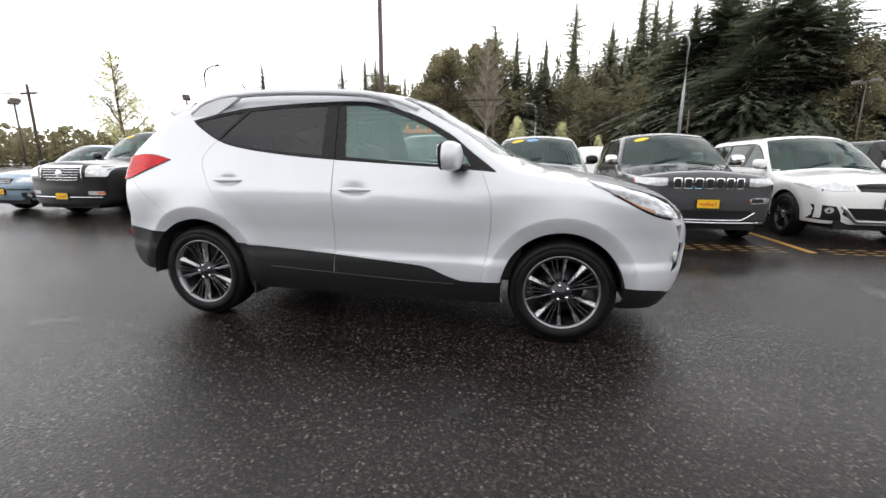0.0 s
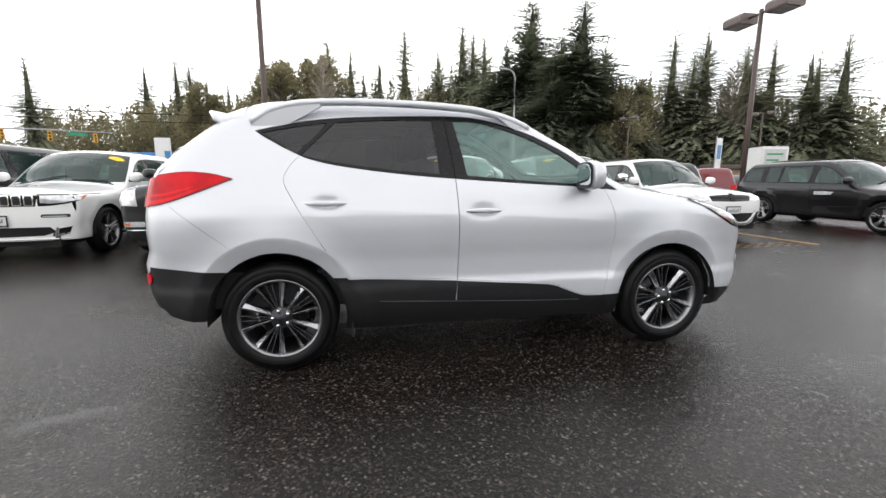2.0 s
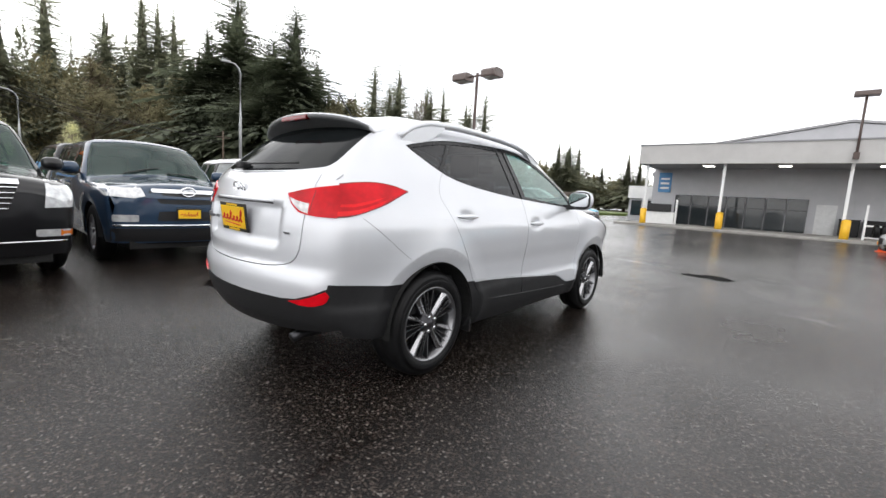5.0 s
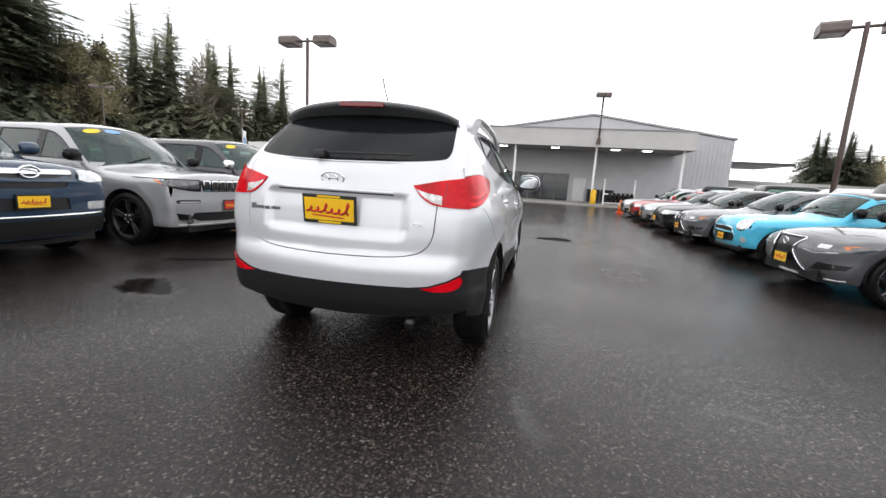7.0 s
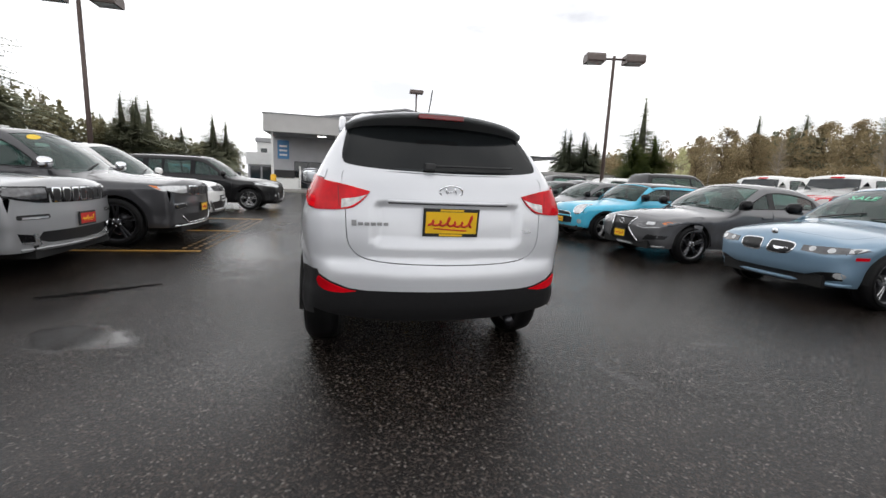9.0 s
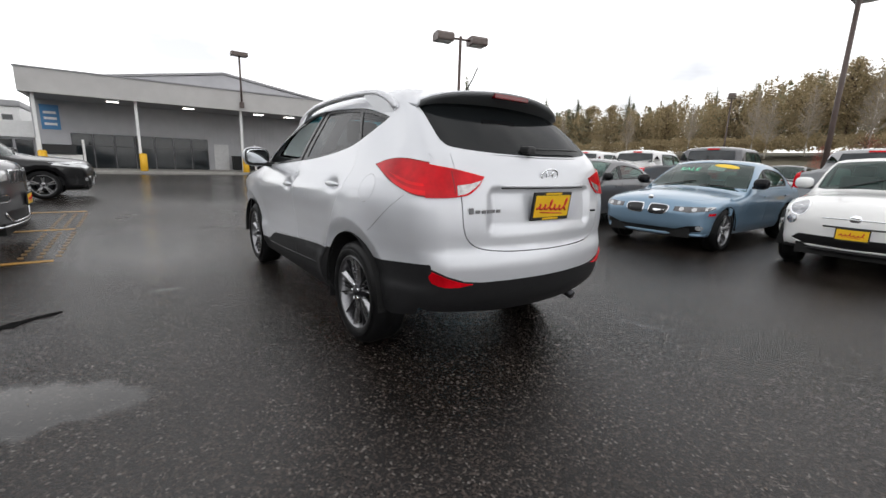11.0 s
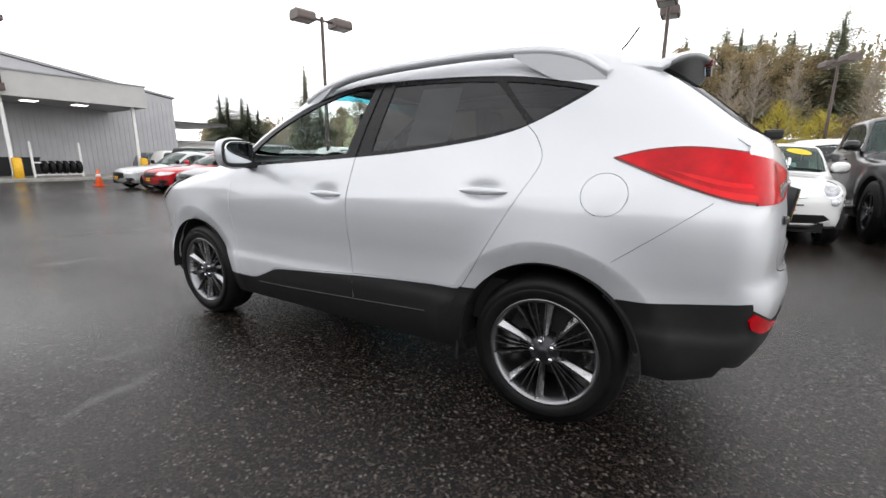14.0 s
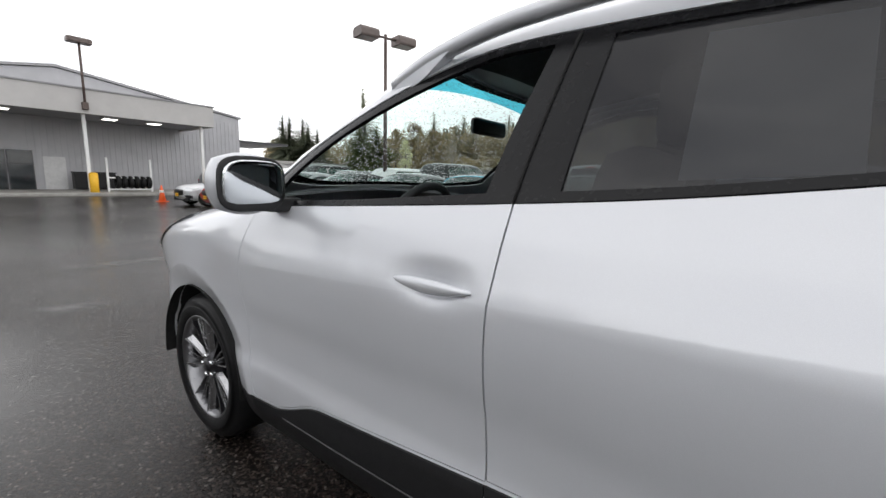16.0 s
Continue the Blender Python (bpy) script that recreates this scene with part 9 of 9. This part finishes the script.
P_CYAN = paint("turquoise_paint", (0.08, 0.38, 0.52), rough=0.35)
P_ORANGE = paint("orange_paint", (0.72, 0.14, 0.03), rough=0.35)
pat = [far_car("turquoise car parked beside the building", P_CYAN, 27.0, 10.6, -100), far_car("maroon SUV parked beyond the black one", P_MAROON, 19.5, 9.6, -90, H=1.7), far_car("black off-road car behind the front row", P_BLACK, -1.2, 11.2, 90, H=1.85), far_car("white SUV in the second row", P_WHITE, 3.2, 12.6, 90, H=1.7), far_car("grey car far down the lot", P_PEWTER, 7.8, 14.5, 90)]
copy_thing(pat[0], pose(25.2, 13.6, 0, 0, 0, -95))
copy_thing(pat[1], pose(14.6, 13.5, 0, 0, 0, 60))
copy_thing(pat[2], pose(11.2, 12.6, 0, 0, 0, 90))
rng = random.Random(4)
for i in range(26):
    k = rng.choice((2, 3, 4, 3, 4))
    x = -34 + i * 3.0 + rng.uniform(-0.2, 0.2)
    y = 24 + (i % 3) * 8.0 + 0.12 * max(0, x)
    copy_thing(pat[k], pose(x, y, 0, 0, 0, 90 if i % 2 else -90))
for i in range(12):
    k = (3, 2, 4)[i % 3]
    copy_thing(pat[k], pose(34 + i * 2.6, 19 + i * 1.4, 0, 0, 0, 150))
for i in range(9):
    copy_thing(pat[(2, 3, 4)[i % 3]], pose(8.6 + i * 2.7, -11.5 - 0.2 * i, 0, 0, 0, -90))
for i in range(8):
    copy_thing(pat[(3, 4, 2)[i % 3]], pose(-9 + i * 2.8, -21, 0, 0, 0, 90))

grass = ground_patch("grass_bank", "strip of green grass beyond the lot", [(38, 17), (70, 14), (74, 36), (46, 34)], M_GRASS, 0.25, "grass")
# storage box, banner flag and long low sheds
tb = thing("storage_container", "white storage container with a dark sign panel", "container", m=pose(27.0, 24.0, 0, 0, 0, -20))
part("body", bm_mesh("body", box(1.05, 2.75, -1.2, 1.2, 0.9, 3.55, 0.02), M_WHITEP), tb)
part("skid", bm_mesh("skid", box(1.15, 2.65, -1.1, 1.1, 0.0, 0.9), M_WELL), tb)
part("sign_panel", bm_mesh("sign_panel", box(1.2, 2.6, -1.24, -1.21, 1.6, 3.35), solid("pale_sign", (0.55, 0.57, 0.55), 0.5)), tb)
for i in range(3):
    part("text_bar", bm_mesh("text_bar", box(1.35, 2.4 - 0.25 * i, -1.25, -1.24, 2.95 - i * 0.42, 3.06 - i * 0.42), solid("green_text", (0.05, 0.28, 0.10), 0.5)), tb)
fg = thing("banner_flag", "tall curved white and red banner flag on a pole", "flag", m=pose(19.6, 18.2, 0, 0, 0, 20))
part("pole", tube([(0, 0, 0), (0, 0, 2.2), (0, 0, 3.7)], 0.03, M_STEELPOLE, "pole", 6), fg)
part("sail", bm_mesh("sail", box(0.03, 0.65, -0.015, 0.015, 0.9, 3.6, 0.01), M_WHITEP), fg)
part("stripe", bm_mesh("stripe", box(0.05, 0.63, -0.02, -0.016, 0.95, 1.7), M_PLATERED), fg)
part("stripe", bm_mesh("stripe", box(0.12, 0.55, -0.02, -0.016, 2.4, 3.2), M_SIGNB), fg)
sh = thing("tent_row", "long blue and white sales tent across the road", "tent", m=pose(-13.5, 40.5, 0))
M_BLUE = solid("blue_tent_fabric", (0.05, 0.22, 0.62), 0.6, var=0.15)
for i in range(7):
    part("canopy", bm_mesh("canopy", box(-9.5 + i * 2.75, -6.85 + i * 2.75, -1.5, 1.5, 2.95, 3.6, 0.1), M_BLUE if i % 3 else M_STICKBLUE), sh)
    part("leg", bm_mesh("leg", box(-9.4 + i * 2.75, -9.3 + i * 2.75, -1.4, -1.3, 0, 3.0), M_WHITEP), sh)
rt = thing("tent", "small red sales tent", "tent", m=pose(-24.6, 41, 0))
part("canopy", bm_mesh("canopy", box(-1.4, 1.4, -1.4, 1.4, 2.8, 3.7, 0.15), solid("red_fabric", (0.55, 0.06, 0.05), 0.6)), rt)
for sx in (-1.3, 1.25):
    part("leg", bm_mesh("leg", box(sx, sx + 0.06, -1.3, -1.24, 0, 2.9), M_WHITEP), rt)
ps = thing("pylon_sign", "white pylon sign panel on a post", "sign", m=pose(-14.6, 30, 0))
part("post", tube([(0, 0, 0), (0, 0, 1.5), (0, 0, 2.4)], 0.08, M_STEELPOLE, "post", 8), ps)
part("panel", bm_mesh("panel", box(-0.5, 0.5, -0.08, 0.08, 2.2, 4.1, 0.02), M_WHITEP), ps)
part("blue_panel", bm_mesh("blue_panel", box(0.1, 0.48, -0.10, -0.08, 2.4, 3.2), M_SIGNB), ps)
hs = thing("far_shop", "long low brown-roofed shop beyond the grass", "building", m=pose(62, 42, 0, 0, 0, -38))
part("wall", bm_mesh("wall", box(-16, 16, -3, 3, 0, 2.6), solid("tan_wall", (0.34, 0.25, 0.17), 0.8, var=0.2)), hs)
part("roof", bm_mesh("roof", box(-16.5, 16.5, -3.6, 3.6, 2.6, 3.3, 0.15), solid("brown_shingle", (0.09, 0.07, 0.06), 0.8, var=0.3)), hs)
for i in range(8):
    part("window", bm_mesh("window", box(-14.5 + i * 3.8, -12.5 + i * 3.8, -3.05, -3.0, 0.8, 2.1), M_DARKGLASS), hs)

# traffic signal mast and span wires across the road
sg = thing("signal_mast", "traffic signal mast arm with yellow signal heads", "traffic light", m=pose(-37.5, 43.5, 0, 0, 0, 33))
part("pole", tube([(0, 0, 0), (0, 0, 4), (0, 0, 7.5)], 0.14, M_STEELPOLE, "pole", 8), sg)
part("arm", tube([(0, 0, 5.9), (6, 0, 6.2), (12, 0, 6.3)], 0.09, M_STEELPOLE, "arm", 8, taper=0.6), sg)
M_SIGY = solid("signal_yellow", (0.70, 0.36, 0.03), 0.5)
for x in (0.6, 3.2, 6.6, 10.2):
    hd = part("signal_head", bm_mesh("signal_head", box(x - 0.17, x + 0.17, -0.15, 0.15, 5.1, 6.1, 0.03), M_SIGY), sg, "yellow signal head")
    for j in range(3):
        part("lens", lathe([(0.0, 0.0), (0.10, 0.0), (0.11, 0.03)], M_GRILLE, 12, "lens"), hd, m=pose(x, -0.16, 5.28 + j * 0.3))
part("street_sign", bm_mesh("street_sign", box(8.0, 9.6, -0.03, 0.03, 5.75, 6.1), solid("green_sign", (0.03, 0.30, 0.15), 0.5)), sg)
up = thing("utility_pole", "grey wooden utility pole with a cross arm", "utility pole", "utility poles", m=pose(-2.6, 41.9, 0))
part("pole", tube([(0, 0, 0), (0, 0, 5), (0, 0, 8.3)], 0.15, M_BARK, "pole", 8, taper=0.7), up)
part("cross_arm", bm_mesh("cross_arm", box(-0.9, 0.9, -0.06, 0.06, 7.4, 7.55), M_BARK), up)
copy_thing(up, pose(-46, 30, 0))
copy_thing(up, pose(22, 60, 0))
for dz, dx in ((7.55, -0.8), (7.55, 0.8), (6.9, 0.0)):
    for (xa, ya), (xb, yb) in (((-46, 30), (-2.6, 41.9)), ((-2.6, 41.9), (22, 60)), ((-90, 18), (-46, 30))):
        pts = [(xa + dx + (xb - xa) * t, ya + (yb - ya) * t, dz - 0.9 * math.sin(math.pi * t)) for t in np.linspace(0, 1, 13)]
        w = new("overhead_wire", tube(pts, 0.022, M_CLAD, "overhead_wire", 4))
        tagged(w, "thin dark overhead wire between utility poles", "wire", "overhead wires")
# warning light bar truck seen over the large black SUV
lb = thing("beacon_bar", "amber beacon bar on a dark post behind the row", "beacon", m=pose(-3.0, 12.2, 0))
part("post", tube([(0, 0, 0), (0, 0, 1.2), (0, 0, 2.25)], 0.05, M_POLE, "post", 8), lb)
part("bar", bm_mesh("bar", box(-0.55, 0.55, -0.12, 0.12, 2.22, 2.36, 0.03), M_AMBER), lb)
for x in (-0.4, 0.0, 0.4):
    part("beacon", tube([(x, 0, 2.36), (x, 0, 2.45), (x, 0, 2.52)], 0.08, M_AMBER, "beacon", 10, taper=0.7), lb)
